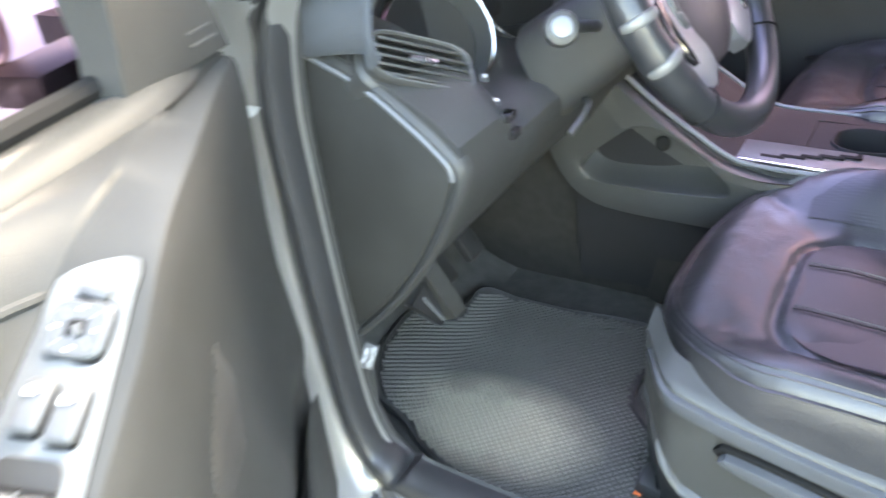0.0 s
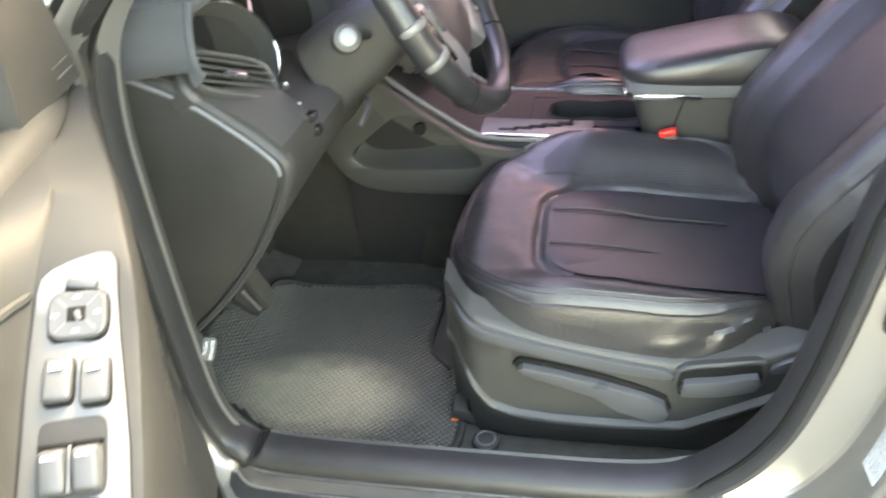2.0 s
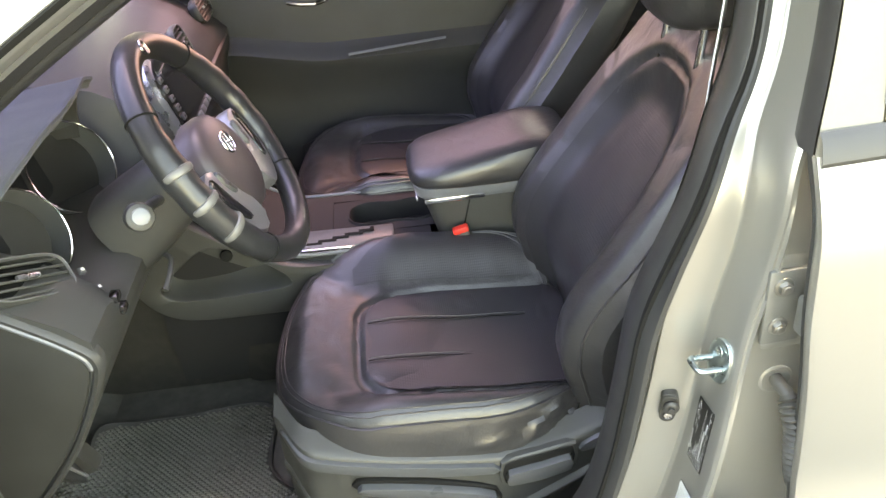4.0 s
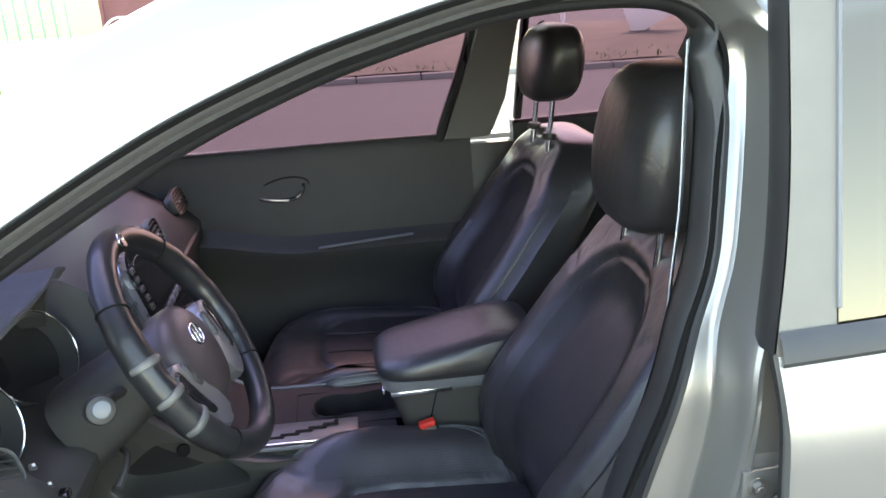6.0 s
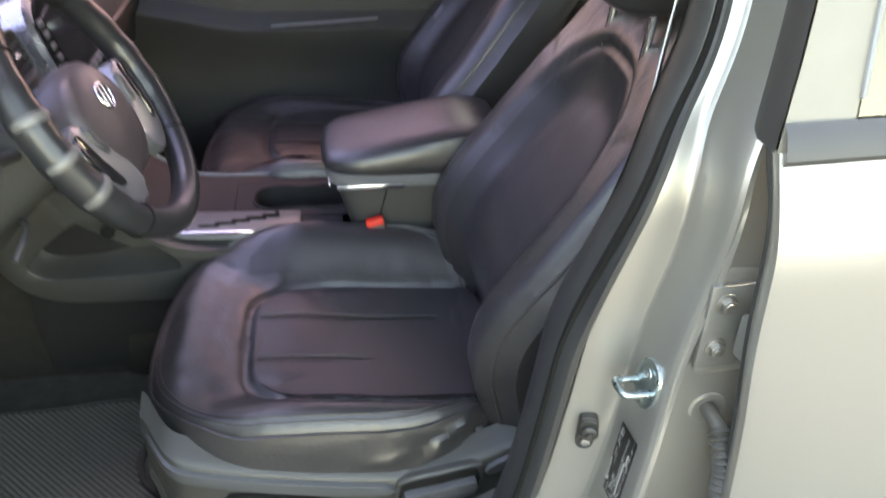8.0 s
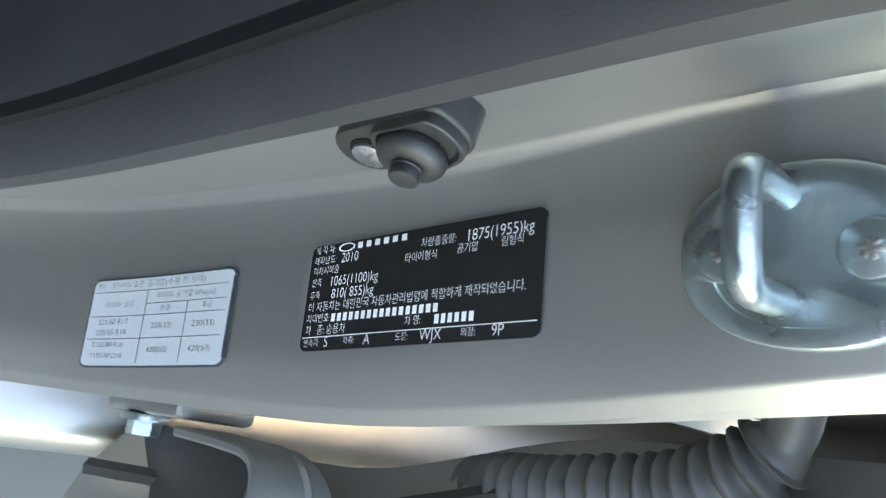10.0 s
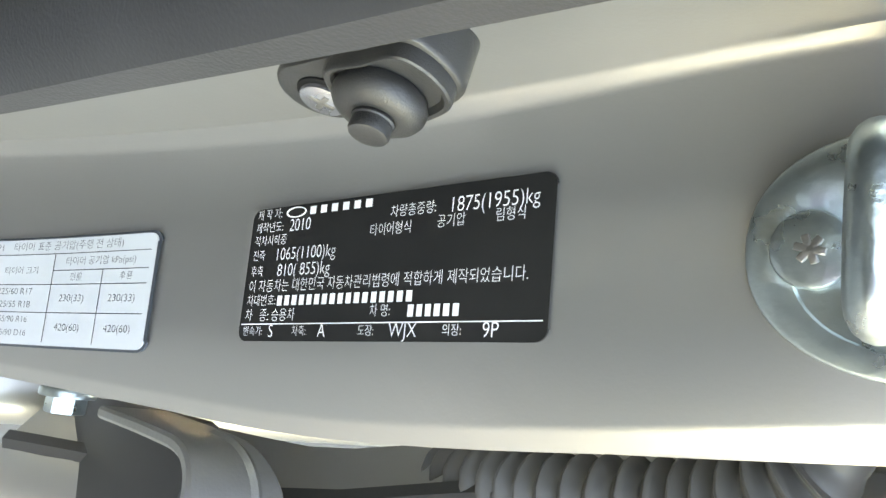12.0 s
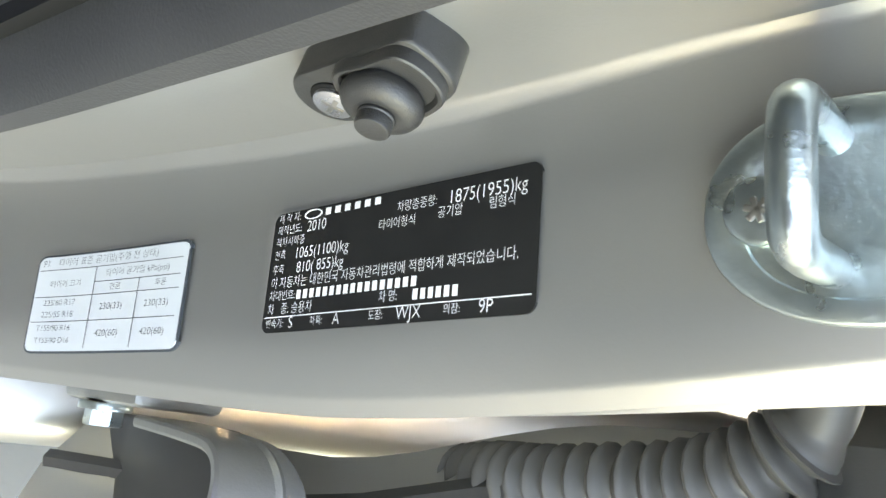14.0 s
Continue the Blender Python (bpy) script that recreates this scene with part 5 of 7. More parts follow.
for yy in (-0.134, 0.120):
    part("edge_trim", tube([(p[0], yy, p[1] + 0.001) for p in lp[6:72]], 0.0042, 6), GREYPLASTIC, con)
# gear gate with chrome side strip
plate = part("gear_plate", box((0.225, 0.078, 0.010), pose(-0.462, -0.086, 0.605, 0, 1.5, 0), 0.004), SWITCHGREY, con, "grey gear selector plate")
px = -0.535
for k, (dx, dy) in enumerate(((0.03, 0.0), (0.03, 0.014), (0.026, 0.002), (0.03, 0.016), (0.024, 0.004))):
    slot = box((dx + 0.008, 0.009, 0.003), pose(px + dx / 2, -0.104 + 0.008 * k, 0.6112, 0, 1.5, 0), 0.0012)
    box((0.009, 0.018, 0.003), pose(px + dx, -0.100 + 0.008 * k, 0.6112, 0, 1.5, 0), 0.0012, slot)
    part("gate_slot", slot, DULLBLACK, plate)
    px += dx
part("chrome_strip", box((0.215, 0.007, 0.006), pose(-0.462, -0.125, 0.608, 0, 1.5, 0), 0.002), CHROME, con, "chrome side strip")
for k in range(4):
    part("gear_mark", box((0.008, 0.004, 0.0015), pose(-0.525 + 0.030 * k, -0.133, 0.6055, 25, 0, 0), 0.0004), PALE, con)
lobes = []
for k in range(72):
    a = 2 * math.pi * k / 72
    lobes.append((-0.346 + 0.098 * math.copysign(abs(math.cos(a)) ** 0.8, math.cos(a)), 0.016 + (0.053 - 0.012 * math.exp(-(math.cos(a) / 0.3) ** 2)) * math.copysign(abs(math.sin(a)) ** 0.7, math.sin(a))))
square = [(-0.350 + 0.132 * max(-1, min(1, 1.5 * math.cos(2 * math.pi * k / 72))), 0.016 + 0.073 * max(-1, min(1, 1.5 * math.sin(2 * math.pi * k / 72)))) for k in range(72)]
rings = [[Vector((x, y, 0.5975)) for x, y in square], [Vector((0.9 * x + 0.1 * u, 0.9 * y + 0.1 * v, 0.5990)) for (x, y), (u, v) in zip(lobes, square)]]
for g, z in ((1.03, 0.6035), (1.0, 0.6035), (0.97, 0.600), (0.95, 0.575), (0.92, 0.556), (0.05, 0.556)):
    rings.append([Vector((-0.346 + (x + 0.346) * g, 0.016 + (y - 0.016) * g, z)) for x, y in lobes])
cup = part("cup_tray", loft(rings, caps=False), CONSOLEBLACK, con, "dark twin cup holder tray")
for cx in (-0.392, -0.300):
    part("cup_well", rod(0.036, 0.004, pose(cx, 0.016, 0.557), segs=40), DULLBLACK, cup)
# knee panel along the console's side, with a pocket and its ledge
edge = [(-0.93, 0.70), (-0.90, 0.60), (-0.865, 0.535), (-0.82, 0.502), (-0.76, 0.490), (-0.66, 0.487), (-0.50, 0.487), (-0.44, 0.50), (-0.44, 0.585), (-0.50, 0.59), (-0.58, 0.605), (-0.646, 0.645), (-0.707, 0.688), (-0.78, 0.745), (-0.86, 0.79)]
side_line = [(p[0], p[1]) for p in spline(edge, 70, closed=True)]
mid = (-0.68, 0.60)
hole = [(p[0], p[1]) for p in spline([(-0.835, 0.578), (-0.81, 0.550), (-0.74, 0.545), (-0.66, 0.547), (-0.580, 0.553), (-0.572, 0.570), (-0.60, 0.60), (-0.639, 0.632), (-0.69, 0.660), (-0.735, 0.660), (-0.785, 0.625)], 90, closed=True)]
hm = (-0.69, 0.59)
turns = sorted((math.atan2(z - hm[1], x - hm[0]), math.hypot(x - hm[0], z - hm[1])) for x, z in hole)


def hole_at(x, z, g, dz=0.0):
    """The pocket's rim in the direction of x and z, scaled by g."""
    a = math.atan2(z - hm[1], x - hm[0])
    r = g * float(np.interp(a, [k[0] for k in turns], [k[1] for k in turns], period=2 * math.pi))
    return hm[0] + r * math.cos(a), hm[1] + r * math.sin(a) + dz


rings = [[Vector((mid[0] + (x - mid[0]) * g, y, mid[1] + (z - mid[1]) * g)) for x, z in side_line] for g, y in ((1.0, -0.10), (1.0, -0.150), (0.985, -0.158), (0.95, -0.160))]
for g, y, dz in ((1.03, -0.160, 0), (1.0, -0.158, 0), (0.98, -0.150, 0.001), (0.94, -0.125, 0.008), (0.90, -0.106, 0.018), (0.80, -0.102, 0.018), (0.05, -0.102, 0.01)):
    rings.append([Vector((hole_at(x, z, g, dz)[0], y, hole_at(x, z, g, dz)[1])) for x, z in side_line])
kp = part("knee_panel", loft(rings), PLASTIC, con, "black knee panel with a storage pocket")
part("socket", rod(0.013, 0.012, aim((-0.70, -0.108, 0.612), (0.2, -1, 0.3)), segs=20, bevel=0.003), DULLBLACK, kp, "small round power socket")
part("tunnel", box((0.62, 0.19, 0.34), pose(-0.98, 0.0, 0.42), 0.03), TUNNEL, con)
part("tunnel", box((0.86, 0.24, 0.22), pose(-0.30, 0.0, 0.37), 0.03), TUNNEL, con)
# arm rest box
arm = thing("armrest", (-0.17, -0.01, 0.58), "black padded centre armrest with a chrome strip", "armrest")
rings = []
for f in range(9):
    z = 0.50 + 0.185 * f / 8
    x0 = -0.235 - 0.048 * (f / 8) ** 1.2
    rings.append([Vector((x, y, z)) for x, y in oval((x0 + 0.02) / 2, -0.012, (0.02 - x0) / 2, 0.098 + 0.004 * f / 8, 40, 7)])
part("box", loft(rings), PLASTIC, arm, "black armrest box")
rings = []
for z, g in ((0.684, 0.97), (0.688, 1.0), (0.700, 1.015), (0.712, 1.02)):
    rings.append([Vector((x, y, z)) for x, y in oval(-0.13, -0.012, 0.165 * g, 0.106 * g, 44, 6)])
part("bezel", loft(rings), GREYPLASTIC, arm)
rings = []
for z, g in ((0.710, 1.0), (0.714, 1.03), (0.722, 1.04), (0.733, 1.02), (0.742, 0.96), (0.747, 0.86), (0.750, 0.6), (0.751, 0.1)):
    rings.append([Vector((x, y, z + 0.04 * smooth_step(-0.3, 0.0, x) * smooth_step(0.710, 0.745, z))) for x, y in oval(-0.13, -0.012, 0.168 * g, 0.108 * g, 44, 4.5)])
part("lid", loft(rings), LEATHER, arm, "padded leather lid")
part("strip", box((0.125, 0.005, 0.010), pose(-0.216, -0.117, 0.686, 0, 0, 0), 0.0018), CHROME, arm, "chrome strip")
part("strip_front", box((0.005, 0.18, 0.010), pose(-0.292, -0.012, 0.686), 0.0018), CHROME, arm)
part("box_seam", tube([(-0.185, -0.113, 0.68), (-0.205, -0.112, 0.60), (-0.212, -0.111, 0.55)], 0.002, 5), DULLBLACK, arm)

# ---- footwell ----
mat_thing = thing("floor_mat", (-0.8, -0.45, 0.262), "dark grey diamond-celled rubber floor mat, dusty in the middle", "floor mat")
OUT = [(-0.565, -0.668), (-0.70, -0.676), (-0.82, -0.678), (-0.92, -0.640), (-0.985, -0.600), (-1.05, -0.580), (-1.10, -0.48), (-1.10, -0.36), (-1.035, -0.335), (-1.02, -0.215), (-0.85, -0.20), (-0.665, -0.195), (-0.650, -0.38), (-0.60, -0.45), (-0.565, -0.47)]


def inside(x, y, poly):
    hit = False
    for i in range(len(poly)):
        (x1, y1), (x2, y2) = poly[i - 1], poly[i]
        if (y1 > y) != (y2 > y) and x < (x2 - x1) * (y - y1) / (y2 - y1) + x1:
            hit = not hit
    return hit


def mat_z(x, y):
    return 0.272 + 0.05 * smooth_step(-0.95, -1.12, x) + 0.03 * smooth_step(-0.62, -0.69, y) * 0.4 + 0.004 * noise.noise((x * 5, y * 5, 2))


fine = [(p[0], p[1]) for p in spline(OUT, 110, closed=True)]
mc = (-0.83, -0.44)
rings = [[Vector((x, y, mat_z(x, y) - 0.012)) for x, y in fine], [Vector((x, y, mat_z(x, y) + 0.004)) for x, y in fine]]
for g in (0.975, 0.96):
    rings.append([Vector((mc[0] + (x - mc[0]) * g, mc[1] + (y - mc[1]) * g, mat_z(x, y) + (0.006 if g > 0.97 else 0.001))) for x, y in fine])
for g in (0.93, 0.9, 0.86, 0.82, 0.76, 0.7, 0.6, 0.5, 0.4, 0.3, 0.2, 0.1, 0.03):
    rings.append([Vector((mc[0] + (x - mc[0]) * g, mc[1] + (y - mc[1]) * g, 0)) for x, y in fine])
    for p in rings[-1]:
        p.z = mat_z(p.x, p.y) - 0.001
part("backing", loft(rings, caps=False), MATBASE, mat_thing, "dark mat with a raised hem")
bm = bmesh.new()
a, b = 0.0125, 0.0085
i = 0
for r in range(90):
    for c in range(60):
        x = -1.11 + c * a + (a / 2 if r % 2 else 0)
        y = -0.69 + r * b * 0.72
        if not inside(mc[0] + (x - mc[0]) / 0.95, mc[1] + (y - mc[1]) / 0.95, fine):
            continue
        z = mat_z(x, y)
        h = 0.0052
        lo = [bm.verts.new((x + dx * a * 0.50, y + dy * b * 0.50, z)) for dx, dy in ((1, 0), (0, 1), (-1, 0), (0, -1))]
        hi = [bm.verts.new((x + dx * a * 0.30, y + dy * b * 0.32, z + h)) for dx, dy in ((1, 0), (0, 1), (-1, 0), (0, -1))]
        for k in range(4):
            bm.faces.new((lo[k], lo[(k + 1) % 4], hi[(k + 1) % 4], hi[k]))
        bm.faces.new(hi)
me = bpy.data.meshes.new("mat_cells")
bm.to_mesh(me)
bm.free()
me.materials.append(EVA)
cells = new("cell_relief", me)
cells.parent = mat_thing
cells.matrix_parent_inverse = Matrix.Translation(-mat_thing.location)
cells["kind"] = "stuff"
part("maker_tag", box((0.012, 0.032, 0.002), pose(-0.572, -0.575, 0.281), 0.0008), ORANGE, mat_thing, "small orange tag")
bolt = thing("rail_bolt", (-0.52, -0.60, 0.262), "black plastic cap on the seat rail's bolt", "bolt cap")
part("cap", rod(0.024, 0.016, pose(-0.512, -0.625, 0.272), segs=24, bevel=0.005), PLASTIC, bolt)
part("cap_ring", tube([(-0.512 + 0.016 * math.cos(2 * math.pi * k / 24), -0.625 + 0.016 * math.sin(2 * math.pi * k / 24), 0.281) for k in range(24)], 0.002, 6, loop=True), GREYPLASTIC, bolt)

pedal = thing("parking_brake_pedal", (-0.93, -0.60, 0.45), "black foot parking brake pedal on a flat arm", "pedal")
part("arm", loft([[Vector((x, y + w * a, z)) + Vector((0.010 * b, 0, 0.004 * b)) for a, b in ((-1, -1), (1, -1), (1, 1), (-1, 1))] for x, y, z, w in ((-0.965, -0.545, 0.62, 0.014), (-0.945, -0.525, 0.555, 0.017), (-0.932, -0.500, 0.485, 0.019), (-0.925, -0.482, 0.437, 0.016))]), PLASTIC, pedal, "grey pedal arm")
pad = part("pad", loft([[Vector((x, y, z)) + Vector((0.006 * b, 0, 0)) for y, z in ((-0.590, 0.525), (-0.545, 0.540), (-0.508, 0.445), (-0.520, 0.436))] for x, b in ((-0.945, 0), (-0.930, 0), (-0.925, -1))]), RUBBER, pedal)
part("rib", tube([(-0.927, -0.560, 0.520), (-0.926, -0.518, 0.450)], 0.003, 6), GREYPLASTIC, pad)
tag = thing("brake_tag", (-0.895, -0.70, 0.53), "black tag with white words beside the parking brake", "tag")
TM = Matrix.Translation((-0.916, -0.722, 0.532)) @ look((0, 0, 0), (-0.5, 0.5, -0.45)).to_3x3().to_4x4() @ pose(0, 0, 0, 0, 0, 58) @ Matrix.Scale(0.72, 4)
bm = box((0.05, 0.03, 0.006), TM, 0.002)
part("body", bm, PLASTIC, tag)


def words(text, size, m, mat, parent, align="LEFT", stretch=1.0, bend=None, name="word"):
    """Flat lettering as a mesh; m places it, or bend maps each point."""
    c = bpy.data.curves.new("word", "FONT")
    c.body, c.size, c.align_x, c.align_y, c.offset = text, size, align, "CENTER", -0.012 * size
    o = new("word_tmp", c)
    bpy.context.view_layer.update()
    me = bpy.data.meshes.new_from_object(o.evaluated_get(bpy.context.evaluated_depsgraph_get()))
    bpy.data.objects.remove(o)
    bm = bmesh.new()
    bm.from_mesh(me)
    bpy.data.meshes.remove(me)
    for v in bm.verts:
        v.co.x *= stretch
        v.co = bend(v.co.x, v.co.y) if bend else m @ v.co
    return part(name, bm, mat, parent, flat=True)


words("PUSH", 0.012, TM @ pose(0, 0.007, 0.0035), WHITE, tag, "CENTER")
words("ON-OFF", 0.011, TM @ pose(0, -0.007, 0.0035), WHITE, tag, "CENTER")
for k, (yy, w) in enumerate(((-0.28, 0.05), (-0.40, 0.09))):
    ped = thing("pedal", (-1.0, yy, 0.45), "black rubber foot pedal under the dashboard", "pedal", "foot pedals")
    part("arm", tube(spline([(-1.12, yy, 0.66), (-1.07, yy, 0.56), (-1.03, yy, 0.46)], 10), 0.009, 8), PLASTIC, ped)
    part("pad", box((0.02, w, 0.07), pose(-1.02, yy, 0.44, 0, -35, 0), 0.006), RUBBER, ped)

# ---- passenger side ----
pd = thing("passenger_door", (-0.4, 0.72, 0.36), "shut black passenger door trim with a chrome pull and tinted window", "car door")


def belt_z(x):
    return 1.042 + 0.03 * smooth_step(-0.1, 0.3, x) * 0.4 - 0.004 * smooth_step(-0.3, -0.8, x)


rings = []
for i in range(41):
    x = -0.98 + 1.02 * i / 40
    zb = belt_z(x)
    ar = 0.765 + 0.05 * smooth_step(-0.45, -0.8, x)
    sweep = 0.10 * smooth_step(-0.35, -0.95, x)
    pts = ((0.735, zb + 0.004), (0.705, zb + 0.004), (0.697, zb - 0.004), (0.692, zb - 0.03), (0.685, 0.95 + 0.2 * sweep), (0.672, 0.90 + sweep * 0.4), (0.664, 0.86 + sweep * 0.3), (0.66, ar + 0.03), (0.640, ar + 0.012), (0.615, ar + 0.006), (0.605, ar - 0.004), (0.61, ar - 0.03), (0.635, ar - 0.07), (0.66, 0.62), (0.65, 0.52), (0.655, 0.42), (0.68, 0.36), (0.735, 0.36))
    rings.append([Vector((x, y, z)) for y, z in pts])
part("trim", loft(rings), DARKTRIM, pd, "black door trim")
part("belt_strip", tube([(-0.95 + 0.05 * k, 0.698, belt_z(-0.95 + 0.05 * k) + 0.004) for k in range(20)], 0.005, 6), RUBBER, pd)
part("armrest_line", tube([(-0.42 + 0.03 * k, 0.606, 0.772 + 0.002 * k) for k in range(10)], 0.004, 6), GREYPLASTIC, pd, "grey armrest edge")
hd = part("handle_cup", tube([(-0.505 + 0.075 * math.cos(2 * math.pi * k / 36), 0.684, 0.928 + 0.034 * math.sin(2 * math.pi * k / 36) + 0.012 * math.cos(2 * math.pi * k / 36)) for k in range(36)], 0.0025, 6, loop=True), DULLBLACK, pd)
part("handle", tube(spline([(-0.568, 0.662, 0.914), (-0.535, 0.655, 0.908), (-0.49, 0.655, 0.905), (-0.462, 0.660, 0.912), (-0.448, 0.664, 0.930), (-0.446, 0.666, 0.948)], 30), 0.0058, 8), CHROME, hd, "chrome door pull")
glass = []
for z in (1.0, 1.1, 1.2, 1.3, 1.40):
    glass.append([Vector((x, 0.715 - flank(z), z)) for x in (-1.0 + 0.45 * smooth_step(1.05, 1.45, z) * 1.2, -0.5, -0.25, 0.03)])
g = part("window", loft(glass, closed=False), TINT, pd, "violet tinted window")
fr = [(-1.02, 0.72, 1.03), (-0.80, 0.69, 1.14), (-0.60, 0.655, 1.26), (-0.36, 0.615, 1.37), (-0.15, 0.60, 1.415), (0.0, 0.60, 1.42), (0.046, 0.61, 1.40), (0.028, 0.64, 1.28), (-0.030, 0.69, 1.10), (-0.050, 0.705, 1.03)]
part("window_frame", tube(spline(fr, 60), 0.014, 8), RUBBER, pd, "black window frame")
bm = bmesh.new()
loft([[Vector((x, 0.725 - flank(z) - d, z)) for x, d in ((x0, 0), (x0, 0.035), ((x0 + x1) / 2, 0.045), (x1, 0.035), (x1, 0))] for z, x0, x1 in ((1.036, -0.037, 0.09), (1.045, -0.034, 0.10), (1.15, -0.002, 0.135), (1.28, 0.038, 0.15), (1.42, 0.072, 0.17), (1.47, 0.08, 0.18))], bm)
part("far_pillar", bm, PILLARTRIM, car, "grey pillar trim")
part("far_pillar_low", box((0.14, 0.05, 0.66), pose(0.102, 0.712, 0.69), 0.015), PLASTIC, car)
pr = thing("far_rear_door", (0.6, 0.72, 0.36), "shut rear door trim on the far side with a tinted window", "car door")
rings = []
for i in range(12):
    x = 0.165 + 0.9 * i / 11
    zb = 1.072 + 0.02 * i / 11
    rings.append([Vector((x, y, z)) for y, z in ((0.735, zb), (0.705, zb), (0.69, zb - 0.02), (0.68, 0.9), (0.66, 0.80), (0.62, 0.77), (0.62, 0.74), (0.66, 0.62), (0.66, 0.40), (0.735, 0.36))])
part("trim", loft(rings), DARKTRIM, pr)
g = part("window", loft([[Vector((x, 0.715 - flank(z), z)) for x in (0.17, 0.5, 1.05)] for z in (1.03, 1.15, 1.3, 1.42)], closed=False), TINT, pr, "violet tinted window")
part("window_frame", tube([(0.18, 0.70, 1.08), (0.185, 0.64, 1.28), (0.19, 0.60, 1.40), (0.3, 0.585, 1.43), (0.7, 0.585, 1.43), (1.05, 0.60, 1.40), (1.1, 0.65, 1.2)], 0.013, 8), RUBBER, pr)
# far side outer frame: roof side, screen pillar and quarter
bm = bmesh.new()
tube(spline([(-1.30, 0.70, 1.0), (-1.0, 0.665, 1.14), (-0.75, 0.635, 1.27), (-0.45, 0.605, 1.40), (-0.2, 0.60, 1.455), (0.3, 0.60, 1.475), (1.2, 0.60, 1.46), (1.8, 0.62, 1.40)], 50), 0.045, 12, bm, squash=0.8)
part("far_roof_side", bm, PILLARTRIM, car)
bm = bmesh.new()
tube(spline([(-1.28, -0.665, 1.03), (-1.0, -0.645, 1.165), (-0.80, -0.625, 1.265)], 20), [0.05] * 20, 12, bm, squash=0.7)
part("screen_pillar", bm, PLASTIC, car)
part("far_quarter", box((0.75, 0.05, 0.5), pose(1.45, 0.66, 1.2, 14, 0, 0), 0.02), PILLARTRIM, car)
part("near_quarter", box((0.75, 0.05, 0.5), pose(1.5, -0.68, 1.2, -14, 0, 0), 0.02), PILLARTRIM, car)
part("near_quarter_low", box((0.85, 0.2, 0.75), pose(1.45, -0.80, 0.70), 0.04), PAINT, car)
part("far_quarter_low", box((0.85, 0.2, 0.75), pose(1.45, 0.80, 0.70), 0.04), PAINT, car)
part("tailgate", box((0.06, 1.25, 0.42), pose(1.78, 0, 1.25, 0, -14, 0), 0.02), TINT, car)
part("far_outer_skin", box((1.95, 0.05, 0.66), pose(0.05, 0.80, 0.70), 0.02), PAINT, car)
far_mirror = thing("far_door_mirror", (-0.85, 0.85, 1.03), "silver passenger side door mirror outside", "door mirror")
rings = []
for k in range(9):
    f = k / 8
    x = -0.93 + 0.10 * f
    r = math.sin(math.pi * (0.12 + 0.42 * f)) ** 0.5
    rings.append([Vector((x, y, z)) for y, z in oval(0.93, 1.11, 0.115 * r, 0.085 * r, 28, 3)])
part("shell", loft(rings), PAINT, far_mirror)
part("glass", box((0.004, 0.19, 0.13), pose(-0.826, 0.93, 1.11, 0, 6, -6), 0.002), MIRROR, far_mirror)
part("foot", box((0.05, 0.12, 0.035), pose(-0.87, 0.79, 1.055), 0.01), PLASTIC, far_mirror)

# ---- driver's door, open ----
dd = thing("driver_door", (-0.92, -0.86, 0.36), "open driver's door with grey-black trim, switch panel and chrome handle", "car door")
DH, DU, DN = Vector((-0.92, -0.86, 0)), Vector((0.2, -0.98, 0)).normalized(), Vector((0.98, 0.2, 0)).normalized()
DM = Matrix.Translation(DH) @ Matrix((DU, DN, Vector((0, 0, 1)))).transposed().to_4x4()


def D(u, n, z):
    return DH + DU * u + DN * n + Vector((0, 0, z))


ARM = spline([(0.0, 1.020), (0.14, 1.016), (0.25, 1.010), (0.31, 0.994), (0.36, 0.962), (0.42, 0.929), (0.48, 0.890), (0.54, 0.855), (0.64, 0.82), (0.78, 0.79), (0.96, 0.775)], 160)


def arm_z(u):
    """The height of the sloping pull that carries the switches."""
    return float(np.interp(u, [p[0] for p in ARM], [p[1] for p in ARM]))


def arm_left(u):
    return 0.030 + 0.082 * smooth_step(0.0, 0.30, u) + 0.010 * smooth_step(0.34, 0.48, u)


EDGE = spline([(0.0, 0.044), (0.10, 0.085), (0.215, 0.139), (0.304, 0.174), (0.352, 0.187), (0.42, 0.199), (0.471, 0.205), (0.60, 0.209), (0.96, 0.205)], 120)


def arm_right(u):
    """The outer edge of the pull."""
    return float(np.interp(u, [p[0] for p in EDGE], [p[1] for p in EDGE]))


def panel_right(u):
    """The edge of the switch panel beside it."""
    return 0.032 + 0.146 * smooth_step(0.0, 0.30, u) + 0.022 * smooth_step(0.30, 0.50, u)


def panel_left_z(u):
    return arm_z(u) + 0.006 * smooth_step(0.1, 0.3, u)


def belt(u):
    return 1.035 + 0.012 * u


def shoulder(u):
    return 0.040 + 0.030 * smooth_step(0.0, 0.16, u)


def trim_n(u, z):
    """How far the upper trim stands out at u and z, between shoulder and pull."""
    z0, z1 = belt(u) - 0.016, panel_left_z(u) + 0.004
    f = min(1, max(0, (z0 - z) / max(0.002, z0 - z1)))
    s = shoulder(u)
    return s + (arm_left(u) - 0.003 - s) * f ** 0.5


def face_n(u, z):
    """The face below the pull, towards the car."""
    return arm_right(u) + 0.003 - 0.016 * smooth_step(0, 0.22, arm_z(u) - 0.012 - z)


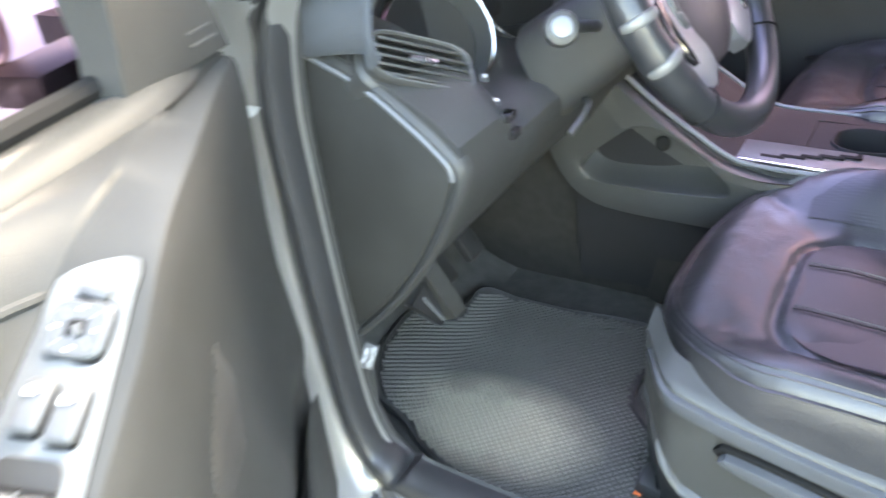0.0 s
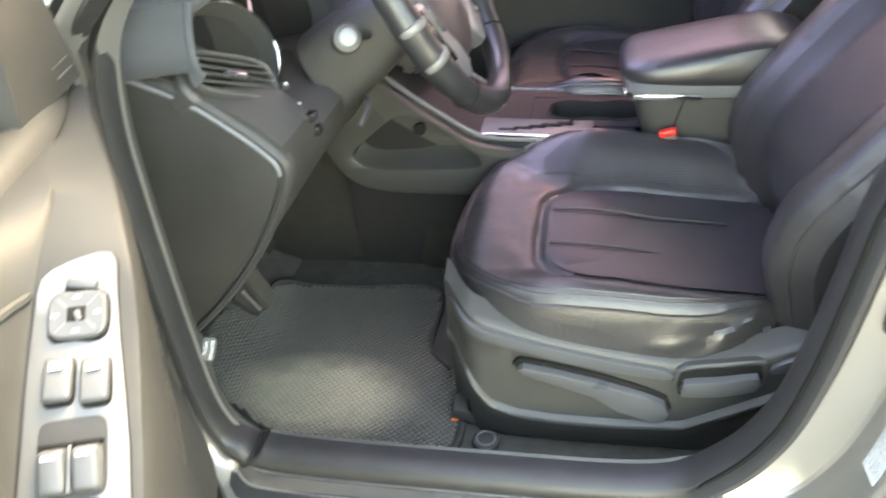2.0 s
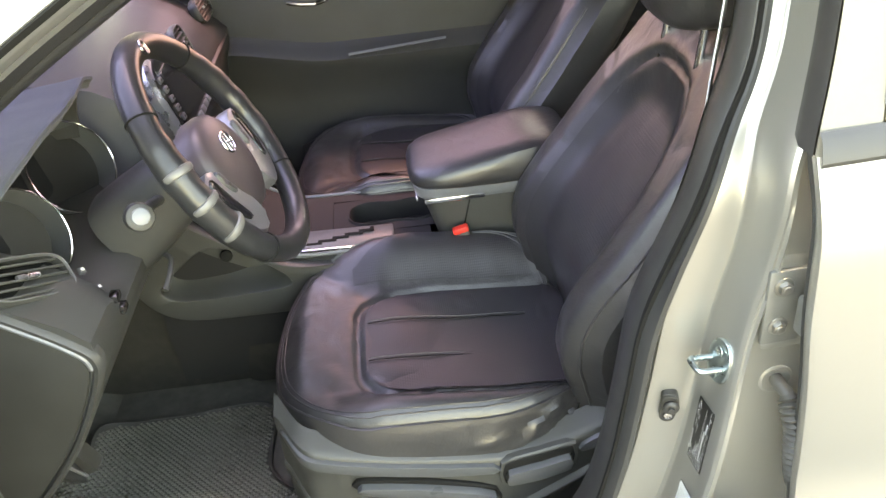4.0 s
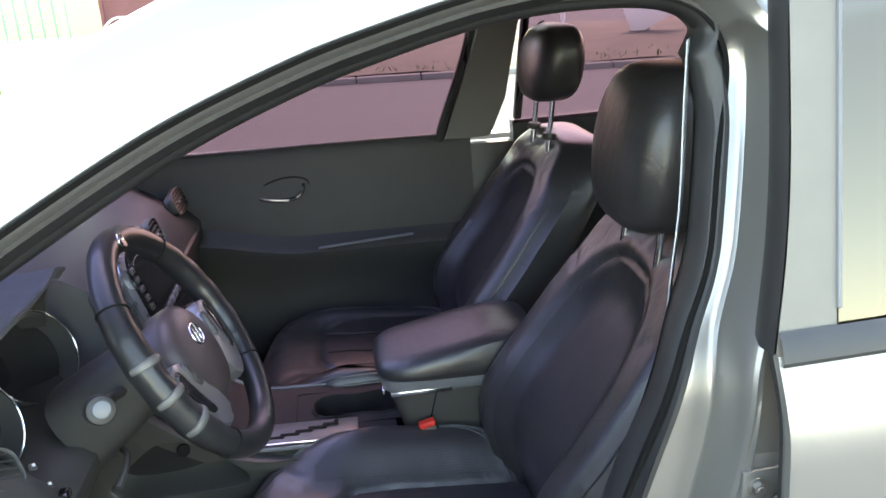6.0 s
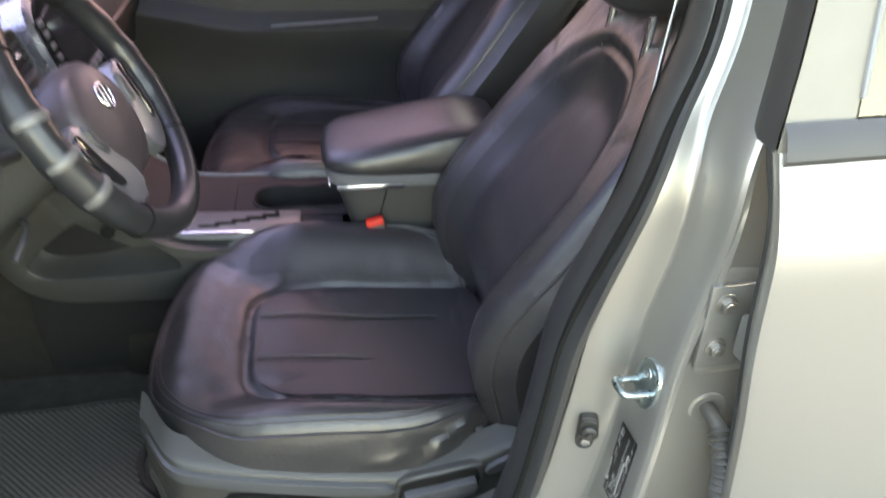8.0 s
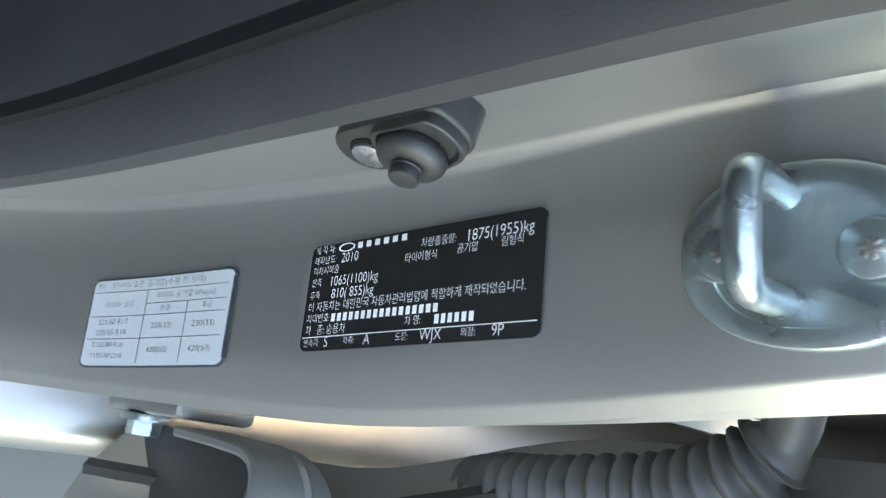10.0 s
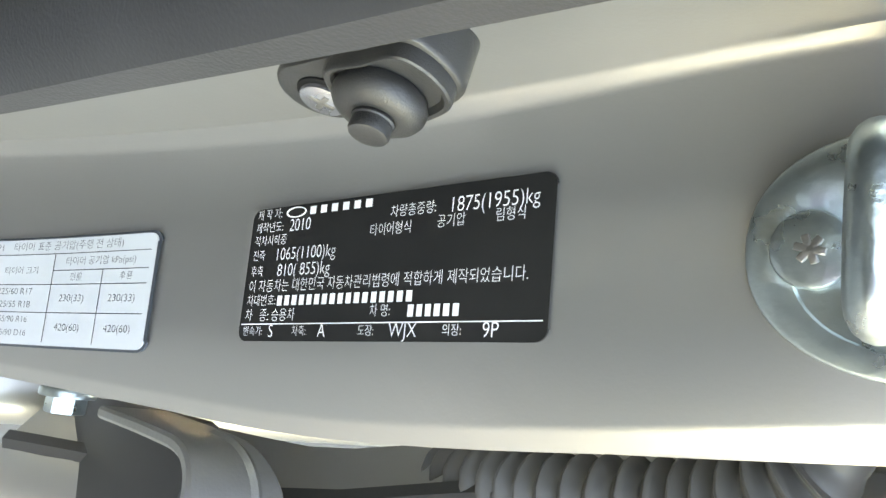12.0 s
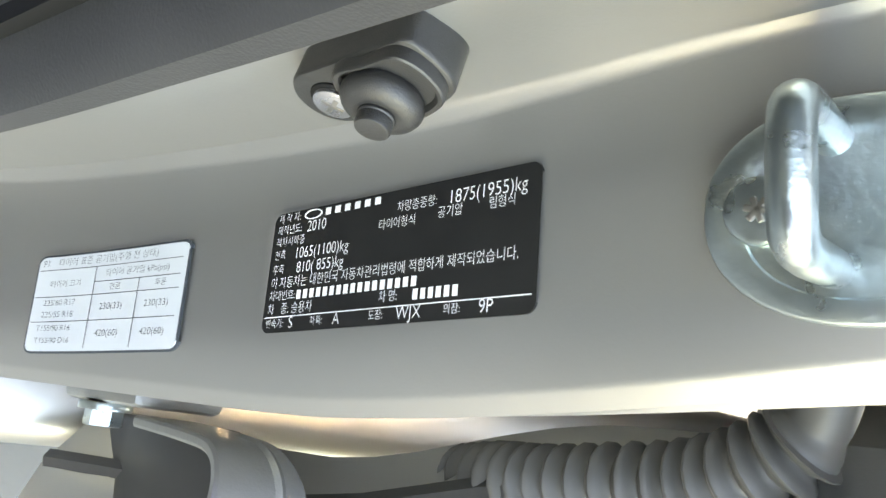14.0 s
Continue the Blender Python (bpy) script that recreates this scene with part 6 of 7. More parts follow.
rings = []
for i in range(61):
    u = 0.02 + 0.93 * i / 60
    zl, zr, nl, nr, zb = panel_left_z(u), arm_z(u), arm_left(u), arm_right(u), belt(u)
    low = smooth_step(0.0, 0.30, u)
    pts = [(0.0, zb - 0.03), (0.022, zb - 0.002), (shoulder(u) - 0.026, zb + 0.001), (shoulder(u) - 0.012, zb - 0.004), (shoulder(u) - 0.005, zb - 0.009)]
    for f in (0, 0.06, 0.15, 0.3, 0.5, 0.7, 0.9, 1.0):
        z = zb - 0.016 + (zl + 0.004 - zb + 0.016) * f
        pts.append((trim_n(u, z), z))
    pts += [(nl, zl), (nr - 0.005, zr), (nr - 0.001, zr - 0.002), (nr + 0.002, zr - 0.010)]
    for d in (0.04, 0.08, 0.12, 0.17, 0.23):
        pts.append((face_n(u, zr - d), zr - d))
    pts += [(0.045 + 0.122 * low, 0.685), (0.04 + 0.105 * low, 0.655), (0.03 + 0.085 * low, 0.62), (0.03 + 0.075 * low, 0.54), (0.034 + 0.075 * low, 0.535), (0.045 + 0.112 * low, 0.602), (0.045 + 0.119 * low, 0.606), (0.045 + 0.124 * low, 0.598), (0.04 + 0.125 * low, 0.45), (0.03 + 0.04 * low, 0.385), (0.0, 0.37)]
    rings.append([D(u, n, z) for n, z in pts])
part("trim", loft(rings), DOORSKIN, dd, "scuffed dark grey door trim")
part("belt_seal", tube([D(0.15 + 0.05 * k, 0.019, belt(0.15 + 0.05 * k) + 0.006) for k in range(17)], 0.010, 8), DULLBLACK, dd)
# soft crease that runs over the handle
crease = spline([(0.322, 0.978), (0.372, 0.986), (0.421, 0.994), (0.449, 0.997), (0.487, 0.996), (0.53, 0.988), (0.60, 0.965), (0.68, 0.93)], 40)
part("trim_crease", tube([D(u, trim_n(u, z) - 0.001, z) for u, z in crease], 0.0042, 8), DOORSKIN, dd)
# speaker grille ridges low on the inner side, in a pointed patch
for k in range(20):
    z = 0.892 - 0.0058 * k
    half = 0.006 + 0.034 * smooth_step(0, 11, k)
    um = 0.272 + 0.022 * smooth_step(0, 20, k)
    part("grille_rib", tube([D(um + half * (j / 3 - 1), face_n(um + half * (j / 3 - 1), z) - 0.0010, z) for j in range(7)], 0.0022, 5), DOORSKIN, dd)

# the switch panel
su0, su1 = 0.312, 0.62


def panel(u, w, h=0.0):
    """A place on the switch panel: u along the door, w across from 0 to 1, h proud."""
    a = D(u, arm_left(u) + 0.002, panel_left_z(u))
    b = D(u, panel_right(u), arm_z(u))
    t = (D(u + 0.02, arm_left(u + 0.02), panel_left_z(u + 0.02)) - D(u, arm_left(u), panel_left_z(u))).normalized()
    nrm = (b - a).cross(t)
    nrm = (nrm if nrm.z > 0 else -nrm).normalized()
    return a.lerp(b, w) + nrm * h


def panel_pose(u, w, h=0.0):
    """A pose on the panel: x across, y towards the hinge, z out."""
    t = (panel(u - 0.01, w) - panel(u + 0.01, w)).normalized()
    x = (panel(u, w + 0.1) - panel(u, w - 0.1)).normalized()
    z = x.cross(t).normalized()
    x = t.cross(z)
    return Matrix.Translation(panel(u, w, h)) @ Matrix((x, t, z)).transposed().to_4x4()


rings = []
for f in (0, 0.004, 0.012, 0.024, 0.04, 0.06, 0.085, 0.11, 0.14, 0.18, 0.25, 0.32, 0.4, 0.5, 0.6, 0.7, 0.8, 0.9, 1.0):
    u = su0 + (su1 - su0) * f
    r = (1 - min(1, f / 0.075)) ** 2
    q = (1 - min(1, f / 0.03)) ** 2
    w0 = 0.02 + 0.62 * r
    w1 = 0.86 + 0.12 * smooth_step(0, 0.45, f) - 0.08 * q
    rings.append([panel(u, w0 + (w1 - w0) * w, h) for w, h in ((0.0, 0.0), (0.0, 0.0024), (0.025, 0.0036), (0.5, 0.0040), (0.975, 0.0036), (1.0, 0.0024), (1.0, 0.0))])
sp = part("switch_panel", loft(rings), SWITCHGREY, dd, "grey switch panel")
part("panel_gap", tube([r[0] for r in reversed(rings)] + [r[6] for r in rings], 0.0011, 5), DULLBLACK, sp)
# fold switch, mirror pad, locks and window switches
part("fold_switch", box((0.022, 0.0075, 0.006), panel_pose(0.334, 0.515, 0.005) @ pose(0, 0, 0, 0, 0, -9), 0.0022), SWITCHDARK, sp, "mirror folding switch")
part("fold_shade", box((0.0235, 0.003, 0.003), panel_pose(0.3375, 0.515, 0.0045) @ pose(0, 0, 0, 0, 0, -9), 0.001), DULLBLACK, sp)
mp = panel_pose(0.354, 0.495, 0.004)
bm = slab(oval(0, 0, 0.0200, 0.0178, 32, 4), 0.0, 0.0058, None, 0.0018)
bm.transform(mp)
pad = part("mirror_pad", bm, SWITCHDARK, sp, "square mirror adjuster")
bm = slab(oval(0, -0.0008, 0.0215, 0.0198, 32, 4), -0.001, 0.0008, None, 0.0003)
bm.transform(mp)
part("pad_gap", bm, DULLBLACK, pad)
part("pad_rocker", box((0.013, 0.011, 0.003), mp @ pose(0, 0, 0.0052), 0.0012), DULLBLACK, pad)
part("rocker_cap", box((0.0035, 0.008, 0.003), mp @ pose(0.0015, -0.0015, 0.0066, 0, 0, 20), 0.001), SWITCHGREY, pad)
for dx, dy in ((0.0145, 0), (-0.0145, 0), (0, 0.0125), (0, -0.0125)):
    part("arrow", box((0.0042, 0.0022, 0.0006), mp @ pose(dx, dy, 0.0059), 0.0), WHITE, pad)
for a in (45, 135, 225, 315):
    part("groove", box((0.009, 0.0007, 0.0006), mp @ pose(0.0145 * math.cos(radians(a)), 0.0125 * math.sin(radians(a)), 0.0057, 0, 0, a), 0.0), GREYPLASTIC, pad)
for w in (0.345, 0.69):
    m = panel_pose(0.3965, w, 0.004)
    bm = slab(oval(0, 0, 0.0108, 0.0182, 28, 5), -0.001, 0.0006, None, 0.0003)
    bm.transform(m)
    part("switch_gap", bm, DULLBLACK, sp)
    k = part("lock_switch", box((0.0192, 0.0332, 0.008), m @ pose(0, 0.0006, 0.0028, -5), 0.0034, seg=3), SWITCHDARK, sp, "door and window lock key")
    part("icon", box((0.0088, 0.0055, 0.0006), m @ pose(0, 0.0085, 0.0078, -5), 0.0), WHITE, k)
# flat plates this dark give the recess's shade; no hollow is cut
WELLSHADE = material("well_shade", (0.020, 0.019, 0.017), 0.5)
for u, w in ((0.4405, 0.485), (0.4840, 0.485)):
    m = panel_pose(u, w, 0.004)
    bm = slab(oval(0, 0, 0.0225, 0.0262, 36, 7), -0.001, 0.0005, None, 0.0003)
    bm.transform(m)
    part("switch_well", bm, WELLSHADE, sp, "flat plate coloured as the shaded recess round the window switches")
    for dx in (-0.0108, 0.0108):
        part("switch_shade", box((0.0196, 0.003, 0.006), m @ pose(dx, 0.0085, 0.0028), 0.001), DULLBLACK, sp)
        k = part("window_switch", box((0.0196, 0.0325, 0.0125), m @ pose(dx, -0.0085, 0.0038, 9), 0.0034, seg=3, taper=0.82), SWITCHDARK, sp, "window switch")
        part("icon", box((0.0085, 0.0028, 0.0006), m @ pose(dx, -0.0005, 0.0117, 9), 0.0), WHITE, k)
    part("switch_divider", box((0.0022, 0.030, 0.0065), m @ pose(0, -0.0075, 0.003), 0.0006), SWITCHGREY, sp)

# inner door handle in its cup, and the lock knob
hx = (-DU + Vector((0, 0, 0.43))).normalized()
hz = DN * 0.93 + Vector((0, 0, 0.36))
hz = (hz - hx * hz.dot(hx)).normalized()
hy = hz.cross(hx)
HM = Matrix.Translation(D(0.512, 0.113, 0.950)) @ Matrix((hx, hy, hz)).transposed().to_4x4()
ring = oval(0, 0, 0.068, 0.026, 44, 2.6)
bez = [[HM @ Vector((x * s, y * s2, h)) for s, s2, h in ((1.14, 1.30, -0.010), (1.11, 1.25, 0.001), (1.05, 1.1, 0.005), (1.0, 1.0, 0.004), (0.97, 0.94, -0.012))] for x, y in ring]
hb = part("handle_bezel", loft(bez, closed=False, loop=True), DOORSKIN, dd, "rounded handle surround")
bm = slab(oval(0, 0, 0.067, 0.0255, 44, 2.6), -0.014, -0.006)
bm.transform(HM)
part("handle_cup", bm, RUBBER, hb)
rings = []
for k in range(21):
    f = k / 20
    x = 0.060 - 0.108 * f
    y = -0.013 + 0.003 * math.sin(math.pi * f)
    w = 0.0055 + 0.002 * math.sin(math.pi * f)
    rings.append([HM @ Vector((x, y + w * a, 0.002 + 0.009 * math.sin(math.pi * f) + b)) for a, b in ((-1, -0.003), (-0.8, 0.003), (0, 0.005), (0.8, 0.003), (1, -0.003), (0, -0.005))])
part("lever", loft(rings), CHROME, hb, "chrome door lever")
part("lock_knob", box((0.022, 0.026, 0.012), HM @ pose(-0.054, 0.002, 0.008, 0, 12, 18), 0.005, seg=3), CHROME, hb, "chrome lock knob")
part("lock_mark", box((0.003, 0.010, 0.004), HM @ pose(-0.0425, 0.006, 0.0125, 0, 12, 18), 0.001), RED, hb, "small red unlocked mark")

# door upper frame, sail panel, glass and outer skin
bm = bmesh.new()
loft([[D(u0, n, z), D(u1, n, z), D(u1, n2, z), D(u0, n2, z)] for u0, u1, z, n, n2 in ((0.02, 0.165, 1.03, 0.01, 0.050), (0.03, 0.155, 1.07, 0.01, 0.050), (0.045, 0.15, 1.12, 0.0, 0.05), (0.09, 0.16, 1.18, -0.01, 0.035))], bm)
part("sail_panel", bm, DOORSKIN, dd, "grey corner trim with a tweeter grille")
bm = bmesh.new()
for k in range(9):
    tube([D(0.035 + 0.006 * j + 0.002 * k, 0.0505 - 0.0012 * k, 1.045 + 0.011 * k) for j in range(7)], 0.0014, 5, bm)
part("tweeter_grille", bm, PLASTIC, dd)
top = spline([(0.03, 1.05), (0.14, 1.15), (0.30, 1.27), (0.46, 1.36), (0.62, 1.415), (0.80, 1.435), (0.90, 1.42), (0.93, 1.36), (0.945, 1.2), (0.94, 1.04)], 60)
part("window_frame", loft([[D(u, n - 0.30 * (z - 1.03) * 0.9, z) + Vector((0, 0, dz)) for n, dz in ((0.045, -0.012), (0.045, 0.03), (-0.02, 0.03), (-0.02, -0.012))] for u, z in ((p[0], p[1]) for p in top)]), PLASTIC, dd, "black window frame")
g = part("window", loft([[D(u, 0.012 - 0.27 * (z - 1.03), z) for u in (0.03 + max(0, z - 1.05) * 1.1, 0.4, 0.7, 0.93)] for z in (0.99, 1.1, 1.2, 1.3, 1.40)], closed=False), TINT, dd, "violet tinted window")
g.visible_shadow = False
rings = []
for i in range(14):
    u = -0.015 + 0.975 * i / 13
    rings.append([D(u, n, z) for n, z in ((0.0, 0.99), (-0.045, 0.99), (-0.066, 0.96), (-0.083, 0.85), (-0.088, 0.7), (-0.078, 0.5), (-0.06, 0.37), (0.0, 0.36))])
part("outer_skin", loft(rings), PAINT, dd, "silver outer panel")
part("edge_seal", tube([D(0.004, 0.014, 0.42 + 0.06 * k) for k in range(10)], 0.007, 8), RUBBER, dd)
for z in (0.52, 0.86):
    part("hinge", box((0.05, 0.03, 0.06), pose(-0.925, -0.845, z, 0, 0, -30), 0.008), PAINT, dd)
mir = thing("door_mirror", (-0.95, -1.05, 1.02), "silver driver's door mirror seen through the window", "door mirror")
rings = []
for k in range(11):
    f = k / 10
    n = -0.215 + 0.10 * f
    r = math.sin(math.pi * (0.10 + 0.42 * f)) ** 0.5
    rings.append([D(u, n, z) + Vector((0, 0, 0.24 * (u - 0.24))) for u, z in oval(0.240, 1.150, 0.135 * r, 0.088 * r, 48, 5)])
part("shell", loft(rings), PAINT, mir, "silver mirror shell")
bm = bmesh.new()
loft([[D(0.240 + (u - 0.240) * s, n, 1.150 + (z - 1.150) * s) + Vector((0, 0, 0.24 * (u - 0.24))) for u, z in oval(0.240, 1.150, 0.122, 0.074, 48, 6)] for n, s in ((-0.120, 1.0), (-0.116, 1.0), (-0.1155, 0.98))], bm)
part("glass", bm, MIRROR, mir, "mirror glass")
part("rim", tube([D(u, -0.113, z) + Vector((0, 0, 0.24 * (u - 0.24))) for u, z in oval(0.240, 1.150, 0.130, 0.083, 64, 5.5)], 0.0065, 6, loop=True), PAINT, mir)
part("foot", box((0.12, 0.07, 0.035), DM @ pose(0.10, -0.07, 1.035), 0.012), PLASTIC, mir)

# ---- door switch and labels on the jamb ----


def jamb_row(z):
    """The place along the opening, on the rear pillar, where the plate face has the height z."""
    best = min((i for i in range(260) if LINE[i].x > -0.25 and LINE[i].y < 1.0), key=lambda i: abs(jamb_point(i, 4.5).z - z))
    a, b = jamb_point(best - 1, 4.5).z, jamb_point(best + 1, 4.5).z
    return best + ((z - jamb_point(best, 4.5).z) / ((b - a) / 2) if abs(b - a) > 1e-6 else 0)


def jamb_at(i, f):
    j = int(math.floor(i))
    return jamb_point(j, f).lerp(jamb_point(j + 1, f), i - j)


def on_jamb(z, y, h):
    """A place on the plate face at height z and side y, raised by h."""
    i = jamb_row(z)
    f = 4.5
    for _ in range(6):
        p, q = jamb_at(i, f), jamb_at(i, f + 0.02)
        f = min(4.98, max(4.02, f + 0.02 * (y - p.y) / ((q.y - p.y) or 1e-6)))
    p = jamb_at(i, f)
    t = jamb_at(i + 0.5, f) - jamb_at(i - 0.5, f)
    s = jamb_at(i, f + 0.02) - p
    nrm = t.cross(s).normalized()
    if nrm.x > 0:
        nrm = -nrm
    return p + nrm * h


def sticker(z0, z1, length, y0, tilt):
    """Maps label metres (x along the writing, y up it) on to the jamb."""
    def bend(x, y, h=0.0012):
        return on_jamb(z0 + (z1 - z0) * x / length, y0 + y + tilt * x / length, h)
    return bend


def sheet(bend, L, H, r, h, inset=0.0, n=16):
    """A thin rounded label laid on the jamb."""
    bm = bmesh.new()
    rings = []
    ends = [r * (1 - math.cos(math.pi / 2 * k / 7)) for k in range(8)]
    xs = [inset + e for e in ends] + [inset + r + (L - 2 * inset - 2 * r) * j / n for j in range(1, n)] + [L - inset - e for e in reversed(ends)]
    for x in xs:
        e = min(x - inset, L - inset - x)
        c = r - math.sqrt(max(0, r * r - (r - min(e, r)) ** 2)) if e < r else 0
        lo, hi = inset + c, H - inset - c
        rings.append([bend(x, lo, h - 0.0008), bend(x, lo, h), bend(x, lo + (hi - lo) * 0.33, h), bend(x, lo + (hi - lo) * 0.67, h), bend(x, hi, h), bend(x, hi, h - 0.0008)])
    return loft(rings, bm, closed=False)


def bar(bend, x0, x1, y, t, h):
    bm = bmesh.new()
    loft([[bend(x0 + (x1 - x0) * k / 6, y - t / 2, h), bend(x0 + (x1 - x0) * k / 6, y + t / 2, h)] for k in range(7)], bm, closed=False)
    return bm


PL, PH = 0.0925, 0.0385
plate_bend = sticker(0.6345, 0.733, PL, -0.8490, 0.008)
plate = thing("rating_plate", (0.03, -0.826, 0.63), "black maker's rating plate with white printed lines on the jamb", "plate")
base = part("sheet", sheet(plate_bend, PL, PH, 0.003, 0.0010), LABELBLACK, plate)


def line(text, x, y, size, parent, bend, ink, stretch=0.78):
    words(text, size, None, ink, parent, "LEFT", stretch, lambda a, b: bend(x + a, y + b, 0.0014))


def bars(x, y, count, w, t, parent, bend, ink, gap=0.35):
    for k in range(count):
        part("bar", bar(bend, x + k * w * (1 + gap), x + k * w * (1 + gap) + w, y, t, 0.0014), ink, parent, flat=True)


for text, x, v, size in (("제 작 자:", 0.002, 0.055, 0.0034), ("제작년도:", 0.002, 0.155, 0.0034), ("2010", 0.0145, 0.155, 0.0050), ("적차시하중", 0.002, 0.255, 0.0034),
                         ("전축", 0.002, 0.365, 0.0034), ("1065(1100)kg", 0.0105, 0.365, 0.0050), ("후축", 0.002, 0.485, 0.0034), ("810( 855)kg", 0.012, 0.485, 0.0050),
                         ("이 자동차는 대한민국 자동차관리법령에 적합하게 제작되었습니다.", 0.002, 0.600, 0.0040), ("차대번호:", 0.002, 0.705, 0.0036), ("차   종: 승용차", 0.002, 0.815, 0.0040), ("차 명:", 0.045, 0.800, 0.0036),
                         ("변속기:", 0.002, 0.930, 0.0032), ("S", 0.0115, 0.930, 0.0052), ("차축:", 0.020, 0.930, 0.0032), ("A", 0.029, 0.930, 0.0052), ("도장:", 0.042, 0.930, 0.0032), ("WJX", 0.0515, 0.930, 0.0052), ("의장:", 0.0665, 0.930, 0.0032), ("9P", 0.0770, 0.930, 0.0052),
                         ("차량총중량:", 0.0485, 0.140, 0.0036), ("1875(1955)kg", 0.0655, 0.140, 0.0054), ("타이어형식", 0.0425, 0.255, 0.0036), ("공기압", 0.0625, 0.240, 0.0036), ("림형식", 0.078, 0.235, 0.0036)):
    line(text, x, PH * (1 - v), size, base, plate_bend, WHITE)
part("oval_mark", tube([plate_bend(0.0165 + 0.0034 * math.cos(2 * math.pi * k / 24), PH * 0.945 + 0.0014 * math.sin(2 * math.pi * k / 24), 0.0014) for k in range(24)], 0.00022, 4, loop=True), WHITE, base)
bars(0.0215, PH * 0.945, 6, 0.0021, 0.0022, base, plate_bend, WHITE, 0.8)
bars(0.0135, PH * 0.295, 17, 0.0017, 0.0028, base, plate_bend, WHITE, 0.55)
bars(0.0565, PH * 0.200, 6, 0.0016, 0.0030, base, plate_bend, WHITE, 0.55)
part("rule", bar(plate_bend, 0.001, PL - 0.001, PH * 0.125, 0.0003, 0.0014), WHITE, base, flat=True)

TL, TH = 0.064, 0.040
tyre_bend = sticker(0.503, 0.594, TL, -0.8625, 0.006)
tyre = thing("tyre_label", (0.0, -0.838, 0.527), "white tyre pressure sticker with a dark printed table on the jamb", "sticker")
part("backing", sheet(tyre_bend, TL, TH, 0.0035, 0.0010), INK, tyre)
base = part("sheet", sheet(tyre_bend, TL, TH, 0.0028, 0.0014, 0.0009), LABELWHITE, tyre)


def tyre_up(x, y, h=0.0):
    return tyre_bend(x, y, h + 0.0006)


for y in (0.0335, 0.0275, 0.0225, 0.0125):
    x0 = 0.0022 if y in (0.0335, 0.0225, 0.0125) else 0.0265
    part("rule", bar(tyre_up, x0, TL - 0.0022, y, 0.0003, 0.0014), INK, base, flat=True)
for x in (0.0265, 0.0455):
    bm = bmesh.new()
    loft([[tyre_up(x, 0.002 + (0.0315 if x < 0.03 else 0.0255) * k / 5, 0.0014), tyre_up(x + 0.0003, 0.002 + (0.0315 if x < 0.03 else 0.0255) * k / 5, 0.0014)] for k in range(6)], bm, closed=False)
    part("rule", bm, INK, base, flat=True)
for text, x, y, size in (("P1", 0.003, 0.0362, 0.0038), ("타이어 표준 공기압(주행 전 상태)", 0.0095, 0.0362, 0.0036), ("타이어 크기", 0.0075, 0.0275, 0.0032), ("타이어 공기압 kPa(psi)", 0.031, 0.0305, 0.0033),
                         ("전륜", 0.0335, 0.0250, 0.0030), ("후륜", 0.0520, 0.0250, 0.0030), ("225/60 R17", 0.0060, 0.0200, 0.0034), ("225/55 R18", 0.0060, 0.0153, 0.0034), ("T155/90 R16", 0.0050, 0.0099, 0.0032), ("T155/90 D16", 0.0050, 0.0050, 0.0032),
                         ("230(33)", 0.0305, 0.0176, 0.0036), ("230(33)", 0.0490, 0.0176, 0.0036), ("420(60)", 0.0305, 0.0074, 0.0036), ("420(60)", 0.0490, 0.0074, 0.0036)):
    line(text, x, y, size, base, tyre_up, INK, 0.86)

# courtesy light switch with its rubber cap and screw
ds = thing("door_switch", (0.0, -0.79, 0.68), "black rubber-capped courtesy light switch screwed to the jamb", "switch")


def inner_face(z):
    i = jamb_row(z)
    p = jamb_at(i, 2.0)
    t = (jamb_at(i + 0.7, 2.0) - jamb_at(i - 0.7, 2.0)).normalized()
    s = (jamb_at(i, 3.0) - jamb_at(i, 1.9) + Vector((0, -0.0052, 0))).normalized()
    n = t.cross(s).normalized()
    if n.x > 0:
        n = -n
    return Matrix.Translation(p) @ Matrix((t if t.z > 0 else -t, n.cross(t if t.z > 0 else -t), n)).transposed().to_4x4()


FM = Matrix.Translation((0.0015, -0.0075, 0)) @ inner_face(0.700) @ pose(0, -0.001, 0.0005) @ Matrix.Scale(0.87, 4)
base_line = [(-0.0150 + 0.0115 * math.cos(a), -0.0020 + 0.0115 * math.sin(a)) for a in (math.pi * (0.55 + 0.9 * k / 18) for k in range(19))]
base_line += [(p[0], p[1]) for p in spline([(-0.004, -0.0148), (0.008, -0.0158), (0.018, -0.0140), (0.0255, -0.0105), (0.0285, -0.004), (0.0275, 0.006), (0.0235, 0.0118), (0.010, 0.0112)], 30)]
bm = bmesh.new()
mid = (0.004, -0.0015)
loft([[Vector((mid[0] + (x - mid[0]) * g, mid[1] + (y - mid[1]) * g, h)) for x, y in base_line] for g, h in ((1.02, -0.014), (1.02, 0.0016), (1.0, 0.0026), (0.97, 0.0030), (0.05, 0.0030))], bm)
bm.transform(FM)
part("flange", bm, SWITCHRUBBER, ds, "black rubber flange, dusty and worn at its edges")
hood_line = [(p[0], p[1]) for p in spline([(-0.002, 0.0095), (0.010, 0.0105), (0.0215, 0.0110), (0.0262, 0.0055), (0.0272, -0.003), (0.0245, -0.0095), (0.017, -0.0130), (0.008, -0.0145), (-0.003, -0.0120), (-0.0062, -0.002)], 60, closed=True)]
hm2 = (0.011, -0.001)
bm = bmesh.new()
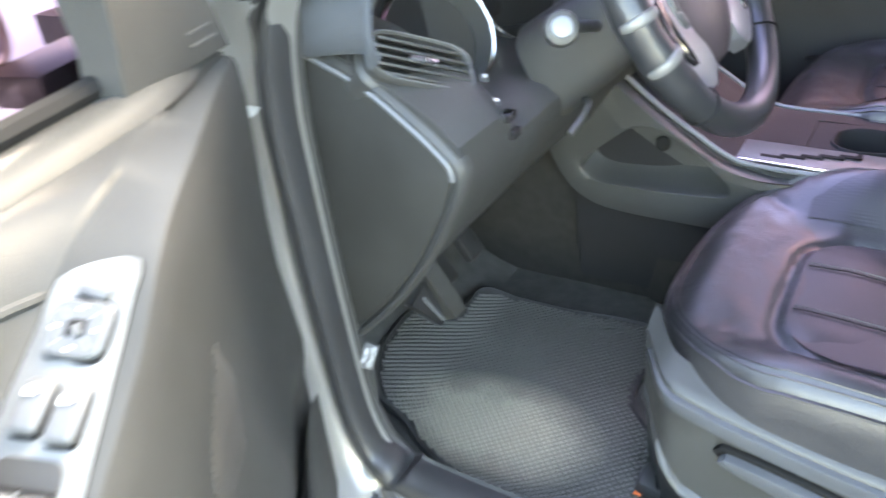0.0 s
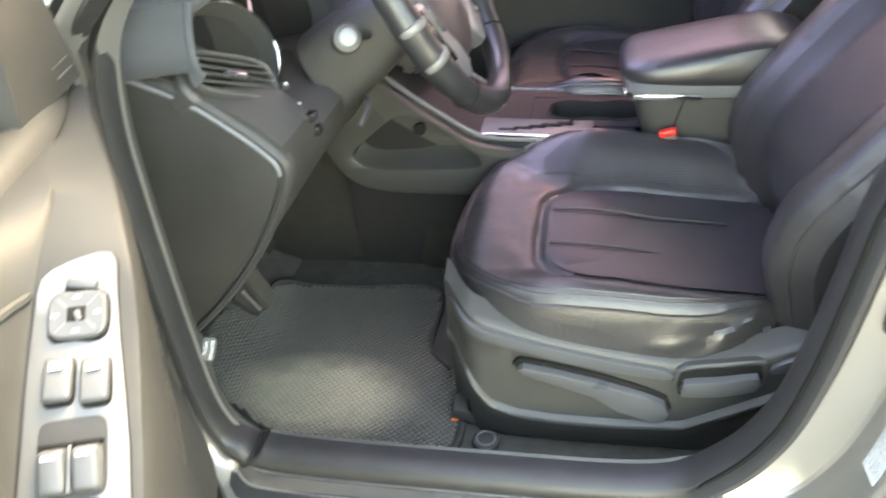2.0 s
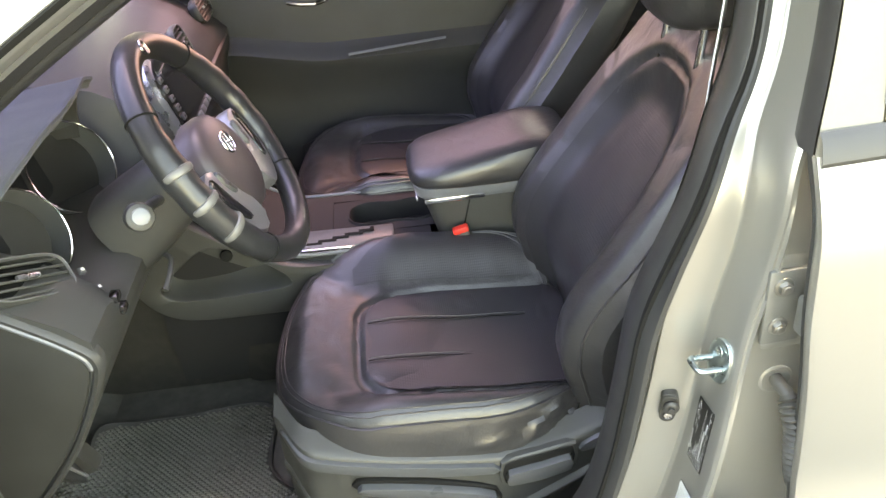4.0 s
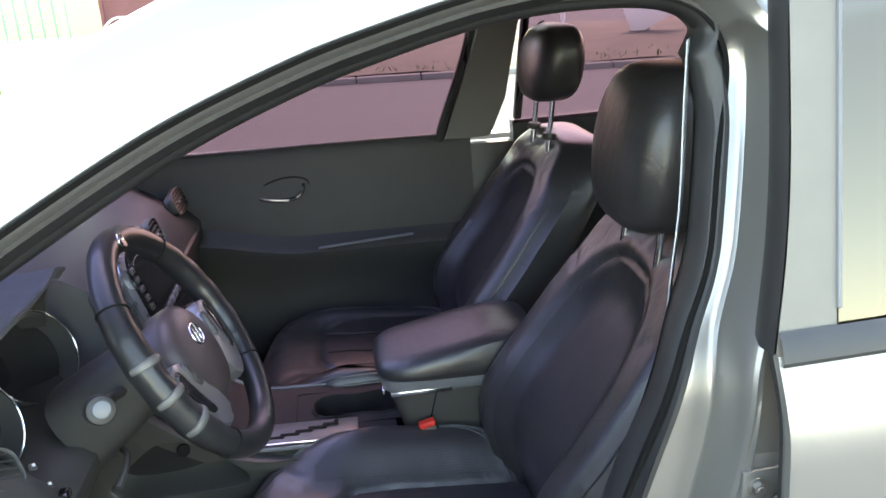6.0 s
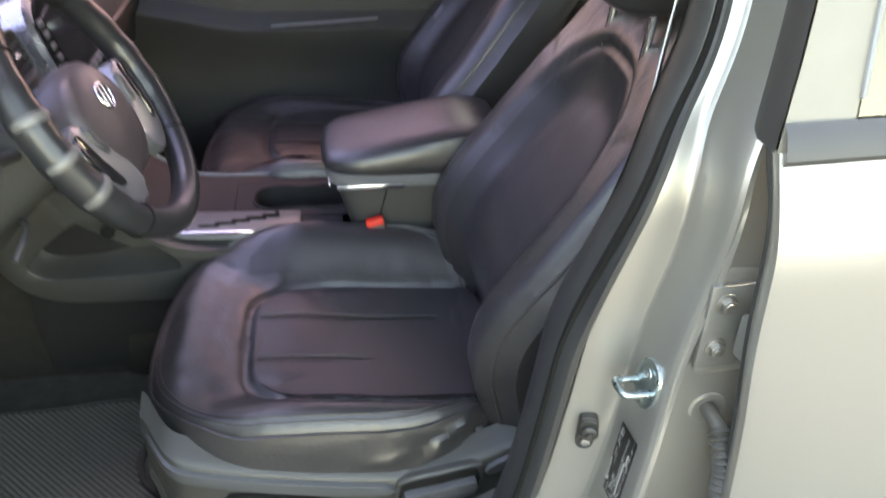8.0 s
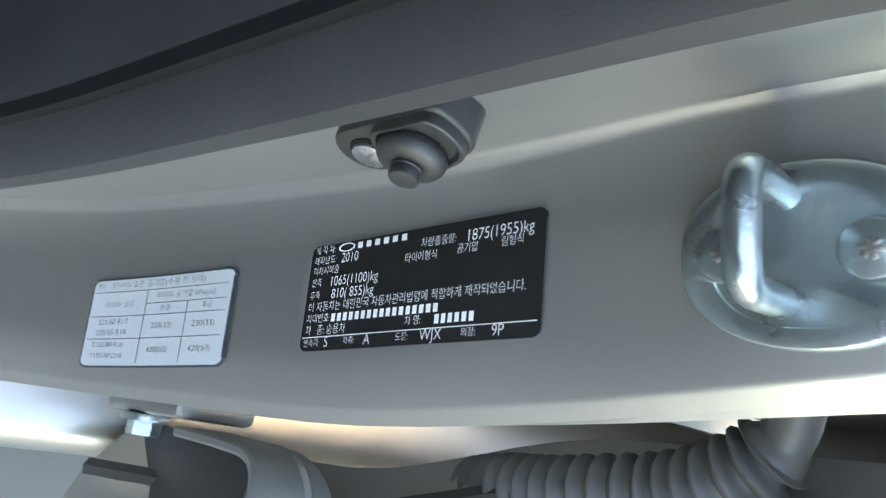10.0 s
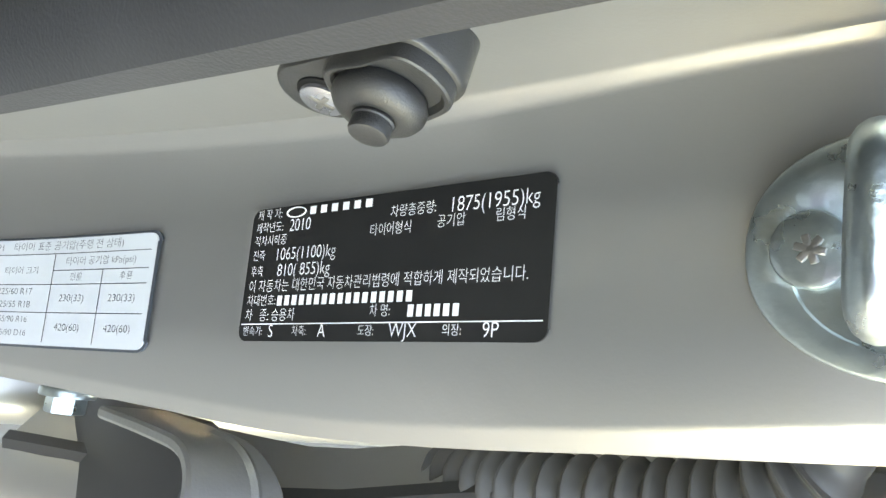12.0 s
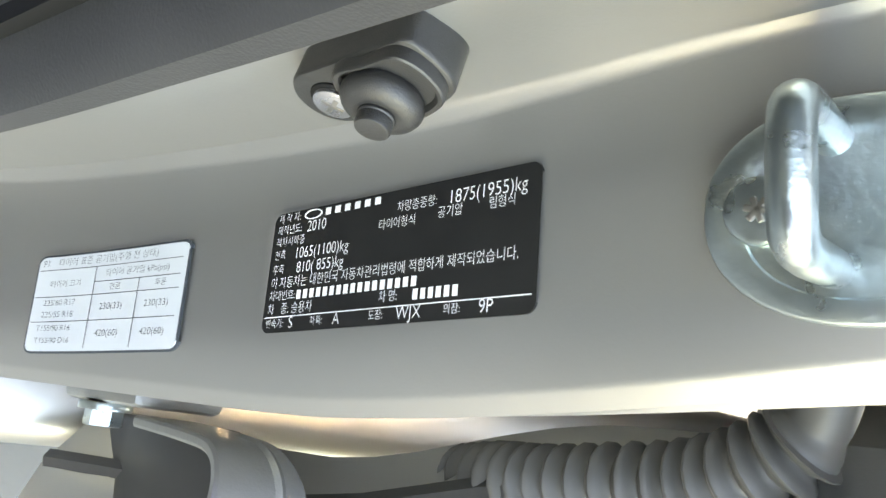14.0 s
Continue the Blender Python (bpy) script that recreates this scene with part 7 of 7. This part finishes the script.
loft([[Vector((hm2[0] + (x - hm2[0]) * g, hm2[1] + (y - hm2[1]) * g, h)) for x, y in hood_line] for g, h in ((1.0, 0.002), (1.0, 0.0058), (0.985, 0.0068), (0.95, 0.0072), (0.88, 0.0070), (0.80, 0.0052), (0.7, 0.0048), (0.05, 0.0048))], bm)
bm.transform(FM)
part("hood", bm, SWITCHRUBBER, ds, "raised rubber rim behind the plunger")
DC = (0.0062, -0.0040)
bm = bmesh.new()
loft([[Vector((DC[0] + r * math.cos(2 * math.pi * k / 40), DC[1] + r * math.sin(2 * math.pi * k / 40), h)) for k in range(40)] for r, h in ((0.0105, 0.0035), (0.0118, 0.0050), (0.0125, 0.0068), (0.0123, 0.0084), (0.0113, 0.0100), (0.0096, 0.0112), (0.0074, 0.0119), (0.0060, 0.0121), (0.0054, 0.0118))], bm)
bm.transform(FM)
part("plunger", bm, SWITCHRUBBER, ds, "rounded rubber plunger cap")
bm = bmesh.new()
loft([[Vector((DC[0] + r * math.cos(2 * math.pi * k / 32), DC[1] + r * math.sin(2 * math.pi * k / 32), h)) for k in range(32)] for r, h in ((0.0050, 0.0112), (0.0056, 0.0124), (0.0056, 0.0128), (0.0052, 0.0132), (0.0054, 0.0160), (0.0050, 0.0168), (0.0042, 0.0170), (0.0005, 0.0168))], bm)
bm.transform(FM)
part("plunger_tip", bm, SWITCHRUBBER, ds)
SQ = FM @ pose(-0.0135, -0.0030, 0.0)
part("screw_well", rod(0.0078, 0.0022, SQ @ pose(0, 0, 0.0026), segs=32, bevel=0.0006), DULLBLACK, ds)
sc = part("screw", rod(0.0066, 0.0026, SQ @ pose(0, 0, 0.0042), segs=32, bevel=0.0010), SATIN, ds, "cross-head screw")
bm = bmesh.new()
box((0.0072, 0.0016, 0.0012), SQ @ pose(0, 0, 0.0053, 0, 0, 28), 0.0002, bm)
box((0.0016, 0.0072, 0.0012), SQ @ pose(0, 0, 0.0053, 0, 0, 28), 0.0002, bm)
part("cross_slot", bm, BOLT, sc)

# door striker on the pillar
striker = thing("door_striker", (0.05, -0.83, 0.775), "zinc-plated door striker loop on a rounded base plate", "striker")
SC = on_jamb(0.8015, -0.826, 0.002)
SX0 = (SC - on_jamb(0.8015, -0.826, 0.0)).normalized()
SZ0 = on_jamb(0.82, -0.826, 0.0) - on_jamb(0.775, -0.826, 0.0)
SZ0 = (SZ0 - SX0 * SZ0.dot(SX0)).normalized()
# local axes: x out of the plate, y outboard, z up the pillar
SM = Matrix.Translation(SC) @ Matrix((SX0, SZ0.cross(SX0), SZ0)).transposed().to_4x4()
tmp = bmesh.new()
loft([[Vector((h, y * s, z * s)) for y, z in oval(-0.0058, 0.003, 0.0225, 0.0300, 56, 2.2)] for h, s in ((-0.004, 1), (0.0016, 1.0), (0.0026, 0.985), (0.0030, 0.95), (0.0030, 0.70), (0.0026, 0.68), (0.0026, 0.05))], tmp)
tmp.transform(SM)
part("base_plate", tmp, ZINC, striker)
loop = spline([(0.002, -0.017, 0.0), (0.016, -0.017, 0.0), (0.026, -0.0168, 0.0), (0.0315, -0.0150, 0.0), (0.0335, -0.0105, 0.0), (0.034, 0.0, 0.0), (0.0335, 0.0105, 0.0), (0.0315, 0.0150, 0.0), (0.026, 0.0168, 0.0), (0.016, 0.017, 0.0), (0.002, 0.017, 0.0)], 60)
tmp = tube([Vector((p[0], p[1] * 0.76 - 0.0072, p[2] - 0.002)) for p in loop], 0.0040, 16)
tmp.transform(SM)
part("loop", tmp, ZINC, striker)
for z in (0.017, -0.015):
    tmp = rod(0.0072, 0.003, pose(0.0045, -0.006, z, 0, 90, 0), segs=20, bevel=0.0012)
    tmp.transform(SM)
    s = part("screw", tmp, ZINC, striker)
    tmp = bmesh.new()
    for a in (0, 60, 120):
        box((0.0014, 0.0055, 0.0015), pose(0.0058, -0.006, z, a + 20, 0, 0), 0.0003, tmp)
    tmp.transform(SM)
    part("socket", tmp, BOLT, s)
